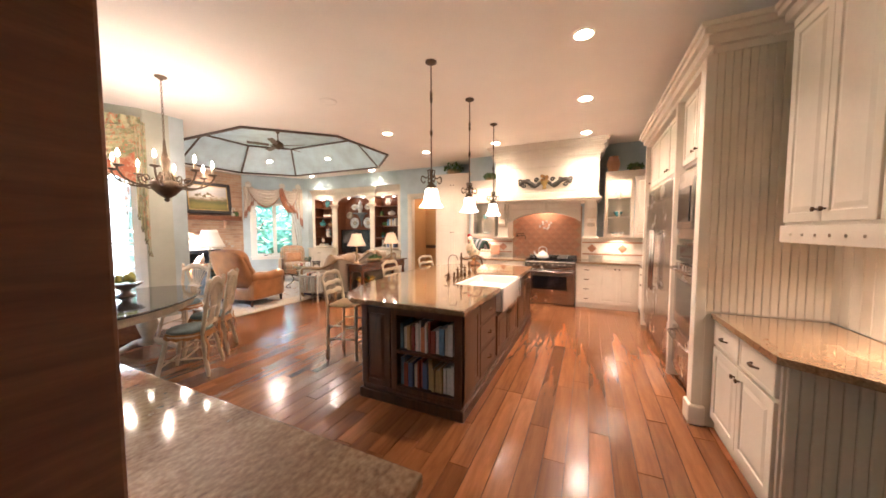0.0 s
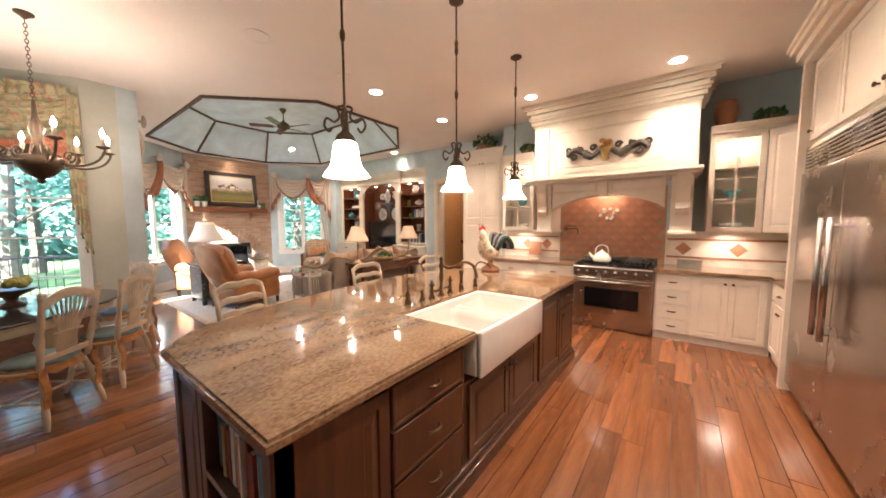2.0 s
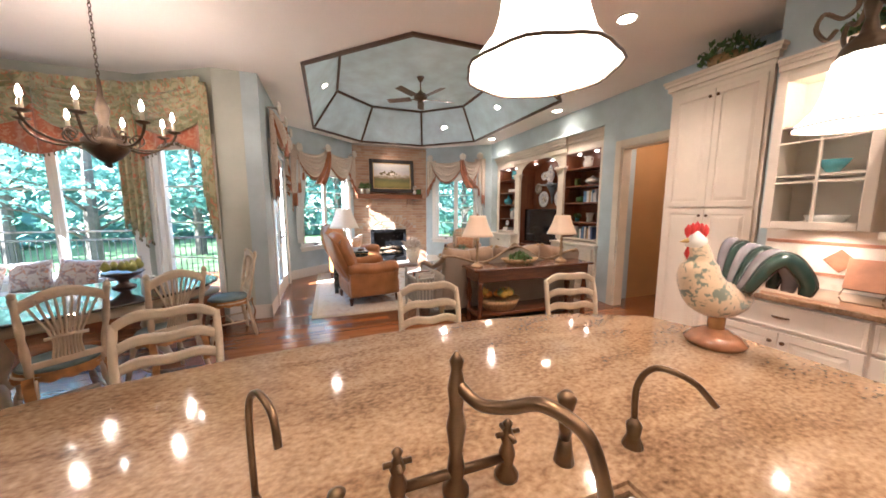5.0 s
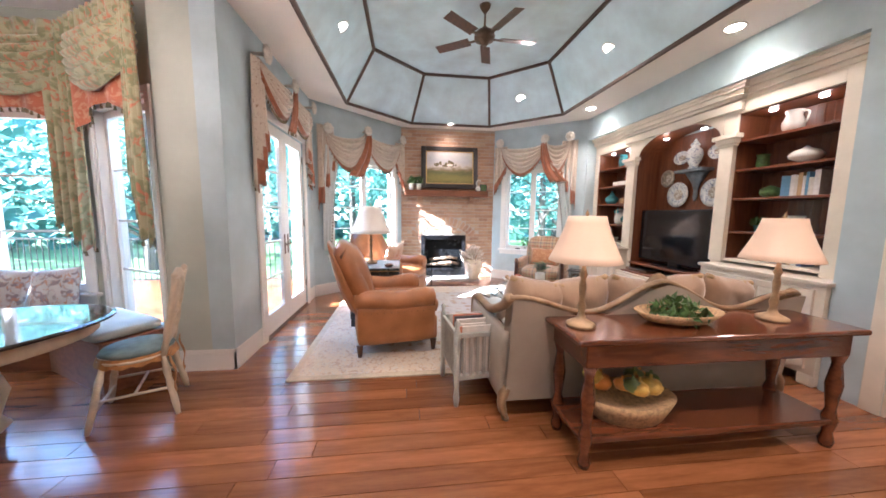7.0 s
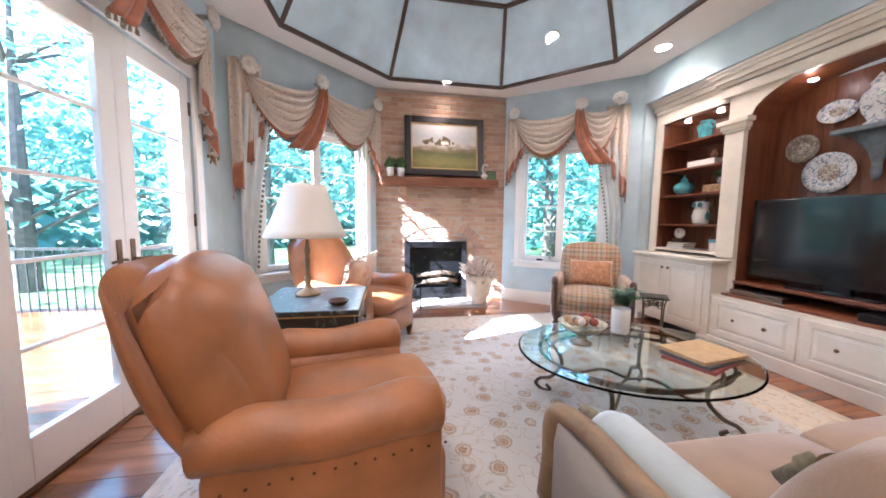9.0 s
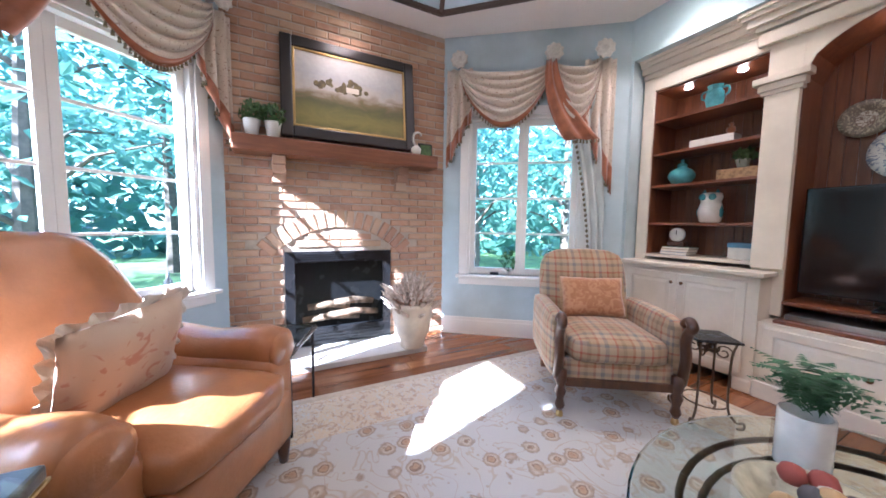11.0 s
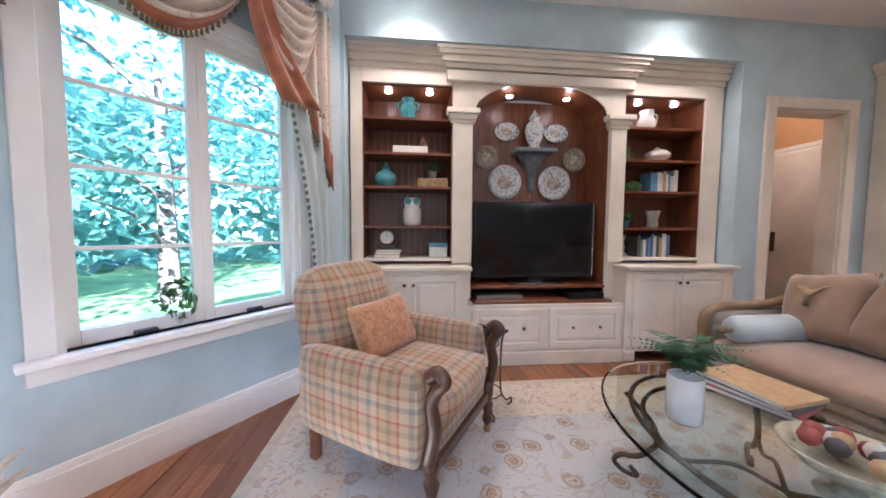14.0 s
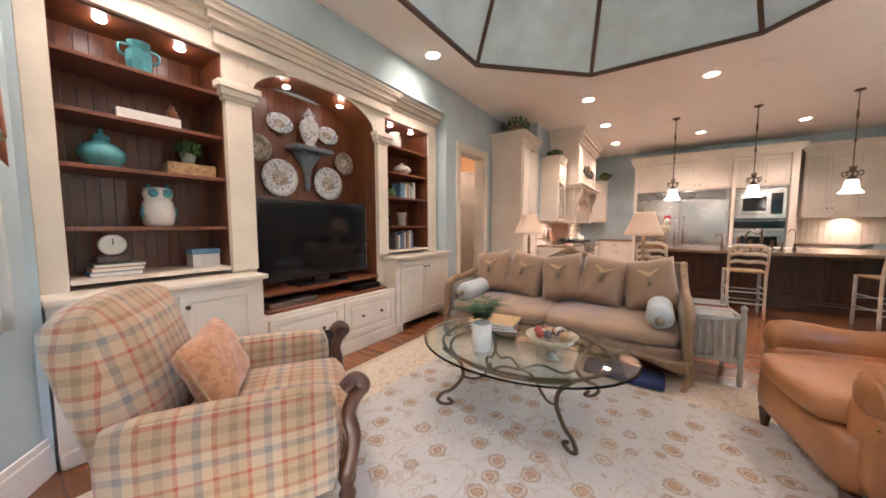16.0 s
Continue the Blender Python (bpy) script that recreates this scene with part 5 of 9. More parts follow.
# pendants
def pendant(x, y):
    p = thing("pendant_lamp", "bronze scrollwork pendant with a ribbed white glass bell shade", "pendant light", pose(x, y, 0), "pendants over the island")
    part("canopy", lathed([(0.06, CEIL), (0.06, CEIL - 0.015), (0.03, CEIL - 0.03), (0.01, CEIL - 0.04)], 16), IRON, p, smooth=True)
    rod = tubed([(0, 0, CEIL - 0.03), (0, 0, 2.18)], 0.007, 8)
    for zz in (2.95, 2.55, 2.9):
        lathe(rod, [(0.007, zz), (0.014, zz + 0.02), (0.016, zz + 0.05), (0.007, zz + 0.08)], 8)
    part("rod", rod, IRON, p, smooth=True)
    part("gallery", lathed([(0.05, 1.995), (0.06, 2.0), (0.05, 2.03), (0.02, 2.06), (0.012, 2.10), (0.02, 2.14), (0.01, 2.18)], 16), IRON, p, smooth=True)
    for k in range(4):
        bm = bmesh.new()
        tube(bm, bend([(0.012, 0, 2.20), (0.04, 0, 2.19), (0.03, 0, 2.14), (0.06, 0, 2.11), (0.10, 0, 2.13), (0.115, 0, 2.09), (0.09, 0, 2.055), (0.07, 0, 2.08)], 5), 0.0065, 6)
        bmesh.ops.transform(bm, matrix=pose(0, 0, 0, 0, 0, 45 + 90 * k), verts=bm.verts)
        part("scroll", bm, IRON, p, smooth=True)
    rib = lambda a, z: 1 + 0.025 * math.cos(8 * a)
    prof = [(0.055, 2.0), (0.066, 1.985), (0.072, 1.95), (0.078, 1.90), (0.092, 1.855), (0.118, 1.82), (0.135, 1.80)]
    sh = bmesh.new()
    grid(sh, 48, len(prof) * 3 - 2, lambda u, v: (lambda r, z: (r * rib(u * math.tau, z) * math.cos(u * math.tau), r * rib(u * math.tau, z) * math.sin(u * math.tau), z))(float(np.interp(v * 6, range(7), [q[0] for q in prof])), float(np.interp(v * 6, range(7), [q[1] for q in prof]))), True)
    part("shade", sh, SHADE_ON, p, "lit white glass shade", True)
    part("rim", tubed([(0.136 * rib(a, 0) * math.cos(a), 0.136 * rib(a, 0) * math.sin(a), 1.80) for a in [math.tau * k / 32 for k in range(32)]], 0.003, 6, True), IRON, p, smooth=True)
    part("bulb", lathed([(0.001, 1.85), (0.025, 1.87), (0.03, 1.90), (0.015, 1.94), (0.012, 1.98)], 12), BULB_ON, p, smooth=True)
    lamp_at("pendant_bulb", (x, y, 1.82), 0.5, WARM, 0.04)


for px, py in ((-0.64, 3.89), (-0.60, 4.97), (-0.58, 6.09)):
    pendant(px, py)


# downlights and ceiling speakers
def downlight(x, y, z=CEIL, m=None):
    d = thing("downlight", "round recessed downlight with a white trim ring", "downlight", m or pose(x, y, z), "recessed ceiling lights")
    part("trim_ring", lathed([(0.075, 0.0), (0.10, 0.0), (0.10, -0.006), (0.09, -0.012), (0.075, -0.006), (0.075, 0.0)], 24), WHITE, d, smooth=True)
    part("lens", lathed([(0.001, -0.004), (0.074, -0.004)], 24), CAN_ON, d, "lit lens")


for cx, cy in CANS:
    downlight(cx, cy)
for p, q in ((7, 0), (0, 1), (3, 4), (4, 5)):
    a, b = OC + (Vector(OCT[p]) + Vector(OCT[q]) - 2 * OC) * 0.44, CEIL + (TRAY - CEIL) * 0.46
    nrm = Vector((OC.x - a.x, OC.y - a.y, -1.6 * (OC - a).length)).normalized()
    downlight(0, 0, m=Matrix.Translation((*a, b)) @ (-nrm).to_track_quat("Z", "Y").to_matrix().to_4x4())
    lamp_at("tray_bulb", (a.x + nrm.x * 0.04, a.y + nrm.y * 0.04, b + nrm.z * 0.04), 1.2, WARM, 0.11, "AREA", tuple(nrm), 160)
for sx, sy in ((-2.4, 4.21), (-2.48, 5.25)):
    solid("ceiling_speaker", lathed([(0.001, -0.004), (0.10, -0.004), (0.115, -0.008), (0.115, 0)], 24), CEILING, "round flush white ceiling speaker", "speaker", pose(sx, sy, CEIL), "ceiling speakers", smooth=True)
# ---- living room: built-in, fireplace ----
def cube_uv(bm, k=1.0):
    uv = bm.loops.layers.uv.verify()
    bm.normal_update()
    for f in bm.faces:
        n = f.normal
        a = max(range(3), key=lambda i: abs(n[i]))
        for lp in f.loops:
            c = lp.vert.co
            lp[uv].uv = ((c.y, c.z) if a == 0 else (c.x, c.z) if a == 1 else (c.x, c.y))
            lp[uv].uv *= k
    return bm


def soft(x0, x1, y0, y1, z0, z1, r=0.05, puff=0.0, m=None, cuts=5):
    """An upholstered block: rounded, and puffed out on its faces."""
    bm = bmesh.new()
    g = bmesh.ops.create_cube(bm, size=2.0)["verts"]
    bmesh.ops.subdivide_edges(bm, edges=bm.edges[:], cuts=cuts, use_grid_fill=True)
    c = Vector(((x0 + x1) / 2, (y0 + y1) / 2, (z0 + z1) / 2))
    h = Vector(((x1 - x0) / 2, (y1 - y0) / 2, (z1 - z0) / 2))
    for v in bm.verts:
        p = v.co.copy()
        q = Vector([p[i] * h[i] for i in range(3)])
        inner = Vector([max(-(h[i] - r), min(h[i] - r, q[i])) for i in range(3)])
        d = q - inner
        if d.length > 1e-6:
            q = inner + d.normalized() * min(r, d.length if sum(abs(abs(p[i]) - 1) < 1e-4 for i in range(3)) == 1 else r)
        if puff:
            for i in range(3):
                if abs(abs(p[i]) - 1) < 1e-4:
                    j, k = [n for n in range(3) if n != i]
                    q[i] += math.copysign(puff * max(0, 1 - p[j] ** 2) * max(0, 1 - p[k] ** 2), p[i])
        v.co = c + q
    if m is not None:
        bmesh.ops.transform(bm, matrix=m, verts=bm.verts)
    return bm


def pillow(w, h, t, m=None, n=14):
    bm = bmesh.new()

    def f(u, v, s):
        x, z = (u * 2 - 1), (v * 2 - 1)
        k = (max(0, 1 - x ** 4) * max(0, 1 - z ** 4)) ** 0.5
        pin = 1 - 0.06 * (1 - abs(x)) * abs(z) ** 2
        return (x * w / 2 * (1 - 0.05 * (1 - z * z)), s * t / 2 * k + 0.004 * math.sin(9 * x + 5 * z), z * h / 2 * pin)
    grid(bm, n, n, lambda u, v: f(u, v, -1))
    grid(bm, n, n, lambda u, v: f(1 - u, v, 1))
    bmesh.ops.remove_doubles(bm, verts=bm.verts, dist=0.0015)
    if m is not None:
        bmesh.ops.transform(bm, matrix=m, verts=bm.verts)
    return bm


NX = 9.05
home(-0.50, 0.02)
unitv = thing("media_built_in", "antique cream built-in with arched television niche and bookshelves", "built-in cabinet")
for a in ((-7.49, -7.38, 0.94, 2.76), (-6.54, -6.35, 0.60, 2.76), (-4.96, -4.80, 0.60, 2.76), (-3.93, -3.73, 0.94, 2.76)):
    part("stile", boxed(a[0], a[1], NX, NX + 0.42, a[2], a[3], bevel=0.004), GLAZE, unitv)
part("top_rail", boxed(-7.38, -6.54, NX, NX + 0.42, 2.63, 2.76), GLAZE, unitv)
part("top_rail", boxed(-4.80, -3.93, NX, NX + 0.42, 2.63, 2.76), GLAZE, unitv)
bm, soffit, lip = bmesh.new(), bmesh.new(), bmesh.new()
N = 24
pts = [(-6.35 + 1.39 * i / N, 2.36 + 0.34 * math.sqrt(max(0, 1 - (2 * i / N - 1) ** 2))) for i in range(N + 1)]
for (xa, za), (xb, zb) in zip(pts, pts[1:]):
    v = [bm.verts.new(p) for p in ((xa, NX, za), (xb, NX, zb), (xb, NX, 2.76), (xa, NX, 2.76))]
    bm.faces.new(v[:4])
    soffit.faces.new([soffit.verts.new(p) for p in ((xa, NX + 0.012, za), (xa, NX + 0.42, za), (xb, NX + 0.42, zb), (xb, NX + 0.012, zb))])
    lip.faces.new([lip.verts.new(p) for p in ((xa, NX, za), (xa, NX + 0.012, za), (xb, NX + 0.012, zb), (xb, NX, zb))])
for name, mesh, mat in (("arch", bm, GLAZE), ("arch_edge", lip, GLAZE), ("arch_soffit", soffit, REDWOOD)):
    bmesh.ops.remove_doubles(mesh, verts=mesh.verts, dist=0.0005)
    part(name, mesh, mat, unitv)
bm = bmesh.new()
crown_mould(bm, -7.49, -3.73, NX, NX + 0.4, 2.76, 2.93, 0.10, (False, False))
part("cornice", bm, GLAZE, unitv)
part("frieze", boxed(-6.60, -4.74, NX - 0.05, NX, 2.66, 2.76, bevel=0.01), GLAZE, unitv)
bm = bmesh.new()
crown_mould(bm, -6.60, -4.74, NX - 0.05, NX + 0.4, 2.77, 2.925, 0.10)
part("cornice", bm, GLAZE, unitv)
for a, b in ((-6.56, -6.33), (-4.98, -4.78)):
    bm = bmesh.new()
    box(bm, a + 0.02, b - 0.02, NX - 0.035, NX, 0.96, 2.28, 0.006)
    for k, (o, z0, z1) in enumerate(((0.0, 2.28, 2.31), (0.015, 2.31, 2.36), (0.04, 2.36, 2.41))):
        box(bm, a - o, b + o, NX - 0.045 - o, NX + 0.02, z0, z1, 0.006)
    part("pilaster", bm, GLAZE, unitv)
for x0, x1, z0, z1 in ((-7.38, -6.54, 1.0, 2.63), (-6.35, -4.96, 0.60, 2.66), (-4.80, -3.93, 1.0, 2.63)):
    k = 0
    while x0 + k * 0.07 < x1 - 0.01:
        part("back_board", boxed(x0 + k * 0.07 + 0.003, min(x1, x0 + (k + 1) * 0.07), NX + 0.40, NX + 0.415, z0, z1), REDWOOD, unitv)
        k += 1
    for sx in (x0, x1):
        part("side_lining", boxed(sx - 0.004, sx + 0.004, NX + 0.02, NX + 0.40, z0, min(z1, 2.4 if x1 - x0 > 1 else z1)), REDWOOD, unitv)
for x0, x1 in ((-7.376, -6.544), (-4.796, -3.934)):
    for zz in (2.335, 2.01, 1.69, 1.315):
        part("shelf", boxed(x0, x1, NX + 0.03, NX + 0.40, zz - 0.025, zz, bevel=0.003), REDWOOD, unitv)
    part("niche_floor", boxed(x0, x1, NX + 0.0, NX + 0.40, 0.975, 1.0), GLAZE, unitv)
for x0, x1 in ((-7.376, -6.544), (-4.796, -3.934)):
    part("niche_ceiling", boxed(x0, x1, NX + 0.03, NX + 0.40, 2.612, 2.629), REDWOOD, unitv)
part("console_shelf", boxed(-6.345, -4.965, NX - 0.02, NX + 0.40, 0.70, 0.725, bevel=0.003), REDWOOD, unitv)
part("console_floor", boxed(-6.345, -4.965, NX - 0.15, NX + 0.40, 0.575, 0.60, bevel=0.003), REDWOOD, unitv)
BASE = pose(0, 8.84, 0)
for x0, x1 in ((-7.49, -6.41), (-4.87, -3.73)):
    part("base_body", boxed(x0, x1, 8.84, NX + 0.42, 0.10, 0.905), GLAZE, unitv)
    part("base_top", boxed(x0 - 0.01, x1 + 0.03, 8.80, NX + 0.42, 0.905, 0.94, bevel=0.008), GLAZE, unitv)
    part("bracket_foot", boxed(x0, x0 + 0.12, 8.83, 9.2, 0.0, 0.11, bevel=0.02), GLAZE, unitv)
    part("bracket_foot", boxed(x1 - 0.12, x1, 8.83, 9.2, 0.0, 0.11, bevel=0.02), GLAZE, unitv)
    mid = (x0 + x1) / 2
    front(unitv, x0 + 0.07, mid - 0.002, 0.15, 0.86, GLAZE, RAISED, m=BASE, knob=(mid - 0.04, 0.78))
    front(unitv, mid + 0.002, x1 - 0.07, 0.15, 0.86, GLAZE, RAISED, m=BASE, knob=(mid + 0.04, 0.78))
part("base_body", boxed(-6.41, -4.87, 8.86, NX + 0.42, 0.0, 0.575), GLAZE, unitv)
for x0, x1 in ((-6.37, -5.66), (-5.62, -4.91)):
    d = front(unitv, x0, x1, 0.16, 0.54, GLAZE, RAISED, m=pose(0, 8.86, 0), name="drawer", knob=(x0 + 0.22, 0.36))
    front(unitv, x0, x1, 0.16, 0.54, GLAZE, RAISED[:1] + RAISED[:1], m=pose(0, 8.87, 0), name="drawer_back", knob=None)
    bm = lathed([(0.006, 0), (0.006, 0.012), (0.017, 0.018), (0.017, 0.026), (0.004, 0.03)], 10)
    bmesh.ops.transform(bm, matrix=pose(x1 - 0.22, 8.84, 0.36, 90), verts=bm.verts)
    part("knob", bm, BRONZE, d, "bronze knob", True)
part("plinth", boxed(-6.41, -4.87, 8.835, 8.86, 0.0, 0.13, bevel=0.008), GLAZE, unitv)
for nx in (-7.15, -6.75, -5.95, -5.35, -4.57, -4.16):
    nz = 2.61 if nx < -6.5 or nx > -4.9 else 2.62
    solid("puck_light", lathed([(0.001, -0.012), (0.03, -0.012), (0.034, -0.006), (0.034, 0)], 16), CAN_ON, "small lit puck light under the cabinet top", "puck light", pose(nx, NX + 0.14, nz), "cabinet puck lights", smooth=True)
    lamp_at("puck_bulb", (nx, NX + 0.14, nz - 0.03), 0.10, WARM, 0.03)

# television
tv = thing("television", "large flat black television with a glossy bezel on its stand", "television")
part("bezel", boxed(-6.31, -5.03, 9.17, 9.23, 0.79, 1.57, bevel=0.012), BLACKPLASTIC, tv)
part("screen", boxed(-6.26, -5.08, 9.164, 9.172, 0.85, 1.53), BLACKGLASS, tv)
part("side_trim", boxed(-5.03, -5.015, 9.175, 9.225, 0.80, 1.56, bevel=0.004), STEEL, tv, "silver edge trim")
part("stand", boxed(-5.95, -5.35, 9.10, 9.32, 0.726, 0.745, bevel=0.006), BLACKPLASTIC, tv)
part("neck", boxed(-5.72, -5.56, 9.18, 9.24, 0.745, 0.80), BLACKPLASTIC, tv)
solid("disc_player", boxed(-6.30, -5.85, 8.95, 9.25, 0.601, 0.65, bevel=0.004), STEEL, "slim silver disc player on the console shelf", "disc player")
solid("cable_box", boxed(-5.38, -5.02, 8.95, 9.25, 0.601, 0.66, bevel=0.004), BLACKPLASTIC, "black cable box on the console shelf", "cable box")


# plates and shelf ornaments
def plate(x, z, r, oval=1.0, mat=PLATEBLUE, label="blue and white china plate hung on the cherry back"):
    bm = lathed([(0.001, 0.004), (r * 0.6, 0.004), (r * 0.68, 0.012), (r, 0.022), (r, 0.018), (r * 0.66, 0.004), (r * 0.6, -0.002), (0.001, -0.002)], 32)
    bmesh.ops.scale(bm, vec=(1, oval, 1), verts=bm.verts)
    p = thing("china_plate", label, "plate", pose(x, NX + 0.385, z, 90), "plates on the niche back")
    part("rim", bm, mat, p, smooth=True)
    part("centre_motif", lathed([(0.001, 0.008), (r * 0.42, 0.008), (r * 0.42, 0.004)], 24, sy=oval), DARKPLATE, p, "brown painted scene")


DARKPLATE = cloth_print("painted_plate_scene", (0.58, 0.54, 0.44), (0.22, 0.16, 0.12), 45, 0.5)
DARKPL2 = cloth_print("dark_rimmed_china", (0.20, 0.17, 0.13), (0.45, 0.40, 0.28), 40, 0.55)
for x in (-5.90, -5.35):
    plate(x, 2.34, 0.135, 0.72)
for x in (-6.12, -5.13):
    plate(x, 2.06, 0.13, 1.0, DARKPL2, "round dark-rimmed plate with a painted bird")
for x in (-5.915, -5.355):
    plate(x, 1.80, 0.185)
GREYBLUE = plain("grey_blue_painted_bracket", (0.16, 0.19, 0.21), 0.6, vary=0.25, scale=15)
br = thing("wall_bracket", "grey-blue carved wall bracket shelf", "bracket", pose(-5.62, NX + 0.40, 2.12))
part("shelf", boxed(-0.22, 0.22, -0.20, 0, -0.02, 0.02, bevel=0.008), GREYBLUE, br)
part("corbel", lathed([(0.02, -0.42), (0.035, -0.36), (0.03, -0.28), (0.06, -0.18), (0.13, -0.08), (0.17, -0.02)], 20, (0, -0.03, 0), sy=0.6), GREYBLUE, br, smooth=True)
URN = [(0.06, 0), (0.07, 0.015), (0.045, 0.04), (0.085, 0.12), (0.10, 0.20), (0.085, 0.26), (0.045, 0.30), (0.05, 0.32), (0.06, 0.33), (0.03, 0.37), (0.012, 0.40), (0.001, 0.42)]
vs = thing("ginger_jar", "blue and white lidded ginger jar on the bracket", "jar", pose(-5.62, NX + 0.30, 2.14))
part("body", lathed(URN[:8], 24), PLATEBLUE, vs, smooth=True)
part("lid", lathed(URN[7:], 20), PLATEBLUE, vs, smooth=True)


def vase(name, x, z, prof, mat, label, cat="vase", y=NX + 0.2, n=22):
    return solid(name, lathed(prof, n), mat, label, cat, pose(x, y, z + 0.001), smooth=True)


va = thing("vase", "turquoise two-handled ceramic vase on the top shelf", "vase", pose(-6.96, NX + 0.2, 2.336))
part("body", lathed([(0.05, 0), (0.06, 0.02), (0.075, 0.10), (0.07, 0.16), (0.05, 0.19), (0.065, 0.23), (0.055, 0.23), (0.04, 0.19)], 8), TURQUOISE, va)
for s in (-1, 1):
    part("handle", tubed(bend([(s * 0.05, 0, 0.20), (s * 0.10, 0, 0.19), (s * 0.10, 0, 0.14), (s * 0.07, 0, 0.12)], 4), 0.009, 8), TURQUOISE, va, smooth=True)
jar = thing("jar", "round teal ceramic jar with a knobbed lid", "jar", pose(-7.18, NX + 0.18, 1.691))
part("body", lathed([(0.06, 0), (0.075, 0.01), (0.11, 0.06), (0.115, 0.10), (0.09, 0.14), (0.045, 0.165), (0.04, 0.18)], 24), TURQUOISE, jar, smooth=True)
part("lid", lathed([(0.045, 0.18), (0.04, 0.20), (0.012, 0.22), (0.016, 0.24), (0.001, 0.255)], 18), TURQUOISE, jar, smooth=True)
tr = thing("planter_box", "white fretwork tray with a small bird figure", "tray", pose(-6.94, NX + 0.2, 2.011))
part("tray", boxed(-0.17, 0.17, -0.07, 0.07, 0, 0.085, bevel=0.006), CERAMIC, tr)
part("bird", lathed([(0.015, 0.085), (0.035, 0.11), (0.03, 0.14), (0.012, 0.15), (0.02, 0.17), (0.001, 0.185)], 12, (0.13, -0.03, 0)), RUSTCLOTH, tr, "rust coloured bird", True)
bk2 = thing("storage_box", "pale woven box on the shelf", "box", pose(-6.72, NX + 0.2, 1.691))
part("box", boxed(-0.15, 0.15, -0.09, 0.09, 0, 0.095, bevel=0.008), WICKER, bk2)


def leaf_ball(rng, n, r, size, flat=1.0, up=0.0):
    bm = bmesh.new()
    for _ in range(n):
        d = Vector((rng.gauss(0, 1), rng.gauss(0, 1), rng.gauss(0, 1))).normalized() * r * rng.uniform(0.35, 1) ** 0.6
        d.z = d.z * flat + up
        q = Euler((rng.uniform(0, 6.3), rng.uniform(0, 6.3), rng.uniform(0, 6.3))).to_matrix()
        s = size * rng.uniform(0.6, 1.3)
        vs = [bm.verts.new(d + q @ Vector(p)) for p in ((-s, 0, 0), (-s * 0.2, -s * 0.45, s * 0.1), (s, 0, 0), (-s * 0.2, s * 0.45, s * 0.1))]
        bm.faces.new((vs[0], vs[1], vs[2]))
        bm.faces.new((vs[0], vs[2], vs[3]))
    return bm


def potted(x, y, z, pot, pot_mat, n, r, size, label, leaf=None, flat=0.7, seed=1, name="potted_plant"):
    h = pot[-1][1]
    p = thing(name, label, "plant", pose(x, y, z + 0.001))
    part("pot", lathed(pot + [(pot[-1][0] * 0.85, h), (pot[-1][0] * 0.8, h * 0.8), (0.001, h * 0.8)], 20), pot_mat, p, smooth=True)
    part("leaves", leaf_ball(random.Random(seed), n, r, size, flat, h + r * flat * 0.6), leaf or LEAFGREEN, p)
    return p


SMALLPOT = [(0.035, 0), (0.05, 0.07), (0.052, 0.075)]
potted(-6.72, NX + 0.2, 1.787, SMALLPOT, GREYPAINT, 130, 0.085, 0.03, "small bushy green plant in a grey pot on the woven box")
owl = thing("owl_jar", "cream and turquoise ceramic owl jar", "jar", pose(-6.92, NX + 0.18, 1.316))
part("body", lathed([(0.07, 0), (0.085, 0.02), (0.10, 0.10), (0.085, 0.17), (0.075, 0.19), (0.09, 0.23), (0.08, 0.27), (0.001, 0.285)], 24, sy=0.85), CERAMIC, owl, smooth=True)
for s in (-1, 1):
    part("eye", lathed([(0.001, 0.012), (0.028, 0.008), (0.03, 0)], 14), TURQUOISE, owl, smooth=True).matrix_basis = pose(s * 0.038, -0.068, 0.235, 90)
    part("wing", lathed([(0.001, -0.06), (0.03, -0.03), (0.035, 0.01), (0.001, 0.06)], 10, (s * 0.085, -0.01, 0.10), sx=0.5), TURQUOISE, owl, smooth=True)
    part("ear", lathed([(0.022, 0.265), (0.012, 0.29), (0.001, 0.31)], 8, (s * 0.05, -0.01, 0)), TURQUOISE, owl, smooth=True)
for k, (c, t) in enumerate(((5, 0.028), (3, 0.026), (4, 0.022))):
    bx = thing("book", "lying hardback book under the clock", "book", pose(-7.17 + 0.01 * k, NX + 0.18, 1.0 + sum((0.028, 0.026, 0.022)[:k]) + 0.001 * k), "stacked shelf books")
    part("cover", boxed(-0.12, 0.12, -0.09, 0.09, 0, t, bevel=0.003), BOOKCOL[(8, 3, 5)[k]], bx)
    part("page_block", boxed(-0.116, 0.122, -0.094, 0.086, 0.004, t - 0.004), PAPER, bx)
clk = thing("mantel_clock", "small round clock on a dark carved stand", "clock", pose(-7.17, NX + 0.17, 1.080))
part("stand", boxed(-0.08, 0.08, -0.04, 0.04, 0, 0.05, bevel=0.01), DARKWOOD, clk)
part("dial", lathed([(0.001, 0.03), (0.055, 0.03), (0.068, 0.026), (0.07, 0)], 28), CERAMIC, clk, "cream clock dial", True).matrix_basis = pose(0, 0, 0.118, 90)
part("clock_pointer", boxed(-0.003, 0.003, -0.035, -0.031, 0.118, 0.16), DARKSTEEL, clk)
wb = thing("storage_box", "white and blue cardboard box on the lower shelf", "box", pose(-6.66, NX + 0.2, 1.001))
part("box", boxed(-0.09, 0.09, -0.07, 0.07, 0, 0.10, bevel=0.003), CERAMIC, wb)
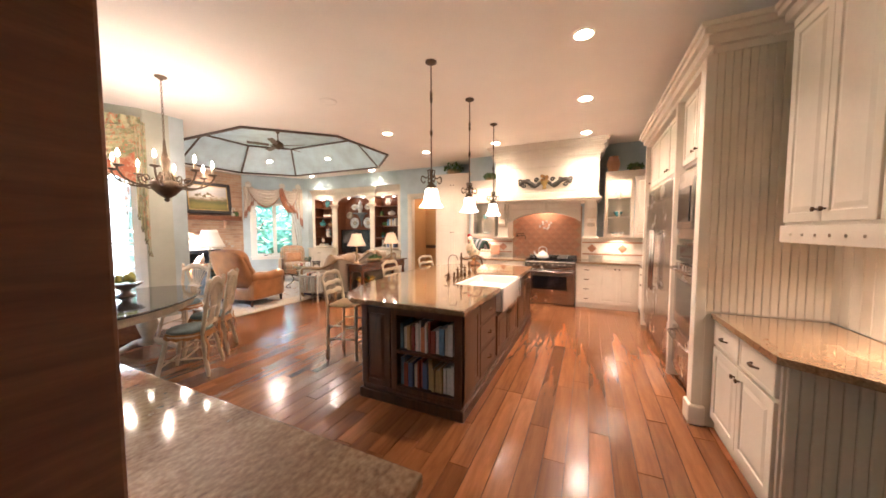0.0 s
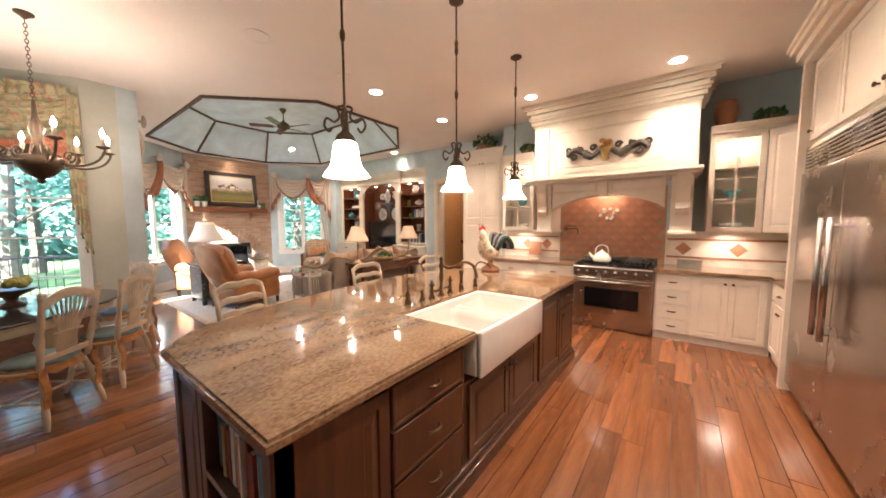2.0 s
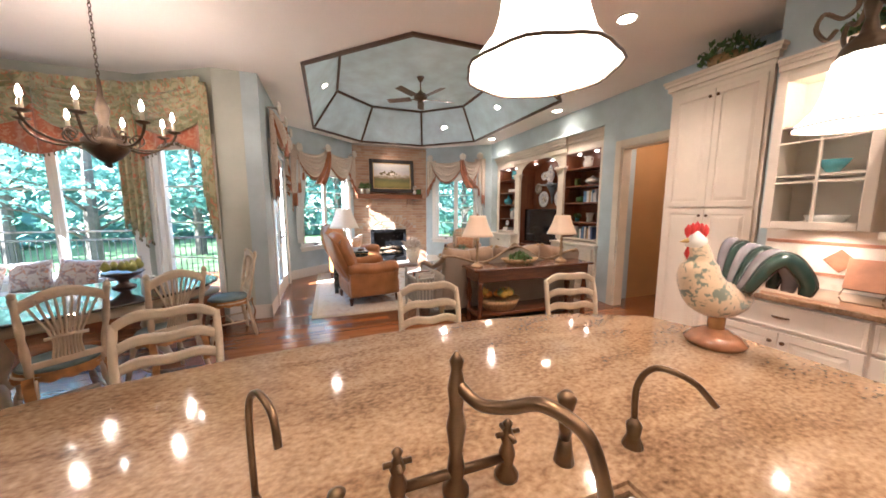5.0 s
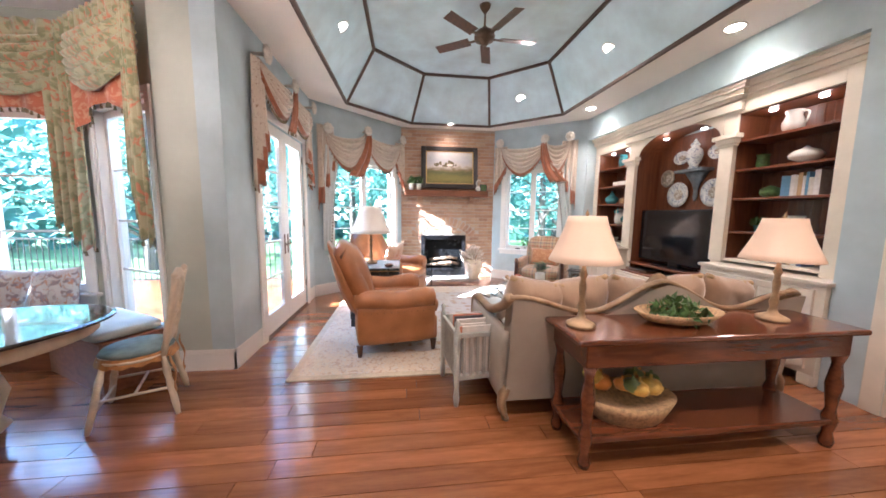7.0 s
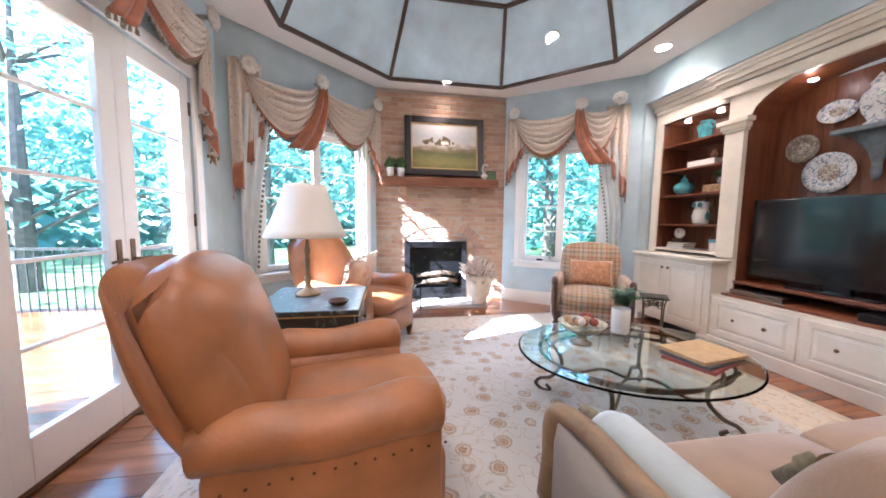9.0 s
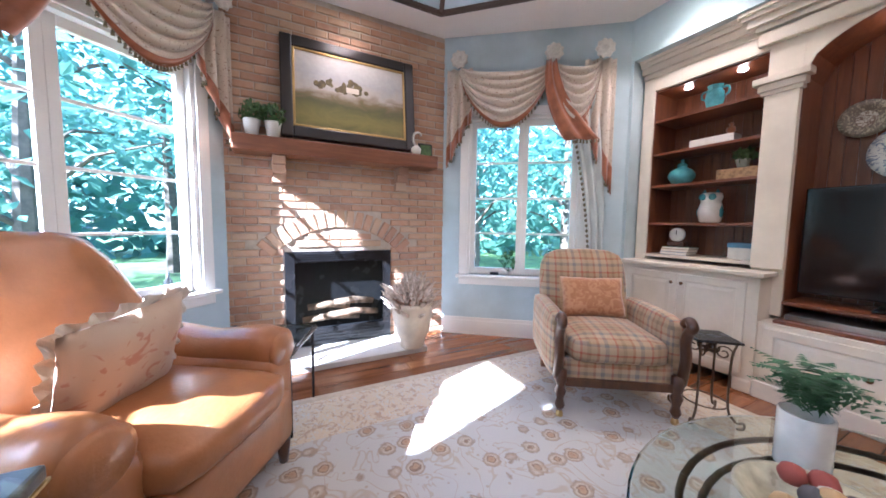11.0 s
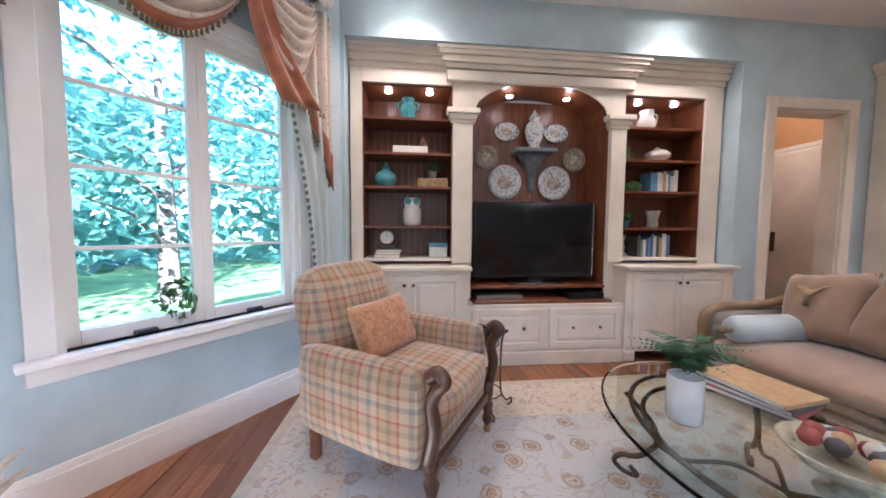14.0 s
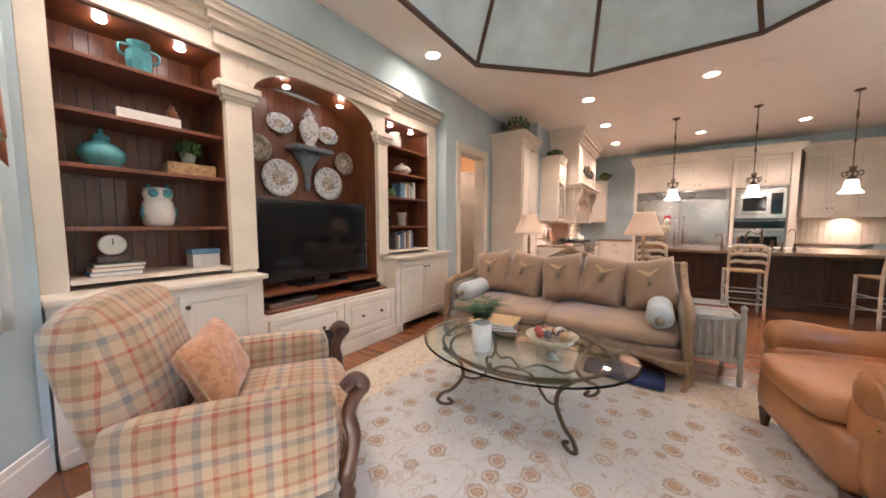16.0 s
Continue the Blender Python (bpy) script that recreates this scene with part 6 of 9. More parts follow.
part("lid", boxed(-0.095, 0.095, -0.075, 0.075, 0.10, 0.14, bevel=0.004), BOOKCOL[8], wb, "blue lid")
pit = thing("pitcher", "cream floral pitcher on the top shelf", "pitcher", pose(-4.42, NX + 0.2, 2.336))
part("body", lathed([(0.06, 0), (0.085, 0.05), (0.09, 0.10), (0.06, 0.17), (0.075, 0.22), (0.065, 0.22), (0.05, 0.17)], 22), CERAMIC, pit, smooth=True)
part("handle", tubed(bend([(0.06, 0, 0.20), (0.12, 0, 0.18), (0.11, 0, 0.10), (0.085, 0, 0.07)], 4), 0.009, 8), CERAMIC, pit, smooth=True)
vase("tureen", -4.28, 2.011, [(0.05, 0), (0.06, 0.02), (0.12, 0.05), (0.13, 0.08), (0.10, 0.12), (0.03, 0.15), (0.02, 0.165), (0.001, 0.175)], CERAMIC, "white lidded tureen on the shelf", "tureen")
vase("vase", -4.66, 2.011, [(0.04, 0), (0.06, 0.04), (0.05, 0.12), (0.06, 0.15), (0.05, 0.15)], LEAFGREEN, "small green glazed vase")
vase("vase", -4.55, 1.691, [(0.05, 0), (0.09, 0.04), (0.085, 0.09), (0.03, 0.12), (0.001, 0.13)], LEAFGREEN, "green glazed squat jar", "jar")
rng = random.Random(11)
x = -4.40
for k in range(9):
    t = rng.uniform(0.02, 0.045)
    book(x, NX + 0.12, 1.691, t, 0.16, rng.uniform(0.17, 0.24), (8, 8, 4, 0, 3, 4, 8, 0, 4)[k], 0, 0, "books on the media shelves")
    x += t + 0.002
x = -4.52
for k in range(11):
    t = rng.uniform(0.02, 0.045)
    book(x, NX + 0.12, 1.001, t, 0.16, rng.uniform(0.18, 0.25), (6, 5, 4, 2, 8, 2, 0, 6, 3, 4, 2)[k], 0, 0, "books on the media shelves")
    x += t + 0.002
vase("vase", -4.30, 1.316, [(0.045, 0), (0.06, 0.02), (0.05, 0.08), (0.075, 0.18), (0.07, 0.18), (0.04, 0.08)], GREYPAINT, "grey flared vase on the shelf")
potted(-4.62, NX + 0.2, 1.316, SMALLPOT, TURQUOISE, 110, 0.08, 0.03, "small leafy plant in a teal pot on the shelf", seed=3)
vase("candlestick", -4.64, 1.001, [(0.06, 0), (0.05, 0.02), (0.02, 0.05), (0.03, 0.10), (0.018, 0.15), (0.03, 0.2), (0.035, 0.23)], GREYPAINT, "turned grey candlestick on the shelf", "candlestick")

# fireplace
home(-0.29, -0.19)
fp = thing("fireplace", "old brick chimney breast with an arched gas firebox", "fireplace", kind="structure")
FX = -8.90
FIRE = (5.90, 6.93, 0.06, 0.99)
bm = bmesh.new()
for a in ((5.39, FIRE[0], 0, CEIL), (FIRE[1], 7.56, 0, CEIL), (FIRE[0], FIRE[1], FIRE[3], CEIL)):
    box(bm, -9.06, FX - 0.012, a[0], a[1], a[2], a[3])
box(bm, -9.06, -9.0, FIRE[0], FIRE[1], 0, FIRE[3])
part("mortar", bm, MORTAR, fp)


def brick_mesh(l, h, seed):
    r = random.Random(seed)
    bm = bmesh.new()
    box(bm, -0.055, 0.0, -l / 2, l / 2, -h / 2, h / 2)
    for v in bm.verts:
        v.co.y *= 1 - r.uniform(0, 0.03)
        v.co.z *= 1 - r.uniform(0, 0.06)
        if v.co.x > -0.01:
            v.co.x += r.uniform(-0.006, 0.004)
    bmesh.ops.bevel(bm, geom=[e for e in bm.edges if all(v.co.x > -0.02 for v in e.verts)], offset=0.005, segments=1, affect="EDGES")
    return finish("brick", bm, BRICK)


BH, BL = 0.073, 0.205
meshes = {}
picks, rest = 0, []
ARC = (6.415, 0.42, 0.80, 0.98)  # arch: centre y, centre z, inner and outer radius
rng = random.Random(4)
row = 0
z = BH / 2
while z < CEIL - 0.02:
    y = 5.39 + (BL / 2 if row % 2 else 0)
    edges = [5.39] + [y + k * BL for k in range(1 if row % 2 == 0 else 0, 12) if 5.45 < y + k * BL < 7.52] + [7.56]
    for a, b in zip(edges, edges[1:]):
        ym = (a + b) / 2
        if FIRE[0] - 0.02 < ym < FIRE[1] + 0.02 and z < FIRE[3] + 0.02:
            if b - FIRE[0] > 0.03 and a < FIRE[0] - 0.03:
                b = FIRE[0]
            elif FIRE[1] - a > 0.03 and b > FIRE[1] + 0.03:
                a = FIRE[1]
            else:
                continue
        elif a < FIRE[0] < b and z < FIRE[3] and ym < FIRE[0]:
            b = FIRE[0]
        elif a < FIRE[1] < b and z < FIRE[3] and ym > FIRE[1]:
            a = FIRE[1]
        ym = (a + b) / 2
        d = math.hypot(ym - ARC[0], z - ARC[1])
        if z > FIRE[3] and d < ARC[3] and d > ARC[2] - 0.05 and abs(ym - ARC[0]) < 0.72:
            continue
        l = round((b - a - 0.012) / 0.02) * 0.02
        if l < 0.03:
            continue
        key = (l, rng.randrange(3))
        if key not in meshes:
            meshes[key] = brick_mesh(key[0], BH - 0.012, key[1] + int(l * 1000))
        if z < 1.95 and picks < 270:
            ob = new("brick", meshes[key])
            ob.parent = fp
            ob.location = (FX, ym, z)
            picks += 1
        else:
            rest.append((meshes[key], ym, z))
    z += BH
    row += 1
ak = finish("brick", boxed(-0.05, 0.003, -0.036, 0.036, -0.085, 0.085, bevel=0.005, segments=1), BRICK)
for k in range(17):
    a = radians(137 - k * 94 / 16)
    ob = new("brick", ak)
    ob.parent = fp
    ob.matrix_basis = Matrix.Translation((FX, ARC[0] + 0.89 * math.cos(a), ARC[1] + 0.89 * math.sin(a))) @ Matrix.Rotation(a - math.pi / 2, 4, "X")
vv, ff = [], []
for me, y, z in rest:
    o = len(vv)
    vv += [(v.co.x + FX, v.co.y + y, v.co.z + z) for v in me.vertices]
    ff += [[o + i for i in p.vertices] for p in me.polygons]
me = bpy.data.meshes.new("upper_bricks")
me.from_pydata(vv, [], ff)
me.materials.append(BRICK)
ob = new("upper_bricks", me)
ob.parent = fp
ob["kind"] = "stuff"
part("hearth", boxed(-8.90, -8.42, 5.72, 7.16, 0.0, 0.05, bevel=0.006), HEARTHSTONE, fp, "pale grey hearth slab")
ins = thing("gas_fire_insert", "black gas fire insert with glass front and ceramic logs", "fireplace insert")
bm = bmesh.new()
for a in ((5.905, 5.99, 0.06, 0.985), (6.84, 6.925, 0.06, 0.985), (5.99, 6.84, 0.88, 0.985), (5.99, 6.84, 0.06, 0.22)):
    box(bm, -8.96, -8.885, a[0], a[1], a[2], a[3], 0.004)
part("frame", bm, DARKSTEEL, ins)
for k in range(4):
    part("louvre", boxed(-8.884, -8.874, 6.0, 6.83, 0.085 + k * 0.032, 0.098 + k * 0.032, bevel=0.003), DARKSTEEL, ins)
    part("louvre", boxed(-8.884, -8.874, 6.0, 6.83, 0.895 + k * 0.021, 0.905 + k * 0.021, bevel=0.002), DARKSTEEL, ins)
# black sheet added before the mortar to darken the shallow firebox inside
part("lining", boxed(-8.998, -8.99, 5.92, 6.91, 0.08, 0.97), DARKSTEEL, ins)
part("glass_front", boxed(-8.93, -8.926, 5.99, 6.84, 0.22, 0.88), GLASS, ins)
LOG = plain("ceramic_log", (0.20, 0.13, 0.08), 0.9, vary=0.5, scale=12, relief=0.6)
for k, (y0, y1, z, dx) in enumerate(((6.05, 6.6, 0.30, 0), (6.3, 6.8, 0.33, 0.01), (6.1, 6.5, 0.42, -0.01), (6.35, 6.75, 0.45, 0))):
    part("log", tubed([(-8.965 + dx, y0, z), (-8.96 + dx, (y0 + y1) / 2, z + 0.02), (-8.965 + dx, y1, z - 0.01)], [0.032, 0.038, 0.03], 10), LOG, ins, smooth=True)
mn = thing("fireplace_mantel", "thick reddish wooden mantel shelf on brick corbels", "mantel")
part("beam", boxed(-8.90, -8.66, 5.54, 7.37, 1.85, 1.98, bevel=0.012), MANTELWOOD, mn)
for yy in (5.88, 7.02):
    bm = bmesh.new()
    for k, (o, z0, z1) in enumerate(((0.07, 1.62, 1.70), (0.11, 1.70, 1.775), (0.16, 1.775, 1.848))):
        box(bm, -8.90, -8.90 + o, yy - 0.055, yy + 0.055, z0, z1, 0.005)
    part("corbel", bm, BRICK, mn)

# painting
PAINT, t, b = nodes_of("landscape_paint")
co = t.nodes.new("ShaderNodeTexCoord")
sep = t.nodes.new("ShaderNodeSeparateXYZ")
t.links.new(co.outputs["Object"], sep.inputs[0])
nz = tex(t, "Noise", 4.5, stretch=(1, 1, 2), detail=6, distort=1.0)
ad = t.nodes.new("ShaderNodeMath")
ad.operation = "MULTIPLY_ADD"
t.links.new(nz.outputs[0], ad.inputs[0])
ad.inputs[1].default_value = 0.22
t.links.new(sep.outputs[2], ad.inputs[2])
rp = ramp(t, [(0.08, (0.05, 0.045, 0.012)), (0.2, (0.10, 0.10, 0.02)), (0.32, (0.20, 0.17, 0.035)), (0.46, (0.08, 0.09, 0.025)), (0.52, (0.16, 0.12, 0.05)), (0.60, (0.42, 0.38, 0.33)), (0.72, (0.36, 0.36, 0.37)), (0.92, (0.52, 0.50, 0.46))])
t.links.new(ad.outputs[0], rp.inputs[0])
n2 = tex(t, "Noise", 30, detail=3)
t.links.new(mixed(t, rp.outputs[0], (0.12, 0.08, 0.04), mulf(t, n2.outputs[0], 0.25)), b.inputs["Base Color"])
b.inputs["Roughness"].default_value = 0.45
bump(t, b, n2.outputs[0], 0.3, 0.003)
pic = thing("landscape_painting", "framed landscape painting of a meadow under clouds", "painting", pose(-8.80, 6.53, 2.03, 0, -6, 0))
bm = bmesh.new()
for a in ((-0.63, -0.53, 0, 0.92), (0.53, 0.63, 0, 0.92), (-0.53, 0.53, 0.82, 0.92), (-0.53, 0.53, 0, 0.10)):
    box(bm, -0.035, 0.03, a[0], a[1], a[2], a[3], 0.012)
part("frame", bm, BLACKFRAME, pic, "wide black frame")
bm = bmesh.new()
for a in ((-0.53, -0.51, 0.10, 0.82), (0.51, 0.53, 0.10, 0.82), (-0.51, 0.51, 0.80, 0.82), (-0.51, 0.51, 0.10, 0.12)):
    box(bm, -0.03, 0.02, a[0], a[1], a[2], a[3], 0.004)
part("slip", bm, GOLD, pic, "gilt slip")
part("canvas", boxed(-0.02, 0.008, -0.51, 0.51, 0.12, 0.80), PAINT, pic)
bm = bmesh.new()
rr = random.Random(2)
for k in range(26):
    lathe(bm, [(0.001, 0), (0.02, 0.0015), (0.03, 0)], 7, (0, 0, 0), sx=rr.uniform(0.5, 1.2), sy=rr.uniform(0.6, 1.3))
    vsx = bm.verts[-21:] if False else None
tree_y = [(-0.05 + rr.gauss(0, 0.12), 0.53 + rr.gauss(0, 0.03)) for _ in range(26)]
bm.verts.ensure_lookup_table()
for k, (yy, zz) in enumerate(tree_y):
    for v in bm.verts[k * 21:(k + 1) * 21]:
        v.co = (0.0085 + v.co.z * 0.6, yy + v.co.x, zz + v.co.y)
part("painted_trees", bm, plain("painted_foliage", (0.10, 0.075, 0.02), 0.5, vary=0.4, scale=25), pic)
part("painted_house", boxed(0.0085, 0.0105, -0.06, 0.06, 0.49, 0.54), plain("painted_wall", (0.62, 0.55, 0.45), 0.5), pic)
for k, yy in enumerate((5.68, 5.84)):
    potted(-8.77, yy, 1.98, [(0.045, 0), (0.065, 0.12), (0.07, 0.14)], CERAMIC, 260, 0.10, 0.025, "clipped green topiary in a white pot on the mantel", flat=1.0, seed=20 + k)
gs = thing("goose_figure", "white curved goose-neck ornament on the mantel", "ornament", pose(-8.76, 7.16, 1.981))
part("body", lathed([(0.03, 0), (0.05, 0.03), (0.055, 0.07), (0.02, 0.11)], 14), CERAMIC, gs, smooth=True)
part("neck", tubed(bend([(0, 0, 0.09), (0, -0.03, 0.15), (0, -0.02, 0.22), (0, 0.03, 0.24), (0, 0.06, 0.21)], 5), 0.013, 8), CERAMIC, gs, smooth=True)
ph = thing("small_picture", "small dark framed picture leaning on the mantel", "picture", pose(-8.83, 7.22, 1.981, 0, -6))
part("frame", boxed(-0.015, 0.01, 0.0, 0.16, 0, 0.16, bevel=0.006), BLACKFRAME, ph)
part("print", boxed(0.006, 0.013, 0.02, 0.14, 0.02, 0.14), LEAFGREEN, ph)
# urn of dried grasses on the hearth
ur = thing("grass_urn", "cream pottery urn of dried pampas grass on the hearth", "urn", pose(-8.50, 7.03, 0.051) @ Matrix.Scale(1.2, 4))
part("urn", lathed([(0.09, 0), (0.10, 0.02), (0.10, 0.05), (0.14, 0.14), (0.165, 0.27), (0.16, 0.34), (0.18, 0.38), (0.165, 0.38), (0.14, 0.33), (0.001, 0.32)], 26), plain("cream_pottery", (0.62, 0.52, 0.38), 0.5, vary=0.1, scale=9), ur, smooth=True)
bm = bmesh.new()
rr = random.Random(8)
for k in range(170):
    a, sp = rr.uniform(0, math.tau), rr.uniform(0.02, 0.27)
    h = rr.uniform(0.45, 0.68) - sp * 0.5
    p0, p1, p2 = Vector((0, 0, 0.33)), Vector((sp * 0.5 * math.cos(a), sp * 0.5 * math.sin(a), h * 0.8)), Vector((sp * math.cos(a), sp * math.sin(a), h))
    tube(bm, [p0, p1, p1.lerp(p2, 0.5), p2], [0.002, 0.010, 0.018, 0.003], 5)
part("dried_grass", bm, plain("dried_grass", (0.56, 0.47, 0.38), 0.95, vary=0.25, scale=30), ur, "pale dried grass")
bm = leaf_ball(random.Random(3), 120, 0.17, 0.035, 0.35, 0.40)
part("dried_leaves", bm, plain("dried_rust_leaves", (0.40, 0.24, 0.16), 0.9, vary=0.3, scale=30), ur, "rusty dried leaves")
# small things by the bay
solid("night_light", boxed(-0.045, 0.045, 0, 0.05, -0.05, 0.05, bevel=0.02), CERAMIC, "white plug-in unit on the wall outlet", "plug-in", BAY_R @ pose(1.36, 0.0, 0.40))
solid("wall_outlet", boxed(-0.035, 0.035, 0, 0.008, -0.055, 0.055, bevel=0.003), CERAMIC, "white wall outlet plate", "outlet", BAY_R @ pose(1.50, 0.0, 0.42))
w = (BAY_R @ Vector((0.86, 0.02, 0.70)))
potted(w.x, w.y, 0.70, [(0.03, 0), (0.045, 0.06), (0.048, 0.065)], CERAMIC, 70, 0.11, 0.03, "small green plant in a white pot on the window sill", flat=1.3, seed=5)
w = (BAY_L @ Vector((0.35, 0.03, 0.70)))
vase("bottle", w.x, 0.70, [(0.025, 0), (0.03, 0.01), (0.03, 0.07), (0.01, 0.10), (0.012, 0.14)], DARKSTEEL, "small dark bottle on the window sill", "bottle", y=w.y, n=14)
# ---- living room furniture ----
home(-0.15, -0.18, 0.09)
def rug_mat():
    m, t, b = nodes_of("wool_rug_field")
    co = t.nodes.new("ShaderNodeTexCoord")
    v = t.nodes.new("ShaderNodeTexVoronoi")
    v.inputs["Scale"].default_value = 6.2
    v.inputs["Randomness"].default_value = 0.55
    t.links.new(co.outputs["Object"], v.inputs["Vector"])
    r = ramp(t, [(0.0, (0.30, 0.15, 0.08)), (0.12, (0.45, 0.30, 0.18)), (0.18, (0.22, 0.14, 0.09)), (0.22, (0.55, 0.47, 0.36)), (0.32, (0.30, 0.22, 0.16)), (0.37, (0.50, 0.49, 0.46))])
    n = tex(t, "Noise", 16, detail=3, distort=1.2)
    ad = t.nodes.new("ShaderNodeMath")
    ad.operation = "MULTIPLY_ADD"
    t.links.new(n.outputs[0], ad.inputs[0])
    ad.inputs[1].default_value = 0.30
    t.links.new(v.outputs["Distance"], ad.inputs[2])
    sb = t.nodes.new("ShaderNodeMath")
    sb.operation = "SUBTRACT"
    t.links.new(ad.outputs[0], sb.inputs[0])
    sb.inputs[1].default_value = 0.13
    t.links.new(sb.outputs[0], r.inputs[0])
    v2 = tex(t, "Voronoi", 16)
    r2 = ramp(t, [(0.10, (1, 1, 1)), (0.16, (0, 0, 0))])
    t.links.new(v2.outputs["Distance"], r2.inputs[0])
    c = mixed(t, r.outputs[0], (0.36, 0.27, 0.19), mulf(t, r2.outputs[0], 0.65))
    vine = tex(t, "Noise", 4.5, detail=2, distort=1.5)
    r3 = ramp(t, [(0.465, (0, 0, 0)), (0.485, (1, 1, 1)), (0.50, (1, 1, 1)), (0.52, (0, 0, 0))])
    t.links.new(vine.outputs[0], r3.inputs[0])
    c = mixed(t, c, (0.40, 0.29, 0.19), mulf(t, r3.outputs[0], 0.55))
    w = tex(t, "Noise", 220, detail=2)
    c = mixed(t, c, (0.3, 0.28, 0.24), mulf(t, w.outputs[0], 0.25))
    t.links.new(c, b.inputs["Base Color"])
    b.inputs["Roughness"].default_value = 0.95
    bump(t, b, w.outputs[0], 0.5, 0.004)
    return m


RUGF = rug_mat()
RUGB = cloth_print("wool_rug_border", (0.55, 0.45, 0.31), (0.40, 0.28, 0.18), 17, 0.56, (0.50, 0.50, 0.46))
RUGE = plain("wool_rug_edge", (0.50, 0.42, 0.30), 0.95, vary=0.1, scale=20, relief=0.4)
X0, X1, Y0, Y1 = -8.27, -4.78, 4.31, 8.55
rug = thing("area_rug", "pale grey-blue oriental rug with a beige floral border", "rug", fixed=True)
part("field", boxed(X0 + 0.50, X1 - 0.50, Y0 + 0.50, Y1 - 0.50, 0.001, 0.013), RUGF, rug)
for nm, o, w, h, mt in (("border", 0.07, 0.43, 0.012, RUGB), ("edge", 0.0, 0.07, 0.011, RUGE)):
    for a in ((X0 + o, X1 - o, Y0 + o, Y0 + o + w), (X0 + o, X1 - o, Y1 - o - w, Y1 - o), (X0 + o, X0 + o + w, Y0 + o + w, Y1 - o - w), (X1 - o - w, X1 - o, Y0 + o + w, Y1 - o - w)):
        part(nm, boxed(*a, 0.001, h), mt, rug)


def taper_leg(bm, x, y, z0, z1, r0, r1):
    lathe(bm, [(r0, z0), (r1, z1)], 10, (x, y, 0))


def leather_chair(m, tufted=False):
    """Faces +y. A rolled-arm leather recliner."""
    c = thing("leather_armchair", "caramel leather armchair with rolled arms" + (" and a buttoned back" if tufted else " and a cushioned back"), "armchair", m, "leather armchairs")
    for x in (-0.33, 0.33):
        for y in (-0.34, 0.36):
            part("leg", lathed([(0.018, 0.0), (0.032, 0.12)], 10, (x, y, 0)), DARKWOOD, c, smooth=True)
    part("base", soft(-0.36, 0.36, -0.36, 0.40, 0.12, 0.36, 0.03, 0.01), LEATHER, c, smooth=True)
    part("seat_cushion", soft(-0.27, 0.27, -0.25, 0.44, 0.34, 0.50, 0.06, 0.03), LEATHER, c, smooth=True)
    for s in (-1, 1):
        arm = soft(s * 0.34 - 0.09, s * 0.34 + 0.09, -0.36, 0.36, 0.14, 0.52, 0.04, 0.0)
        arm2 = tubed([(s * 0.36, -0.38 + 0.08 * k, 0.54 + 0.012 * math.sin(k)) for k in range(10)], [0.07, 0.085, 0.09, 0.092, 0.092, 0.092, 0.092, 0.095, 0.098, 0.09], 14)
        part("arm", arm, LEATHER, c, smooth=True)
        part("arm_roll", arm2, LEATHER, c, smooth=True)
        part("arm_front", lathed([(0.001, 0.0), (0.085, 0.0), (0.09, 0.01), (0.07, 0.025), (0.001, 0.03)], 18), LEATHER, c, smooth=True).matrix_basis = pose(s * 0.36, 0.335, 0.54, -90)
    back = bmesh.new()

    def f(u, v, side):
        x = (u - 0.5) * (0.70 + 0.10 * math.sin(math.pi * v))
        h = (0.74 - 0.22 * abs(2 * u - 1) ** 3) if tufted else (0.72 - 0.10 * abs(2 * u - 1) ** 5)
        y = -0.26 - 0.26 * v + side * (0.07 + 0.05 * math.sin(math.pi * v)) * (1 - abs(2 * u - 1) ** 4) ** 0.5
        if tufted and side > 0:
            y -= 0.025 * max(0, math.cos(u * 3.5 * math.tau) * math.cos(v * 2.5 * math.tau)) ** 3
        y += side * 0.02
        return (x, y, 0.34 + h * v)
    grid(back, 22, 16, lambda u, v: f(1 - u, v, 1))
    grid(back, 22, 16, lambda u, v: f(u, v, -1))
    bmesh.ops.remove_doubles(back, verts=back.verts, dist=0.02)
    bmesh.ops.holes_fill(back, edges=back.edges)
    bmesh.ops.recalc_face_normals(back, faces=back.faces)
    part("backrest", back, LEATHER, c, smooth=True)
    if not tufted:
        part("back_cushion", soft(-0.33, 0.33, -0.30, -0.07, 0.42, 1.09, 0.11, 0.05, pose(0, 0.02, 0.04, 17), 8), LEATHER, c, smooth=True)
    bm = bmesh.new()
    for s in (-1, 1):
        for k in range(12):
            lathe(bm, [(0.006, 0), (0.004, 0.004), (0.001, 0.005)], 6, (s * 0.432, -0.3 + 0.06 * k, 0.44))
    part("nail_heads", bm, BRONZE, c)["kind"] = "stuff"
    return c


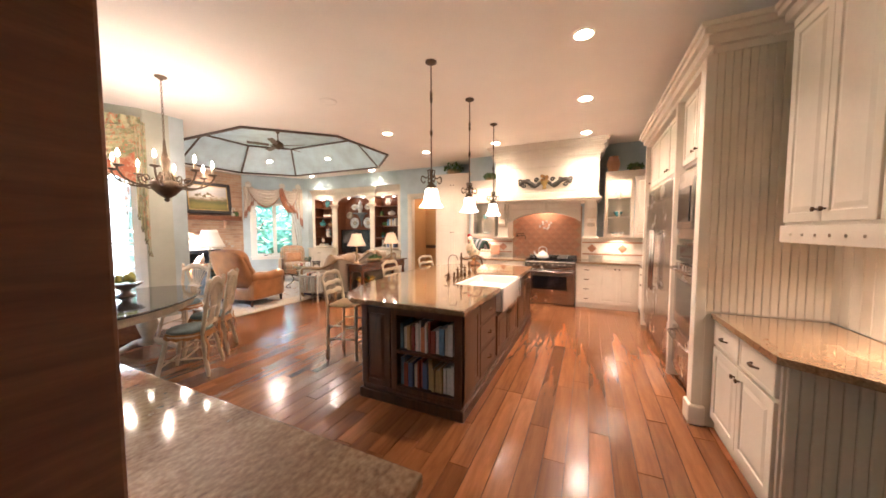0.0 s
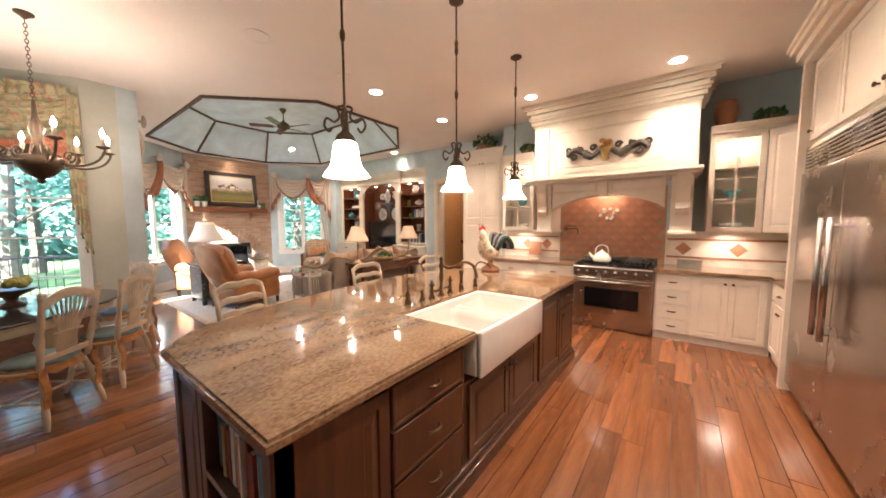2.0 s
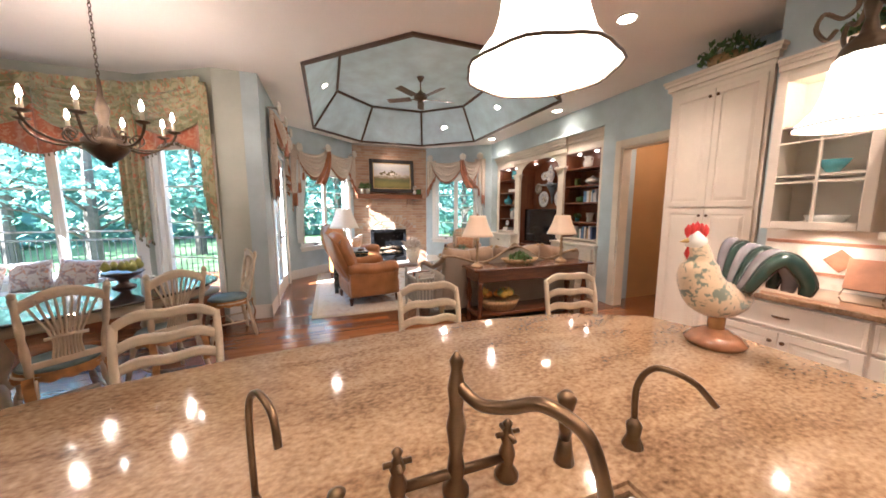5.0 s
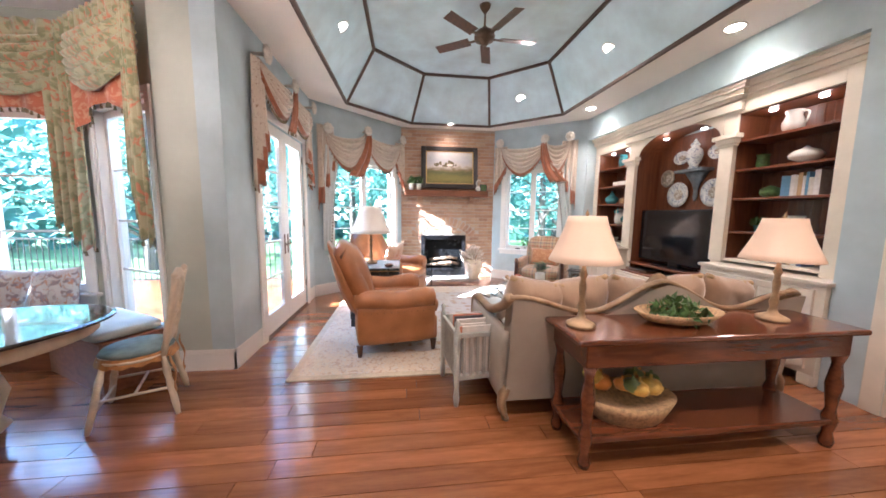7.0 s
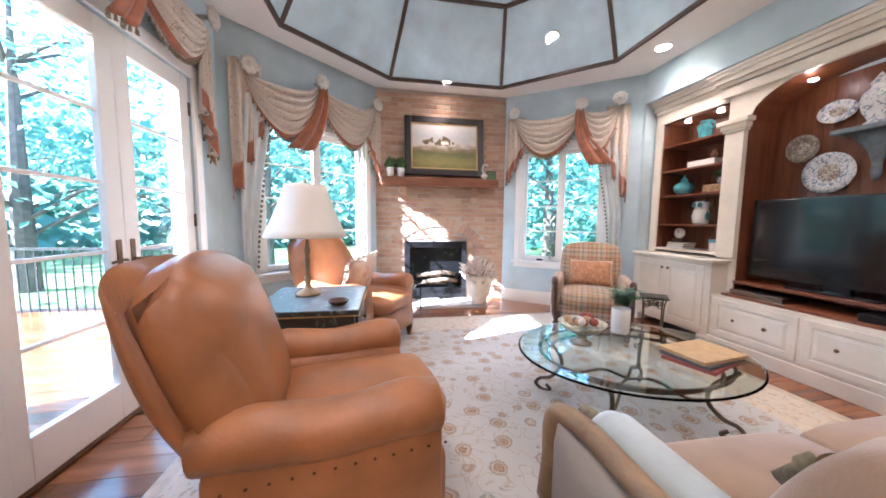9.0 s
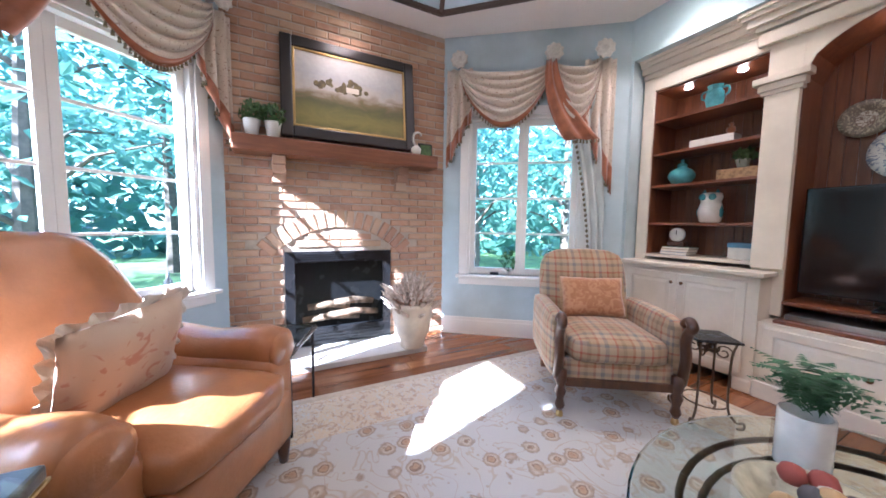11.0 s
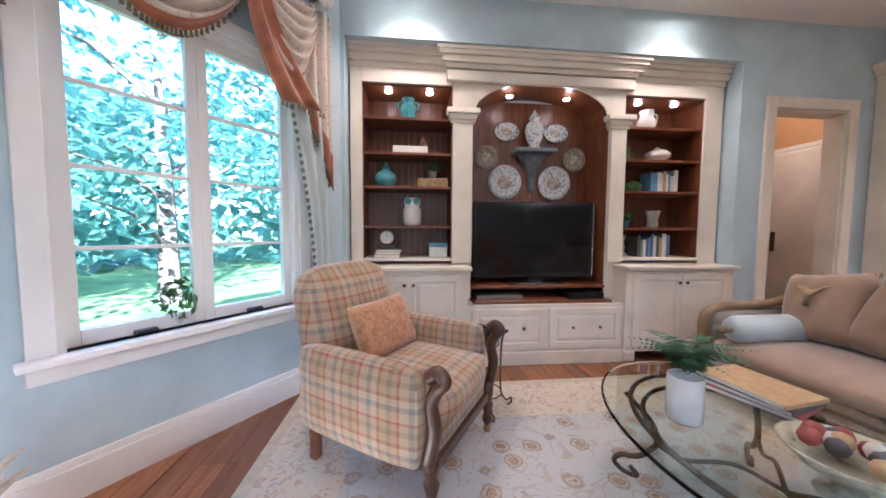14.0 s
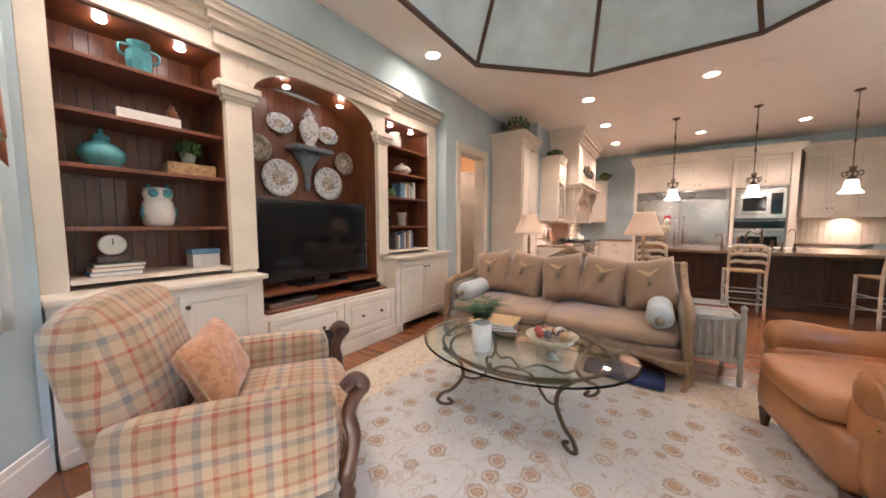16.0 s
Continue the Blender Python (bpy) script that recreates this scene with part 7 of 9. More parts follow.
leather_chair(pose(-5.36, 5.37, 0.0, 0, 0, 10) @ Matrix.Scale(1.10, 4))
leather_chair(pose(-7.165, 5.327, 0.0, 0, 0, -33) @ Matrix.Scale(1.12, 4), True)
cu = thing("throw_pillow", "cream ruffled pillow with rose embroidery on the leather chair", "pillow", pose(-7.085, 5.327, 0.74, -22, 8, -33))
part("cushion", pillow(0.42, 0.42, 0.17), cloth_print("cream_rose_embroidery", (0.56, 0.42, 0.30), (0.46, 0.24, 0.16), 13, 0.6), cu, smooth=True)
bm = bmesh.new()
per = [(-1, -1), (1, -1), (1, 1), (-1, 1), (-1, -1)]
grid(bm, 97, 3, lambda u, v: (lambda s, k: ((per[k][0] + (per[k + 1][0] - per[k][0]) * s) * (0.20 + 0.04 * v), 0.018 * v * math.sin(u * 140), (per[k][1] + (per[k + 1][1] - per[k][1]) * s) * (0.20 + 0.04 * v)))(min(u * 4, 3.999) % 1, int(min(u * 4, 3.999))))
part("ruffle", bm, plain("cream_ruffle", (0.70, 0.62, 0.52), 0.85), cu)

# plaid chair (faces +y in its frame)
pc = thing("plaid_armchair", "tan plaid armchair with turned wooden arm fronts on casters", "armchair", pose(-7.05, 7.78, 0.0, 0, 0, -123) @ Matrix.Scale(1.10, 4))
for part_name, bm in (("seat_base", soft(-0.31, 0.31, -0.34, 0.33, 0.22, 0.36, 0.02)), ("seat_cushion", soft(-0.27, 0.27, -0.24, 0.36, 0.34, 0.50, 0.05, 0.025)), ("backrest", soft(-0.30, 0.30, -0.10, 0.08, 0.0, 0.58, 0.07, 0.03, pose(0, -0.30, 0.38, 14)))):
    part(part_name, cube_uv(bm), PLAID, pc, smooth=True)
for s in (-1, 1):
    part("arm", cube_uv(soft(s * 0.335 - 0.055, s * 0.335 + 0.055, -0.36, 0.30, 0.22, 0.62, 0.045, 0.01)), PLAID, pc, smooth=True)
    part("arm_scroll", tubed(bend([(s * 0.345, 0.33, 0.60), (s * 0.345, 0.37, 0.63), (s * 0.345, 0.40, 0.60), (s * 0.345, 0.37, 0.565), (s * 0.345, 0.345, 0.50), (s * 0.345, 0.36, 0.40), (s * 0.345, 0.33, 0.25)], 5), 0.028, 10), DARKWOOD, pc, smooth=True)
    fl = lathed([(0.016, 0.05), (0.03, 0.08), (0.02, 0.12), (0.034, 0.17), (0.022, 0.20), (0.034, 0.23), (0.034, 0.30)], 12, (s * 0.325, 0.335, 0))
    leg = part("leg", fl, DARKWOOD, pc, smooth=True)
    part("caster", lathed([(0.018, 0.001), (0.022, 0.02), (0.018, 0.04), (0.012, 0.05)], 10, (s * 0.325, 0.335, 0)), GOLD, leg, "brass caster", True)
    part("leg", boxed(s * 0.28 - 0.022, s * 0.28 + 0.022, -0.38, -0.335, 0.001, 0.24, bevel=0.006), MANTELWOOD, pc)
part("front_rail", boxed(-0.30, 0.30, 0.325, 0.35, 0.20, 0.25, bevel=0.006), DARKWOOD, pc)
pl = thing("throw_pillow", "rust damask pillow with fringed sides on the plaid chair", "pillow", pc.matrix_basis @ pose(0, -0.14, 0.64, 24), fixed=True)
part("cushion", pillow(0.44, 0.30, 0.14), cloth_print("rust_damask", (0.34, 0.15, 0.06), (0.44, 0.22, 0.10), 20, 0.5), pl, smooth=True)
for s in (-1, 1):
    bm = bmesh.new()
    for k in range(24):
        box(bm, s * 0.215 - 0.012, s * 0.215 + 0.012, -0.003, 0.003, -0.14 + k * 0.0118, -0.133 + k * 0.0118)
    part("fringe", bm, plain("tan_fringe", (0.45, 0.30, 0.16), 0.9), pl)["kind"] = "stuff"

# wrought iron stand beside the plaid chair
st = thing("iron_side_table", "small wrought-iron scroll side table with a wooden top", "side table", pose(-6.55, 8.10, 0, 0, 0, -40))
part("top", boxed(-0.125, 0.125, -0.125, 0.125, 0.555, 0.572, bevel=0.006), DARKSTEEL, st)
for a in range(4):
    bm = bmesh.new()
    tube(bm, bend([(0.17, 0, 0.02), (0.20, 0, 0.035), (0.20, 0, 0.07), (0.16, 0, 0.06), (0.12, 0, 0.15), (0.12, 0, 0.45), (0.14, 0, 0.55)], 5), 0.007, 7)
    tube(bm, scroll(0.08, 0.48, 0.05, 0.01, 1.4, 0, 16), 0.005, 6)
    tube(bm, scroll(-0.02, 0.50, 0.04, 0.01, 1.4, 3, 16), 0.005, 6)
    bmesh.ops.transform(bm, matrix=pose(0, 0, 0, 0, 0, 45 + 90 * a), verts=bm.verts)
    part("leg", bm, IRON, st, smooth=True)
part("stretcher", tubed([(0.12 * math.cos(math.tau * k / 16), 0.12 * math.sin(math.tau * k / 16), 0.14) for k in range(16)], 0.005, 6, True), IRON, st)

# glass coffee table
CT = pose(-5.67, 7.10, 0)
ct = thing("coffee_table", "oval glass coffee table on wrought-iron scroll legs", "coffee table", CT)
bm = lathed([(0.001, 0.448), (0.985, 0.448), (1.0, 0.452), (1.0, 0.458), (0.985, 0.462), (0.001, 0.462)], 56, sx=0.62, sy=0.76)
gl = part("glass_top", bm, TABLEGLASS, ct, smooth=False)
for k in (0.80, 0.72):
    part("rail", tubed([(0.62 * k * math.cos(math.tau * i / 40), 0.76 * k * math.sin(math.tau * i / 40), 0.43 - (0.8 - k) * 0.5) for i in range(40)], 0.011, 8, True), IRON, ct, smooth=True)
for a in range(4):
    ang = math.tau * (a + 0.5) / 4
    bm = bmesh.new()
    tube(bm, bend([(0.50, 0, 0.06), (0.47, 0, 0.03), (0.52, 0, 0.016), (0.57, 0, 0.05), (0.54, 0, 0.10), (0.47, 0, 0.13), (0.40, 0, 0.22), (0.42, 0, 0.32), (0.50, 0, 0.40), (0.53, 0, 0.43)], 5), 0.012, 8)
    tube(bm, bend([(0.40, 0, 0.22), (0.30, 0, 0.20), (0.14, 0, 0.27), (0.0, 0, 0.24)], 5), 0.009, 7)
    bmesh.ops.transform(bm, matrix=Matrix.Rotation(ang, 4, "Z"), verts=bm.verts)
    bmesh.ops.scale(bm, vec=(0.98, 1.18, 1), verts=bm.verts)
    part("leg", bm, IRON, ct, smooth=True)


def fern(x, y, z, r, h, n, pot, mat, label, seed, name="potted_fern"):
    p = thing(name, label, "plant", pose(x, y, z))
    hp = pot[-1][1]
    part("pot", lathed(pot + [(pot[-1][0] * 0.9, hp), (pot[-1][0] * 0.85, hp * 0.85), (0.001, hp * 0.85)], 26), mat, p, smooth=True)
    rr = random.Random(seed)
    bm = bmesh.new()
    for k in range(n):
        a, s, hh = rr.uniform(0, math.tau), rr.uniform(0.3, 1) * r, rr.uniform(0.5, 1) * h
        stem = bend([(0, 0, hp * 0.85), (s * 0.35 * math.cos(a), s * 0.35 * math.sin(a), hp + hh * 0.7), (s * math.cos(a), s * math.sin(a), hp + hh * rr.uniform(0.5, 0.9))], 6)
        side = Vector((-math.sin(a), math.cos(a), 0))
        for i, q in enumerate(stem[3:]):
            w = 0.05 * (1 - i / 11) * r / 0.2
            for sg in (-1, 1):
                tip = q + side * w * sg + Vector((math.cos(a), math.sin(a), -0.3)) * w * 0.5
                v = [bm.verts.new(c) for c in (q, q + Vector((math.cos(a), math.sin(a), 0.1)) * 0.016, tip)]
                bm.faces.new(v)
    part("fronds", bm, FERN, p)
    return p


fern(-5.945, 7.254, 0.463, 0.22, 0.20, 46, [(0.062, 0), (0.068, 0.01), (0.068, 0.19), (0.066, 0.195)], CERAMIC, "green fern in a ribbed white cylinder pot on the glass table", 4)
bw = thing("footed_bowl", "footed pottery bowl of dark dried pods", "bowl", pose(-5.81, 6.86, 0.463))
part("bowl", lathed([(0.07, 0), (0.075, 0.01), (0.035, 0.03), (0.04, 0.06), (0.12, 0.10), (0.165, 0.15), (0.155, 0.15), (0.11, 0.11), (0.001, 0.10)], 28), plain("green_cream_glaze", (0.42, 0.40, 0.28), 0.3, vary=0.3, scale=16), bw, smooth=True)
rr = random.Random(6)
for k in range(16):
    part("pod", lathed([(0.001, -0.03), (0.022, -0.018), (0.03, 0), (0.022, 0.02), (0.001, 0.03)], 10, (rr.uniform(-0.09, 0.09), rr.uniform(-0.09, 0.09), 0.145 + rr.uniform(0, 0.03))), BOOKCOL[(1, 3, 0, 6)[k % 4]], bw, smooth=True)
for k in range(3):
    b2 = thing("large_book", "large coffee-table book lying on the glass top", "book", pose(-5.46, 7.39, 0.463 + k * 0.023, 0, 0, 20 - 6 * k), "coffee table books")
    part("cover", boxed(-0.14, 0.14, -0.19, 0.19, 0, 0.022, bevel=0.003), BOOKCOL[(1, 6, 3)[k]], b2)
    part("page_block", boxed(-0.143, 0.136, -0.186, 0.186, 0.004, 0.018), PAPER, b2)

# sofa: faces -x; local frame faces +y
sf = thing("carved_sofa", "taupe sofa with a carved gilt wood frame and serpentine back", "sofa", pose(-4.43, 7.18, 0, 0, 0, 90) @ Matrix.Diagonal((1, 1.35, 1, 1)))
SW = 1.12
bm = bmesh.new()


def crest(u):
    x = abs(2 * u - 1)
    return 0.90 + 0.10 * math.cos(x * math.pi * 2.0) * (1 - 0.4 * x) - 0.06 * x


def backf(u, v, s):
    return ((u - 0.5) * 2 * SW, -0.34 - 0.07 * v + s * 0.05, 0.16 + (crest(u) - 0.16) * v)


grid(bm, 40, 8, lambda u, v: backf(1 - u, v, 1))
grid(bm, 40, 8, lambda u, v: backf(u, v, -1))
bmesh.ops.recalc_face_normals(bm, faces=bm.faces)
part("back_panel", bm, SOFABACK, sf, "pale linen back panel", True)
part("crest_rail", tubed([(lambda p: (p[0], p[1], p[2] + 0.015))(backf(i / 48, 1, 0)) for i in range(49)], 0.018, 10), CARVEDWOOD, sf, "carved gilt crest rail", True)
part("crest_carving", lathed([(0.001, -0.06), (0.05, -0.03), (0.06, 0.0), (0.03, 0.05), (0.001, 0.07)], 12, (0, -0.38, 1.0), sx=1.6, sy=0.5), CARVEDWOOD, sf, smooth=True)
for s in (-1, 1):
    part("end_panel", soft(s * SW - 0.05, s * SW + 0.05, -0.38, 0.34, 0.14, 0.66, 0.045), SOFABACK, sf, "pale linen arm panel", True)
    part("arm_rail", tubed(bend([(s * SW, -0.41, 0.92), (s * SW, -0.30, 0.82), (s * SW, -0.05, 0.70), (s * SW, 0.25, 0.69), (s * SW, 0.37, 0.62), (s * SW, 0.38, 0.45), (s * SW, 0.40, 0.28)], 6), 0.034, 10), CARVEDWOOD, sf, smooth=True)
    for y in (-0.36, 0.37):
        part("leg", tubed(bend([(s * (SW - 0.02), y, 0.26), (s * (SW + 0.02), y * 1.04, 0.14), (s * (SW - 0.02), y, 0.001)], 5), [0.04] * 4 + [0.032] * 4 + [0.022, 0.022, 0.026], 10), CARVEDWOOD, sf, smooth=True)
part("seat_base", soft(-SW + 0.03, SW - 0.03, -0.34, 0.38, 0.20, 0.34, 0.03), TAUPE, sf, smooth=True)
apron = bmesh.new()
grid(apron, 60, 4, lambda u, v: ((u - 0.5) * 2 * SW, 0.40 - 0.012 * v, 0.24 - v * (0.06 + 0.035 * math.cos(u * 6 * math.pi))))
ap = part("apron", apron, CARVEDWOOD, sf, smooth=True)
sol = ap.modifiers.new("thick", "SOLIDIFY")
sol.thickness = 0.03
for k in range(2):
    part("seat_cushion", soft(-SW + 0.06 + k * (SW - 0.06), -0.005 + k * (SW - 0.06), -0.25, 0.39, 0.32, 0.47, 0.06, 0.02), TAUPE, sf, smooth=True)
for k in range(5):
    p = thing("sofa_pillow", "taupe tasselled back pillow leaning on the sofa", "pillow", sf.matrix_basis @ pose(-0.84 + 0.42 * k, -0.13, 0.72, 20, 5 * (-1) ** k, 0), "sofa back pillows", fixed=True)
    part("cushion", pillow(0.47, 0.52, 0.24), TAUPE, p, smooth=True)
    bm = bmesh.new()
    grid(bm, 24, 3, lambda u, v: ((u - 0.5) * 0.44, 0.03 + 0.11 * math.sin(min(1, v * (1.02 - abs(2 * u - 1))) * 1.5), 0.235 - 0.20 * v * (1 - abs(2 * u - 1))))
    part("flap", bm, plain("gold_flap", (0.40, 0.27, 0.13), 0.8, vary=0.2, scale=20), p, "gold trimmed flap", True)
    part("top_trim", tubed([(-0.23 + 0.46 * i / 16, 0.006 * (-1) ** i, 0.245 - 0.03 * math.sin(math.pi * i / 16) + 0.006 * (i % 2)) for i in range(17)], 0.02, 7), bpy.data.materials["gold_flap"], p, "frayed gold trim", True)
    part("flap_tassel", lathed([(0.006, 0.03), (0.014, 0.0), (0.010, -0.012), (0.018, -0.06), (0.001, -0.062)], 9, (0, 0.148, 0.02)), FRINGE, p, smooth=True)
for s in (-1, 1):
    p = thing("bolster", "pale blue silk bolster at the sofa end", "pillow", sf.matrix_basis @ pose(s * 0.93, 0.10, 0.56, 90, 0, 0), "sofa bolsters", fixed=True)
    part("cushion", lathed([(0.03, -0.26), (0.085, -0.25), (0.10, -0.22), (0.10, 0.22), (0.085, 0.25), (0.03, 0.26)], 22), BLUECLOTH, p, smooth=True)
    part("tassel", lathed([(0.02, 0.0), (0.035, -0.06), (0.03, -0.09)], 10, (0, 0, -0.26)), FRINGE, p, smooth=True)
solid("navy_throw", soft(-0.30, 0.30, -0.10, 0.18, 0.001, 0.07, 0.025), plain("navy_cloth", (0.02, 0.035, 0.11), 0.85, vary=0.2, scale=15), "folded navy cloth under the sofa", "blanket", pose(-4.85, 6.55, 0.013, 0, 0, 90), smooth=True)

# console table behind the sofa with lamps
cn = thing("console_table", "polished mahogany console table with a lower shelf", "console table", pose(-3.70, 7.236, 0))
part("top", boxed(-0.24, 0.24, -0.95, 0.95, 0.765, 0.80, bevel=0.012), TABLEWOOD, cn)
part("apron", boxed(-0.20, 0.20, -0.88, 0.88, 0.62, 0.765, bevel=0.006), TABLEWOOD, cn)
part("lower_shelf", boxed(-0.20, 0.20, -0.88, 0.88, 0.16, 0.20, bevel=0.008), TABLEWOOD, cn)
for x in (-0.17, 0.17):
    for y in (-0.84, 0.84):
        part("leg", lathed([(0.03, 0.001), (0.04, 0.04), (0.025, 0.10), (0.04, 0.16), (0.04, 0.20), (0.025, 0.26), (0.042, 0.42), (0.025, 0.56), (0.04, 0.62)], 12, (x, y, 0)), TABLEWOOD, cn, smooth=True)


def table_lamp(x, y, z, label, big=1.0, shade=LINEN_ON, base=None, h0=0.60):
    l = thing("table_lamp", label, "table lamp", pose(x, y, z + 0.001))
    base = base or plain("antique_gilt_base", (0.30, 0.21, 0.11), 0.5, 0.2, vary=0.2, scale=20)
    part("base", lathed([(0.085, 0), (0.085, 0.015), (0.06, 0.03), (0.03, 0.045), (0.018, 0.08), (0.026, 0.12), (0.016, 0.16), (0.022, 0.25), (0.014, 0.29), (0.024, 0.32), (0.014, 0.35), (0.009, h0)], 18), base, l, smooth=True)
    sh = bmesh.new()
    scal = lambda a: 1 + 0.03 * abs(math.cos(3 * a))
    grid(sh, 48, 8, lambda u, v: ((0.10 + (0.20 - 0.10) * v ** 1.25) * big * scal(u * math.tau) * math.cos(u * math.tau), (0.10 + (0.20 - 0.10) * v ** 1.25) * big * scal(u * math.tau) * math.sin(u * math.tau), h0 + 0.27 * big * (1 - v) - 0.0), True)
    so = part("shade", sh, shade, l, "fabric lampshade", True)
    md = so.modifiers.new("thick", "SOLIDIFY")
    md.thickness = 0.003
    part("finial", lathed([(0.004, h0), (0.004, h0 + 0.27 * big), (0.012, h0 + 0.28 * big), (0.001, h0 + 0.31 * big)], 10), base, l, smooth=True)
    return l


for ly in (6.493, 7.74):
    table_lamp(-3.70, ly, 0.80, "console lamp with a lit scalloped cream shade", 1.0, h0=0.40)
    lamp_at("console_bulb", (-3.70, ly, 1.33), 0.25, WARM, 0.05)
bo = thing("dough_bowl", "long wooden bowl of greenery on the console table", "bowl", pose(-3.70, 7.10, 0.801))
part("bowl", lathed([(0.05, 0), (0.12, 0.02), (0.16, 0.08), (0.15, 0.08), (0.11, 0.03), (0.001, 0.02)], 24, sy=1.8), WICKER, bo, smooth=True)
part("greenery", leaf_ball(random.Random(9), 160, 0.17, 0.04, 0.5, 0.08), LEAFGREEN, bo)
gb = thing("gourd_basket", "wicker basket of pumpkins and gourds on the lower shelf", "basket", pose(-3.70, 6.82, 0.201))
part("basket", lathed([(0.15, 0), (0.18, 0.08), (0.20, 0.14), (0.19, 0.14), (0.001, 0.05)], 24, sy=1.5), WICKER, gb, smooth=True)
rr = random.Random(3)
for k in range(11):
    r0 = rr.uniform(0.045, 0.075)
    part("gourd", lathed([(0.001, -r0 * 0.8), (r0 * 0.8, -r0 * 0.5), (r0, 0), (r0 * 0.8, r0 * 0.5), (0.01, r0 * 0.7), (0.008, r0 * 1.1)], 16, (rr.uniform(-0.10, 0.10), rr.uniform(-0.2, 0.2), 0.17 + rr.uniform(0, 0.06)), wave=lambda a, z: 1 + 0.05 * math.cos(8 * a)), plain("gourd_skin", ((0.55, 0.22, 0.03), (0.55, 0.36, 0.06), (0.12, 0.17, 0.05))[k % 3], 0.45, vary=0.2, scale=20), gb, smooth=True)

# magazine rack
mr = thing("magazine_rack", "grey painted wooden magazine rack full of papers", "magazine rack", pose(-4.385, 6.016, 0, 0, 0, 6) @ Matrix.Scale(1.18, 4))
for x in (-0.20, 0.20):
    for y in (-0.16, 0.16):
        part("leg", lathed([(0.014, 0.001), (0.02, 0.06), (0.014, 0.12), (0.02, 0.2), (0.02, 0.50), (0.012, 0.53), (0.02, 0.56), (0.001, 0.58)], 10, (x, y, 0)), GREYPAINT, mr, smooth=True)
part("floor_board", boxed(-0.20, 0.20, -0.16, 0.16, 0.17, 0.20, bevel=0.004), GREYPAINT, mr)
for y in (-0.16, 0.16):
    part("top_rail", boxed(-0.20, 0.20, y - 0.012, y + 0.012, 0.46, 0.49, bevel=0.004), GREYPAINT, mr)
    for k in range(8):
        part("slat", boxed(-0.165 + k * 0.047, -0.147 + k * 0.047, y - 0.006, y + 0.006, 0.20, 0.46), GREYPAINT, mr)
for x in (-0.20, 0.20):
    part("top_rail", boxed(x - 0.012, x + 0.012, -0.16, 0.16, 0.46, 0.49, bevel=0.004), GREYPAINT, mr)
    for k in range(6):
        part("slat", boxed(x - 0.006, x + 0.006, -0.12 + k * 0.045, -0.102 + k * 0.045, 0.20, 0.46), GREYPAINT, mr)
for k in range(12):
    mg = thing("magazine", "glossy magazine standing in the rack", "magazine", mr.matrix_basis @ pose(-0.165 + k * 0.029, 0, 0.201, 0, rr.uniform(-7, 7), 0), "magazines in the rack", fixed=True)
    part("page_block", boxed(-0.006, 0.006, -0.12, 0.12, 0, rr.uniform(0.27, 0.33)), (PAPER, PAPER, BOOKCOL[4], BOOKCOL[7], BOOKCOL[6], PAPER)[k % 6], mg)

# painted chest with its lamp and bits
ch = thing("painted_chest", "dark green-black painted chest with worn gilt edges", "chest", pose(-6.10, 5.144, 0))
CHESTM = cloth_print("worn_black_green_paint", (0.035, 0.045, 0.042), (0.12, 0.15, 0.13), 9, 0.6)
CHESTM.node_tree.nodes["Principled BSDF"].inputs["Roughness"].default_value = 0.25
part("body", boxed(-0.34, 0.34, -0.30, 0.30, 0.10, 0.74, bevel=0.01), CHESTM, ch)
part("top", boxed(-0.37, 0.37, -0.33, 0.33, 0.74, 0.775, bevel=0.008), CHESTM, ch)
part("edge_trim", boxed(-0.372, 0.372, -0.332, 0.332, 0.735, 0.742), GOLD, ch, "gilt edge line")
for x in (-0.3, 0.3):
    for y in (-0.26, 0.26):
        part("foot", boxed(x - 0.035, x + 0.035, y - 0.035, y + 0.035, 0.001, 0.10, bevel=0.012), CHESTM, ch)
for k in range(3):
    front(ch, -0.31, 0.31, 0.13 + k * 0.20, 0.32 + k * 0.20, CHESTM, SLAB, m=pose(0, 0.30, 0, 0, 0, 180), name="drawer", knob=(0.0, 0.225 + k * 0.20))
table_lamp(-6.174, 5.08, 0.775, "ornate gilt lamp with a wide white shade on the chest", 1.35, plain("white_linen_shade", (0.80, 0.76, 0.68), 0.8, vary=0.03), None, 0.42)
dish = thing("dish", "small round dark dish on the chest", "dish", pose(-5.88, 5.319, 0.776))
part("bowl", lathed([(0.04, 0), (0.05, 0.01), (0.07, 0.035), (0.062, 0.035), (0.04, 0.012), (0.001, 0.01)], 20), DARKWOOD, dish, smooth=True)
# glass side table by the fireplace
gt = thing("glass_side_table", "small glass-topped metal side table by the hearth", "side table", pose(-7.69, 5.704, 0, 0, 0, -20))
part("glass_top", boxed(-0.24, 0.24, -0.28, 0.28, 0.53, 0.545, bevel=0.004), TABLEGLASS, gt)
part("rim", tubed([(-0.24, -0.28, 0.52), (0.24, -0.28, 0.52), (0.24, 0.28, 0.52), (-0.24, 0.28, 0.52)], 0.012, 8, True), DARKSTEEL, gt)
for x in (-0.22, 0.22):
    for y in (-0.26, 0.26):
        part("leg", tubed([(x, y, 0.001), (x, y, 0.52)], 0.009, 8), DARKSTEEL, gt)

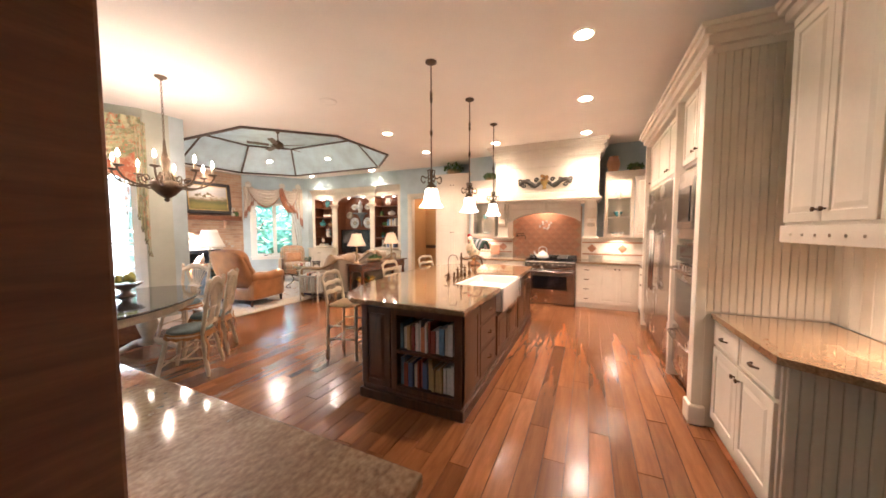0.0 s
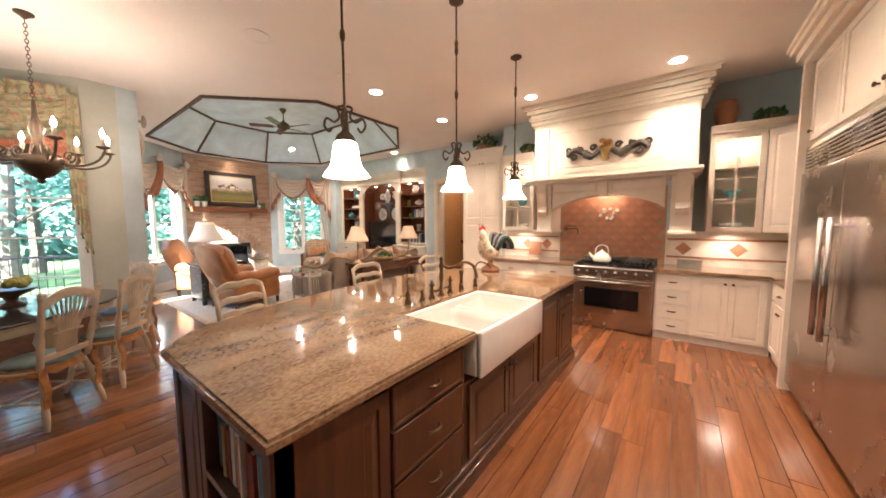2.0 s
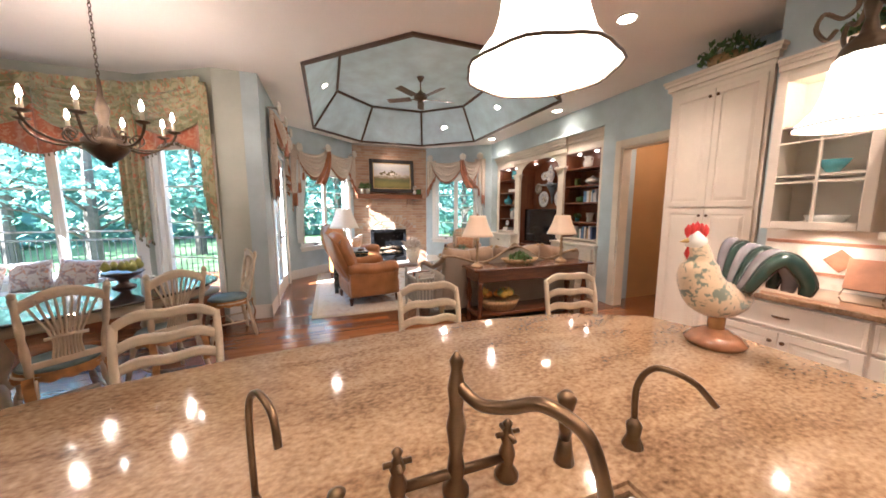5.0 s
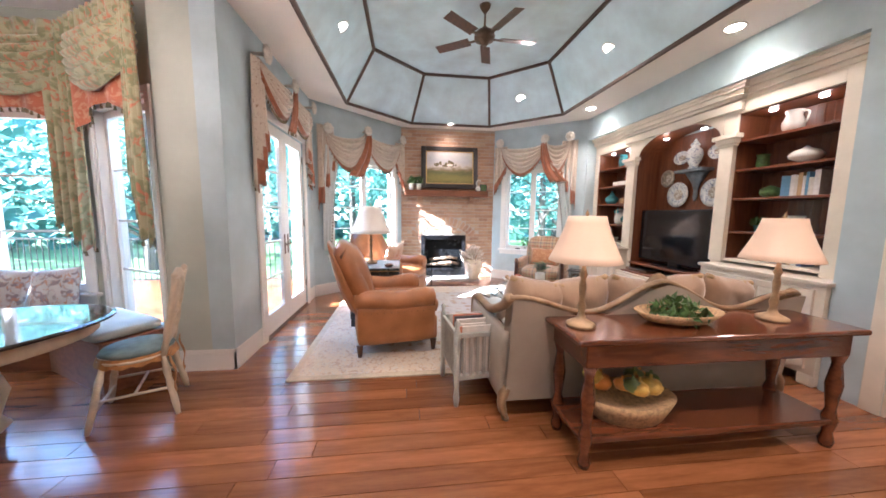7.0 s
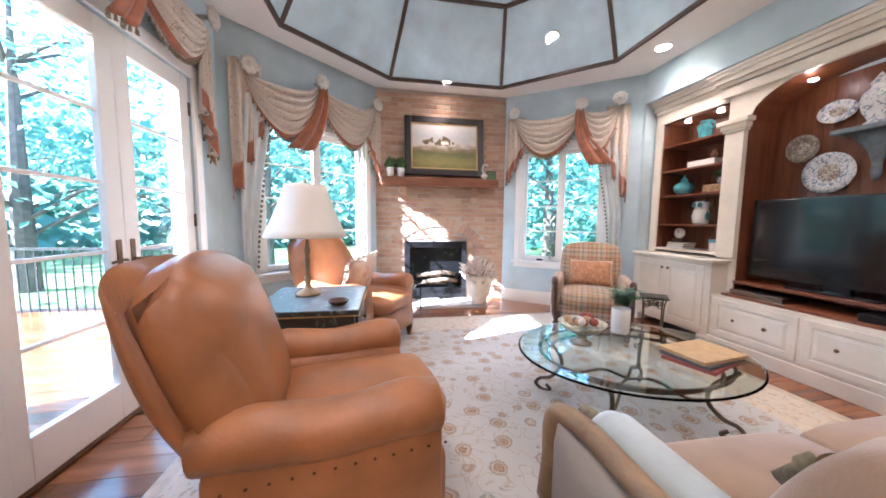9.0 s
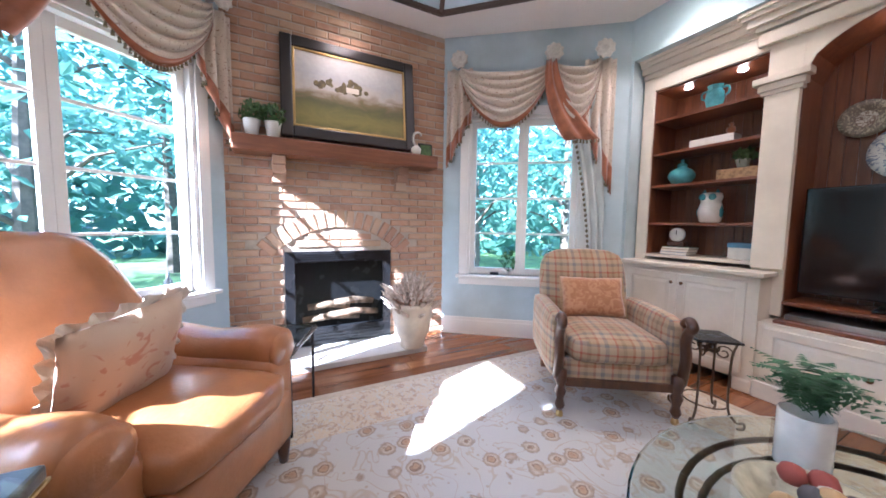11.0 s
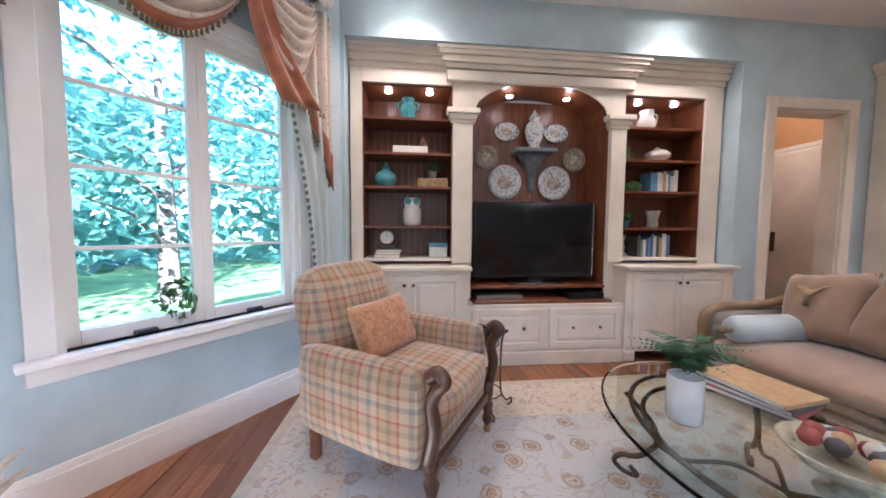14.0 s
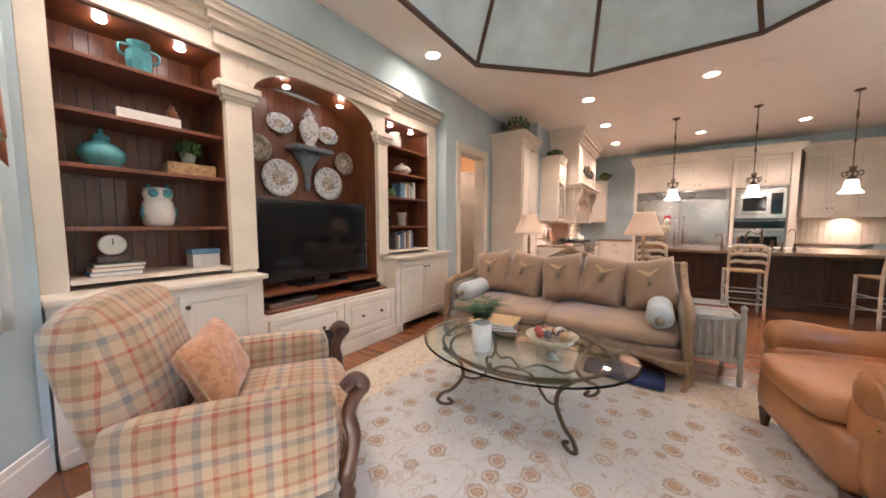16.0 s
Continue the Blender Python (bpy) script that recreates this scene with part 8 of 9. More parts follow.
# ceiling fan
home()
fan = thing("ceiling_fan", "dark bronze five-blade ceiling fan at rest", "ceiling fan", pose(OC.x, OC.y + 0.03, 0))
part("canopy", lathed([(0.001, TRAY - 0.09), (0.02, TRAY - 0.09), (0.06, TRAY - 0.03), (0.07, TRAY)], 18), IRON, fan, smooth=True)
part("rod", tubed([(0, 0, TRAY - 0.06), (0, 0, 3.74)], 0.012, 8), IRON, fan, smooth=True)
part("motor", lathed([(0.001, 3.56), (0.04, 3.56), (0.06, 3.60), (0.12, 3.62), (0.13, 3.66), (0.11, 3.71), (0.05, 3.74), (0.02, 3.78)], 24), IRON, fan, smooth=True)
for k in range(5):
    bm = boxed(0.20, 0.66, -0.065, 0.065, -0.004, 0.004, bevel=0.003, m=pose(0, 0, 3.64, 0, 0, 72 * k + 20) @ pose(0, 0, 0, 12))
    bl = part("blade", bm, DARKWOOD, fan)
    part("blade_iron", boxed(0.10, 0.24, -0.02, 0.02, -0.006, 0.004, bevel=0.003, m=pose(0, 0, 3.635, 0, 0, 72 * k + 20)), IRON, bl)


# ---- curtains ----
def cloth(name, f, nu, nv, mat, parent, m, label="", thick=0.004):
    bm = bmesh.new()
    grid(bm, nu, nv, f)
    bmesh.ops.transform(bm, matrix=m, verts=bm.verts)
    ob = part(name, bm, mat, parent, label, True)
    md = ob.modifiers.new("thick", "SOLIDIFY")
    md.thickness = thick
    return ob


def swag_f(x0, x1, zt, drop, out, head=0.10, folds=6, fall=0.0):
    """A draped panel: gathered at both top corners, hanging in curved folds between them."""
    def f(u, v):
        s = max(0.0, 1 - abs(2 * u - 1) ** 2.3) ** 0.72
        x = x0 + (x1 - x0) * (u + 0.05 * math.sin(math.tau * u) * v)
        sag = 0.12 + (drop - 0.12) * v ** 0.95
        z = zt - fall * u - s * sag - head * v * (1 - s)
        w = abs(math.sin(v * folds * math.pi + 1.2 * u)) ** 0.6
        y = out * (0.35 + 0.65 * s * math.sin(math.pi * min(1, 0.15 + v * 0.80))) + 0.085 * (0.25 + 0.75 * s) * w + 0.01
        return (x, y, z)
    return f


def jabot_f(x0, x1, zt, short, long, out, pleats=3):
    def f(u, v):
        L = short + (long - short) * u
        return (x0 + (x1 - x0) * u, out * 0.6 + 0.05 * math.sin(u * pleats * math.tau) * (0.4 + 0.6 * v), zt - (L + 0.05 * math.sin(u * pleats * math.tau)) * v)
    return f


def fringe_on(f, n, parent, m, size=0.035):
    bm = bmesh.new()
    for i in range(n):
        p = Vector(f((i + 0.5) / n, 1.0))
        lathe(bm, [(0.003, 0.0), (size * 0.28, -size * 0.35), (size * 0.2, -size * 0.55), (size * 0.34, -size), (0.001, -size * 1.05)], 5, p)
    bmesh.ops.transform(bm, matrix=m, verts=bm.verts)
    part("tassel_fringe", bm, FRINGE, parent, "brown and green tassels")["kind"] = "stuff"


def rosette(x, z, parent, m):
    bm = lathed([(0.001, 0.045), (0.022, 0.04), (0.03, 0.022), (0.06, 0.04), (0.088, 0.018), (0.085, 0), (0.02, -0.005), (0.015, -0.15)], 36, wave=lambda a, z: 1 + (0.09 * math.cos(9 * a) if z > -0.01 else 0))
    bmesh.ops.transform(bm, matrix=m @ pose(x, 0.155, z, -90), verts=bm.verts)
    part("rosette", bm, plain("cream_rosette", (0.66, 0.62, 0.54), 0.7, vary=0.1, scale=40), parent, "cream carved rosette", True)


def swag_set(name, m, stops, zt, drop, label, tails, scarf, sheer=None, mat=VALANCE, fall=(0, 0, 0)):
    """stops: places of the rosettes along the wall; tails: (x0, x1, short, long)."""
    c = thing(name, label, "curtain")
    for i, (a, b) in enumerate(zip(stops, stops[1:])):
        f = swag_f(a, b, zt - fall[i], drop, 0.13, fall=fall[i + 1] - fall[i])
        cloth("swag", f, 36, 56, mat, c, m, "draped cream dotted swag")
        fringe_on(f, int(abs(b - a) / 0.028), c, m)
        cloth("swag_band", lambda u, v, f=f: tuple(Vector(f(u, 0.92 + 0.085 * v)) + Vector((0, 0.014, 0))), 30, 4, RUSTCLOTH, c, m, "rust band")
    for x, d in zip(stops, fall):
        rosette(x, zt + 0.03 - d, c, m)
    for x0, x1, s, l in tails:
        f = jabot_f(x0, x1, zt - 0.03, s, l, 0.12)
        cloth("tail", f, 26, 14, mat, c, m, "pleated cream tail")
        cloth("tail_band", lambda u, v, f=f: tuple(Vector(f(u, 0.80 + 0.21 * v)) + Vector((0, 0.012, 0))), 26, 4, RUSTCLOTH, c, m, "rust lining band")
        fringe_on(f, 14, c, m)
    if scarf:
        x, w, l, turn = scarf
        f = lambda u, v: (x + (u - 0.5) * w * (0.5 + 1.2 * v) + turn * w * 1.6 * v * v, 0.17 + 0.02 * math.sin(u * 4 * math.pi), zt - 0.04 - l * v)
        cloth("scarf", f, 22, 14, RUSTCLOTH, c, m, "rust velvet scarf")
        fringe_on(f, 10, c, m)
    if sheer:
        xa, xb, z0 = sheer
        f = lambda u, v: (xa + (u - 0.5) * 0.30 * (1 - 0.55 * v) + (xb - xa) * math.sin(v * math.pi / 2), 0.07 + 0.025 * math.sin(u * 5 * math.pi), zt - 0.35 - (zt - 0.35 - z0) * v)
        cloth("side_panel", f, 26, 16, SHEER, c, m, "pale tied-back side panel")
        bm = bmesh.new()
        for i in range(34):
            p = f(1.0 if xb < xa else 0.0, i / 33)
            lathe(bm, [(0.004, 0.012), (0.016, 0.0), (0.010, -0.02), (0.001, -0.024)], 5, (p[0], p[1] + 0.02, p[2]))
        bmesh.ops.transform(bm, matrix=m, verts=bm.verts)
        part("bobble_edge", bm, FRINGE, c)["kind"] = "stuff"
    return c


swag_set("swag_curtain", BAY_R, [0.32, 0.80, 1.76], 2.98, 0.68, "cream dotted swags with rust scarf over the bay window", [(0.48, 0.18, 0.65, 1.35), (1.62, 1.90, 0.50, 1.05)], (0.82, 0.20, 0.80, -1), (0.50, 0.30, 0.85))
swag_set("swag_curtain", BAY_L, [0.10, 1.02, 1.86], 2.98, 0.68, "cream dotted swags with rust scarf over the fireside window", [(0.24, -0.04, 0.50, 1.10), (1.70, 2.02, 0.60, 1.45)], (1.00, 0.20, 0.80, 1), (1.72, 1.88, 0.80), fall=(0, 0, 0.12))
DOORM = pose(-0.10, 3.78, 0)
swag_set("swag_curtain", DOORM, [-5.58, -6.42, -7.26], 3.05, 0.50, "cream dotted swags with rust tails over the french doors", [(-5.66, -5.44, 0.80, 1.35), (-7.18, -7.36, 0.70, 1.2)], (-6.42, 0.12, 0.55, 1))


def floral_set(name, m, x0, x1, n, label, panels, zt=3.12):
    c = thing(name, label, "curtain")
    w = (x1 - x0) / n
    for k in range(n):
        f = swag_f(x0 + k * w, x0 + (k + 1) * w, zt, 0.62, 0.16, 0.40)
        cloth("swag", f, 30, 36, FLORAL, c, m, "sage floral swag")
        g = lambda u, v, k=k: (x0 + (k + u) * w, 0.09 + 0.03 * math.sin(u * 7 * math.pi), zt - 0.30 - v * (0.50 + 0.10 * math.cos(math.tau * u)))
        cloth("under_valance", g, 36, 8, CORAL, c, m, "coral patterned under valance")
        fringe_on(g, 24, c, m, 0.04)
    cloth("heading", lambda u, v: (x0 + (x1 - x0) * u, 0.15 + 0.02 * math.sin(u * 70), zt + 0.05 - 0.16 * v), 80, 4, FLORAL, c, m, "gathered floral heading")
    for a, b, s, l in panels:
        f = jabot_f(a, b, zt - 0.02, s, l, 0.22, 4)
        cloth("cascade", f, 34, 24, FLORAL, c, m, "pleated floral cascade")
        fringe_on(f, 16, c, m, 0.045)
    return c


FLIP = Matrix.Diagonal((1, -1, 1, 1))
floral_set("floral_drape", BRKF[0][0] @ FLIP, 0.0, 1.16, 1, "sage floral swagged drapes over the bay window by the pier", [(1.08, 1.20, 1.25, 1.95)])
floral_set("floral_drape", BRKF[1][0] @ FLIP, 0.0, 2.0, 2, "sage floral swagged drapes over the wide bay window", [(1.78, 2.05, 1.7, 2.05), (0.18, -0.05, 1.5, 1.9)])
floral_set("floral_drape", BRKF[2][0] @ FLIP, 0.0, 1.56, 2, "sage floral swagged drapes over the far bay window", [(1.40, 1.60, 1.5, 1.9)])

# ---- breakfast table, chairs, bench ----
TD = pose(-3.80, 2.45, 0, 0, 0, 132.5)
dt = thing("dining_table", "oval dining table with dark polished top and cream pedestals", "dining table", TD)
part("tabletop", lathed([(0.001, 0.735), (0.97, 0.735), (1.0, 0.742), (1.0, 0.755), (0.98, 0.762), (0.001, 0.762)], 56, sx=1.10, sy=0.66), plain("polished_dark_top", (0.045, 0.035, 0.03), 0.08, vary=0.2, scale=5, relief=0.02, coat=0.6), dt)
part("apron", lathed([(0.90, 0.64), (0.92, 0.66), (0.92, 0.735), (0.90, 0.735)], 48, sx=1.10, sy=0.64), CHAIRPAINT, dt, smooth=True)
for s in (-1, 1):
    part("pedestal", lathed([(0.06, 0.10), (0.10, 0.14), (0.06, 0.20), (0.11, 0.36), (0.07, 0.50), (0.10, 0.58), (0.14, 0.64)], 18, (s * 0.5, 0, 0)), CHAIRPAINT, dt, smooth=True)
    for q in (-1, 1):
        part("foot", tubed(bend([(s * 0.5, 0, 0.16), (s * 0.5, q * 0.16, 0.12), (s * 0.5, q * 0.32, 0.03)], 5), [0.045] * 6 + [0.035] * 4 + [0.03], 8), CHAIRPAINT, dt, smooth=True)


def wheat_chair(m, label, first=None):
    """Faces +y. A wheat-sheaf Windsor chair in cream paint."""
    if first:
        return copy_thing(first, m)
    c = thing("dining_chair", label, "chair", m, "chairs round the breakfast table")
    part("seat", lathed([(0.001, 0.42), (0.20, 0.42), (0.225, 0.435), (0.225, 0.45), (0.20, 0.455), (0.001, 0.45)], 28, (0, 0.02, 0), sy=0.95), CHAIRPAINT, c, smooth=True)
    part("seat_pad", lathed([(0.001, 0.456), (0.18, 0.456), (0.21, 0.475), (0.19, 0.50), (0.001, 0.505)], 28, (0, 0.02, 0)), plain("blue_green_pad", (0.16, 0.22, 0.22), 0.8, vary=0.2, scale=12), c, "blue-green tie-on pad", True)
    bm = bmesh.new()
    grid(bm, 60, 3, lambda u, v: ((0.21 + 0.02 * v) * math.cos(u * math.tau) + 0.006 * math.sin(u * 80) * v, 0.02 + (0.21 + 0.02 * v) * math.sin(u * math.tau), 0.47 - 0.06 * v + 0.008 * math.sin(u * 90) * v))
    part("ruffle", bm, plain("ochre_ruffle", (0.36, 0.17, 0.05), 0.8, vary=0.25, scale=20), c, "ochre ruffled edge", True)
    for x, y in ((-0.15, 0.17), (0.15, 0.17), (-0.15, -0.14), (0.15, -0.14)):
        p0, p1 = Vector((x, y, 0.43)), Vector((x * 1.45, y * 1.5 + 0.0, 0.001))
        pts = [p0.lerp(p1, k / 8) for k in range(9)]
        part("leg", tubed(pts, [0.014, 0.018, 0.024, 0.018, 0.024, 0.02, 0.022, 0.02, 0.013], 10), CHAIRPAINT, c, smooth=True)
    for a, b in (((-0.185, 0.22, 0.2), (-0.185, -0.18, 0.2)), ((0.185, 0.22, 0.2), (0.185, -0.18, 0.2)), ((-0.185, 0.02, 0.2), (0.185, 0.02, 0.2)), ((-0.19, 0.215, 0.14), (0.19, 0.215, 0.14))):
        part("stretcher", tubed([a, b], 0.010, 8), CHAIRPAINT, c, smooth=True)
    for s in (-1, 1):
        pts = [Vector((s * (0.17 + 0.035 * k / 10), -0.15 - 0.10 * k / 10, 0.44 + 0.56 * k / 10)) for k in range(11)]
        part("back_post", tubed(pts, [0.016, 0.022, 0.018, 0.024, 0.022, 0.016, 0.022, 0.02, 0.018, 0.016, 0.022], 10), CHAIRPAINT, c, smooth=True)
        part("finial", lathed([(0.012, 0), (0.022, 0.015), (0.016, 0.035), (0.001, 0.045)], 10, (s * 0.205, -0.25, 1.0)), CHAIRPAINT, c, smooth=True)
    bm = bmesh.new()
    grid(bm, 22, 4, lambda u, v: ((u - 0.5) * 0.40, -0.248 + 0.0 * v, 0.93 + 0.075 * math.sin(math.pi * u) + 0.07 * v - 0.03))
    tr = part("top_rail", bm, CHAIRPAINT, c, smooth=True)
    tr.modifiers.new("thick", "SOLIDIFY").thickness = 0.02
    part("waist_rail", tubed([(-0.10, -0.20, 0.70), (0, -0.205, 0.705), (0.10, -0.20, 0.70)], 0.012, 8), CHAIRPAINT, c, smooth=True)
    part("lower_rail", boxed(-0.175, 0.175, -0.18, -0.16, 0.51, 0.555, bevel=0.006), CHAIRPAINT, c)
    for k in range(9):
        u = (k - 4) / 4
        part("spindle", tubed(bend([(u * 0.07, -0.17, 0.54), (u * 0.065, -0.20, 0.70), (u * 0.16, -0.245, 0.95 + 0.06 * (1 - u * u))], 5), 0.0075, 6), CHAIRPAINT, c, smooth=True)
    for s in (-1, 1):
        bm = bmesh.new()
        grid(bm, 4, 10, lambda u, v: (s * 0.19 + (u - 0.5) * 0.05, -0.19 - 0.02 * v + 0.01 * math.sin(v * 9), 0.47 - 0.30 * v))
        part("tie", bm, plain("ochre_tie", (0.36, 0.17, 0.05), 0.8, vary=0.25, scale=20), c, "ochre fabric tie").modifiers.new("thick", "SOLIDIFY").thickness = 0.004
    return c


wc = wheat_chair(pose(-3.02, 2.76, 0, 0, 0, 132), "cream painted wheat-back dining chair with a blue-green pad")
wheat_chair(pose(-3.45, 3.20, 0, 0, 0, 136), "", wc)
wheat_chair(pose(-4.52, 3.42, 0, 0, 0, 205), "", wc)
fb = thing("fruit_bowl", "dark footed bowl of green pears on the table", "bowl", pose(-4.12, 2.62, 0.763))
part("bowl", lathed([(0.09, 0), (0.09, 0.015), (0.04, 0.04), (0.05, 0.08), (0.14, 0.13), (0.17, 0.16), (0.155, 0.16), (0.001, 0.12)], 26), DARKWOOD, fb, smooth=True)
rr = random.Random(12)
for k in range(10):
    part("pear", lathed([(0.001, -0.04), (0.035, -0.03), (0.042, 0), (0.025, 0.035), (0.012, 0.055), (0.001, 0.06)], 12, (rr.uniform(-0.10, 0.10), rr.uniform(-0.10, 0.10), 0.19 + rr.uniform(0, 0.03))), plain("pear_skin", (0.30, 0.30, 0.06), 0.4, vary=0.25, scale=15), fb, smooth=True)
bn = thing("window_bench", "built-in stained wood window bench with floral cushions", "bench")
for k, ln in ((0, 1.10), (1, 2.0)):
    m = BRKF[k][0] @ FLIP
    part("seat_box", boxed(0.02, ln, 0.03, 0.46, 0.0, 0.42, bevel=0.006, m=m), MANTELWOOD, bn)
    bm = soft(0.04, ln - 0.02, 0.03, 0.49, 0.42, 0.52, 0.04, 0.01)
    bmesh.ops.transform(bm, matrix=m, verts=bm.verts)
    part("seat_cushion", bm, BLUECLOTH, bn, "pale blue seat cushion", True)
for k in range(4):
    p = thing("throw_pillow", "floral pillow on the window bench", "pillow", BRKF[1][0] @ FLIP @ pose(0.35 + k * 0.45, 0.16, 0.70, 18, 6 * (-1) ** k, 0), "bench pillows")
    part("cushion", pillow(0.42, 0.40, 0.15), cloth_print("grey_floral_pillow", (0.50, 0.46, 0.42), (0.26, 0.20, 0.20), 11, 0.55, (0.44, 0.22, 0.14)) if k == 0 else bpy.data.materials["grey_floral_pillow"], p, smooth=True)

# chandelier
cd = thing("chandelier", "bronze scroll-arm chandelier with lit candle bulbs", "chandelier", pose(-3.62, 2.86, 0))
part("canopy", lathed([(0.01, CEIL - 0.05), (0.03, CEIL - 0.03), (0.06, CEIL - 0.012), (0.06, CEIL)], 18), IRON, cd, smooth=True)
for k in range(22):
    bm = tubed([(0.011 * math.cos(math.tau * i / 8), 0, 0.02 * math.sin(math.tau * i / 8)) for i in range(8)], 0.0035, 5, True)
    bmesh.ops.transform(bm, matrix=pose(0, 0, CEIL - 0.07 - k * 0.032, 0, 0, 90 * (k % 2)), verts=bm.verts)
    part("chain_link", bm, IRON, cd)
part("basket", lathed([(0.01, 1.89), (0.03, 1.91), (0.02, 1.93), (0.08, 1.97), (0.14, 2.04), (0.15, 2.11), (0.13, 2.13), (0.05, 2.14), (0.03, 2.27), (0.05, 2.37), (0.02, 2.47), (0.012, 2.61)], 22), IRON, cd, smooth=True)
CANDLE = plain("ivory_candle_sleeve", (0.72, 0.64, 0.48), 0.6)
for k in range(8):
    R = pose(0, 0, 0, 0, 0, 45 * k + 10)
    bm = bmesh.new()
    tube(bm, bend([(0.05, 0, 2.23), (0.12, 0, 2.09), (0.27, 0, 2.06), (0.40, 0, 2.11), (0.46, 0, 2.2), (0.45, 0, 2.23)], 6), 0.010, 8)
    tube(bm, [tuple(p) for p in scroll(0.20, 2.14, 0.055, 0.012, 1.3, -1.5, 16)], 0.007, 6)
    bmesh.ops.transform(bm, matrix=R, verts=bm.verts)
    arm = part("arm", bm, IRON, cd, smooth=True)
    bm = lathed([(0.02, 2.22), (0.05, 2.235), (0.045, 2.242), (0.015, 2.245)], 14, (0.45, 0, 0))
    bmesh.ops.transform(bm, matrix=R, verts=bm.verts)
    part("drip_pan", bm, IRON, arm, smooth=True)
    bm = lathed([(0.014, 2.242), (0.014, 2.32), (0.008, 2.322)], 12, (0.45, 0, 0))
    bmesh.ops.transform(bm, matrix=R, verts=bm.verts)
    part("candle_sleeve", bm, CANDLE, arm, smooth=True)
    bm = lathed([(0.006, 2.322), (0.017, 2.345), (0.014, 2.375), (0.001, 2.41)], 10, (0.45, 0, 0))
    bmesh.ops.transform(bm, matrix=R, verts=bm.verts)
    part("bulb", bm, BULB_ON, arm, "lit candle bulb", True)
for k in range(4):
    lamp_at("candle_glow", (-3.62 + 0.45 * math.cos(math.tau * k / 4 + 0.96), 2.86 + 0.45 * math.sin(math.tau * k / 4 + 0.96), 2.44), 1.05, WARM, 0.012)


# island stools (face +x)
def stool(m, first=None):
    if first:
        return copy_thing(first, m)
    c = thing("counter_stool", "grey-cream painted ladder-back counter stool with a rush seat", "stool", m, "stools at the island")
    for s in (-1, 1):
        part("front_leg", lathed([(0.016, 0.001), (0.02, 0.1), (0.016, 0.2), (0.02, 0.4), (0.02, 0.66)], 10, (s * 0.20, 0.18, 0)), GREYPAINT, c, smooth=True)
        part("back_post", tubed(bend([(s * 0.20, -0.19, 0.001), (s * 0.20, -0.18, 0.6), (s * 0.205, -0.21, 0.85), (s * 0.20, -0.25, 1.0)], 5), 0.018, 10), CHAIRPAINT, c, smooth=True)
    part("rush_seat", soft(-0.21, 0.21, -0.18, 0.20, 0.63, 0.67, 0.018, 0.006), WICKER, c, "woven rush seat", True)
    for z, a in ((0.96, 0.05), (0.85, 0.04), (0.75, 0.03)):
        bm = bmesh.new()
        grid(bm, 20, 4, lambda u, v: ((u - 0.5) * 0.40, -0.215 - (z - 0.75) * 0.15, z + 0.05 * v + a * math.sin(math.pi * u) + 0.012 * math.sin(3 * math.pi * u)))
        part("ladder_slat", bm, CHAIRPAINT, c, smooth=True).modifiers.new("thick", "SOLIDIFY").thickness = 0.018
    for z in (0.20, 0.36):
        part("stretcher", tubed([(-0.20, 0.18, z), (0.20, 0.18, z)], 0.011, 8), GREYPAINT, c, smooth=True)
        part("stretcher", tubed([(-0.20, -0.185, z), (0.20, -0.185, z)], 0.011, 8), GREYPAINT, c, smooth=True)
        for s in (-1, 1):
            part("stretcher", tubed([(s * 0.20, -0.185, z + 0.05), (s * 0.20, 0.18, z + 0.05)], 0.011, 8), GREYPAINT, c, smooth=True)
    return c


s1 = stool(pose(-1.78, 3.86, 0, 0, 0, -75))
stool(pose(-1.86, 5.22, 0, 0, 0, -90), s1)
stool(pose(-1.80, 6.33, 0, 0, 0, -100), s1)

# rooster and other kitchen ornaments
ro = thing("rooster_figure", "glazed pottery rooster with a dark green tail on the island", "figurine", pose(-0.98, 6.28, 0.919, 0, 0, 250) @ Matrix.Scale(1.1, 4))
part("base", lathed([(0.10, 0), (0.11, 0.02), (0.08, 0.05), (0.04, 0.07), (0.001, 0.07)], 18), plain("brown_glaze", (0.30, 0.13, 0.06), 0.2, vary=0.3, scale=12, coat=0.4), ro, smooth=True)
part("legs", tubed([(0.0, 0.0, 0.06), (0, 0, 0.16)], 0.03, 8), plain("orange_glaze", (0.42, 0.20, 0.06), 0.2, coat=0.4), ro, smooth=True)
body = bmesh.new()
tube(body, bend([(-0.10, 0, 0.24), (-0.04, 0, 0.20), (0.04, 0, 0.21), (0.09, 0, 0.28), (0.10, 0, 0.36), (0.115, 0, 0.43)], 5), [0.03] + [0.05 + 0.035 * math.sin(math.pi * k / 22) for k in range(1, 20)] + [0.05, 0.048, 0.046, 0.042, 0.04, 0.035], 16)
part("body", body, cloth_print("speckled_rooster_glaze", (0.55, 0.42, 0.28), (0.16, 0.19, 0.15), 26, 0.55), ro, smooth=True)
ro.children[-1].data.materials[0].node_tree.nodes["Principled BSDF"].inputs["Roughness"].default_value = 0.15
part("head", lathed([(0.001, -0.04), (0.035, -0.02), (0.04, 0.01), (0.001, 0.05)], 14, (0.12, 0, 0.44)), CERAMIC, ro, "white glazed head", True)
bm = bmesh.new()
for k in range(5):
    lathe(bm, [(0.001, -0.03), (0.014, -0.01), (0.016, 0.01), (0.001, 0.03)], 8, (0.085 + k * 0.018, 0, 0.495 - abs(k - 2) * 0.006), sy=0.5)
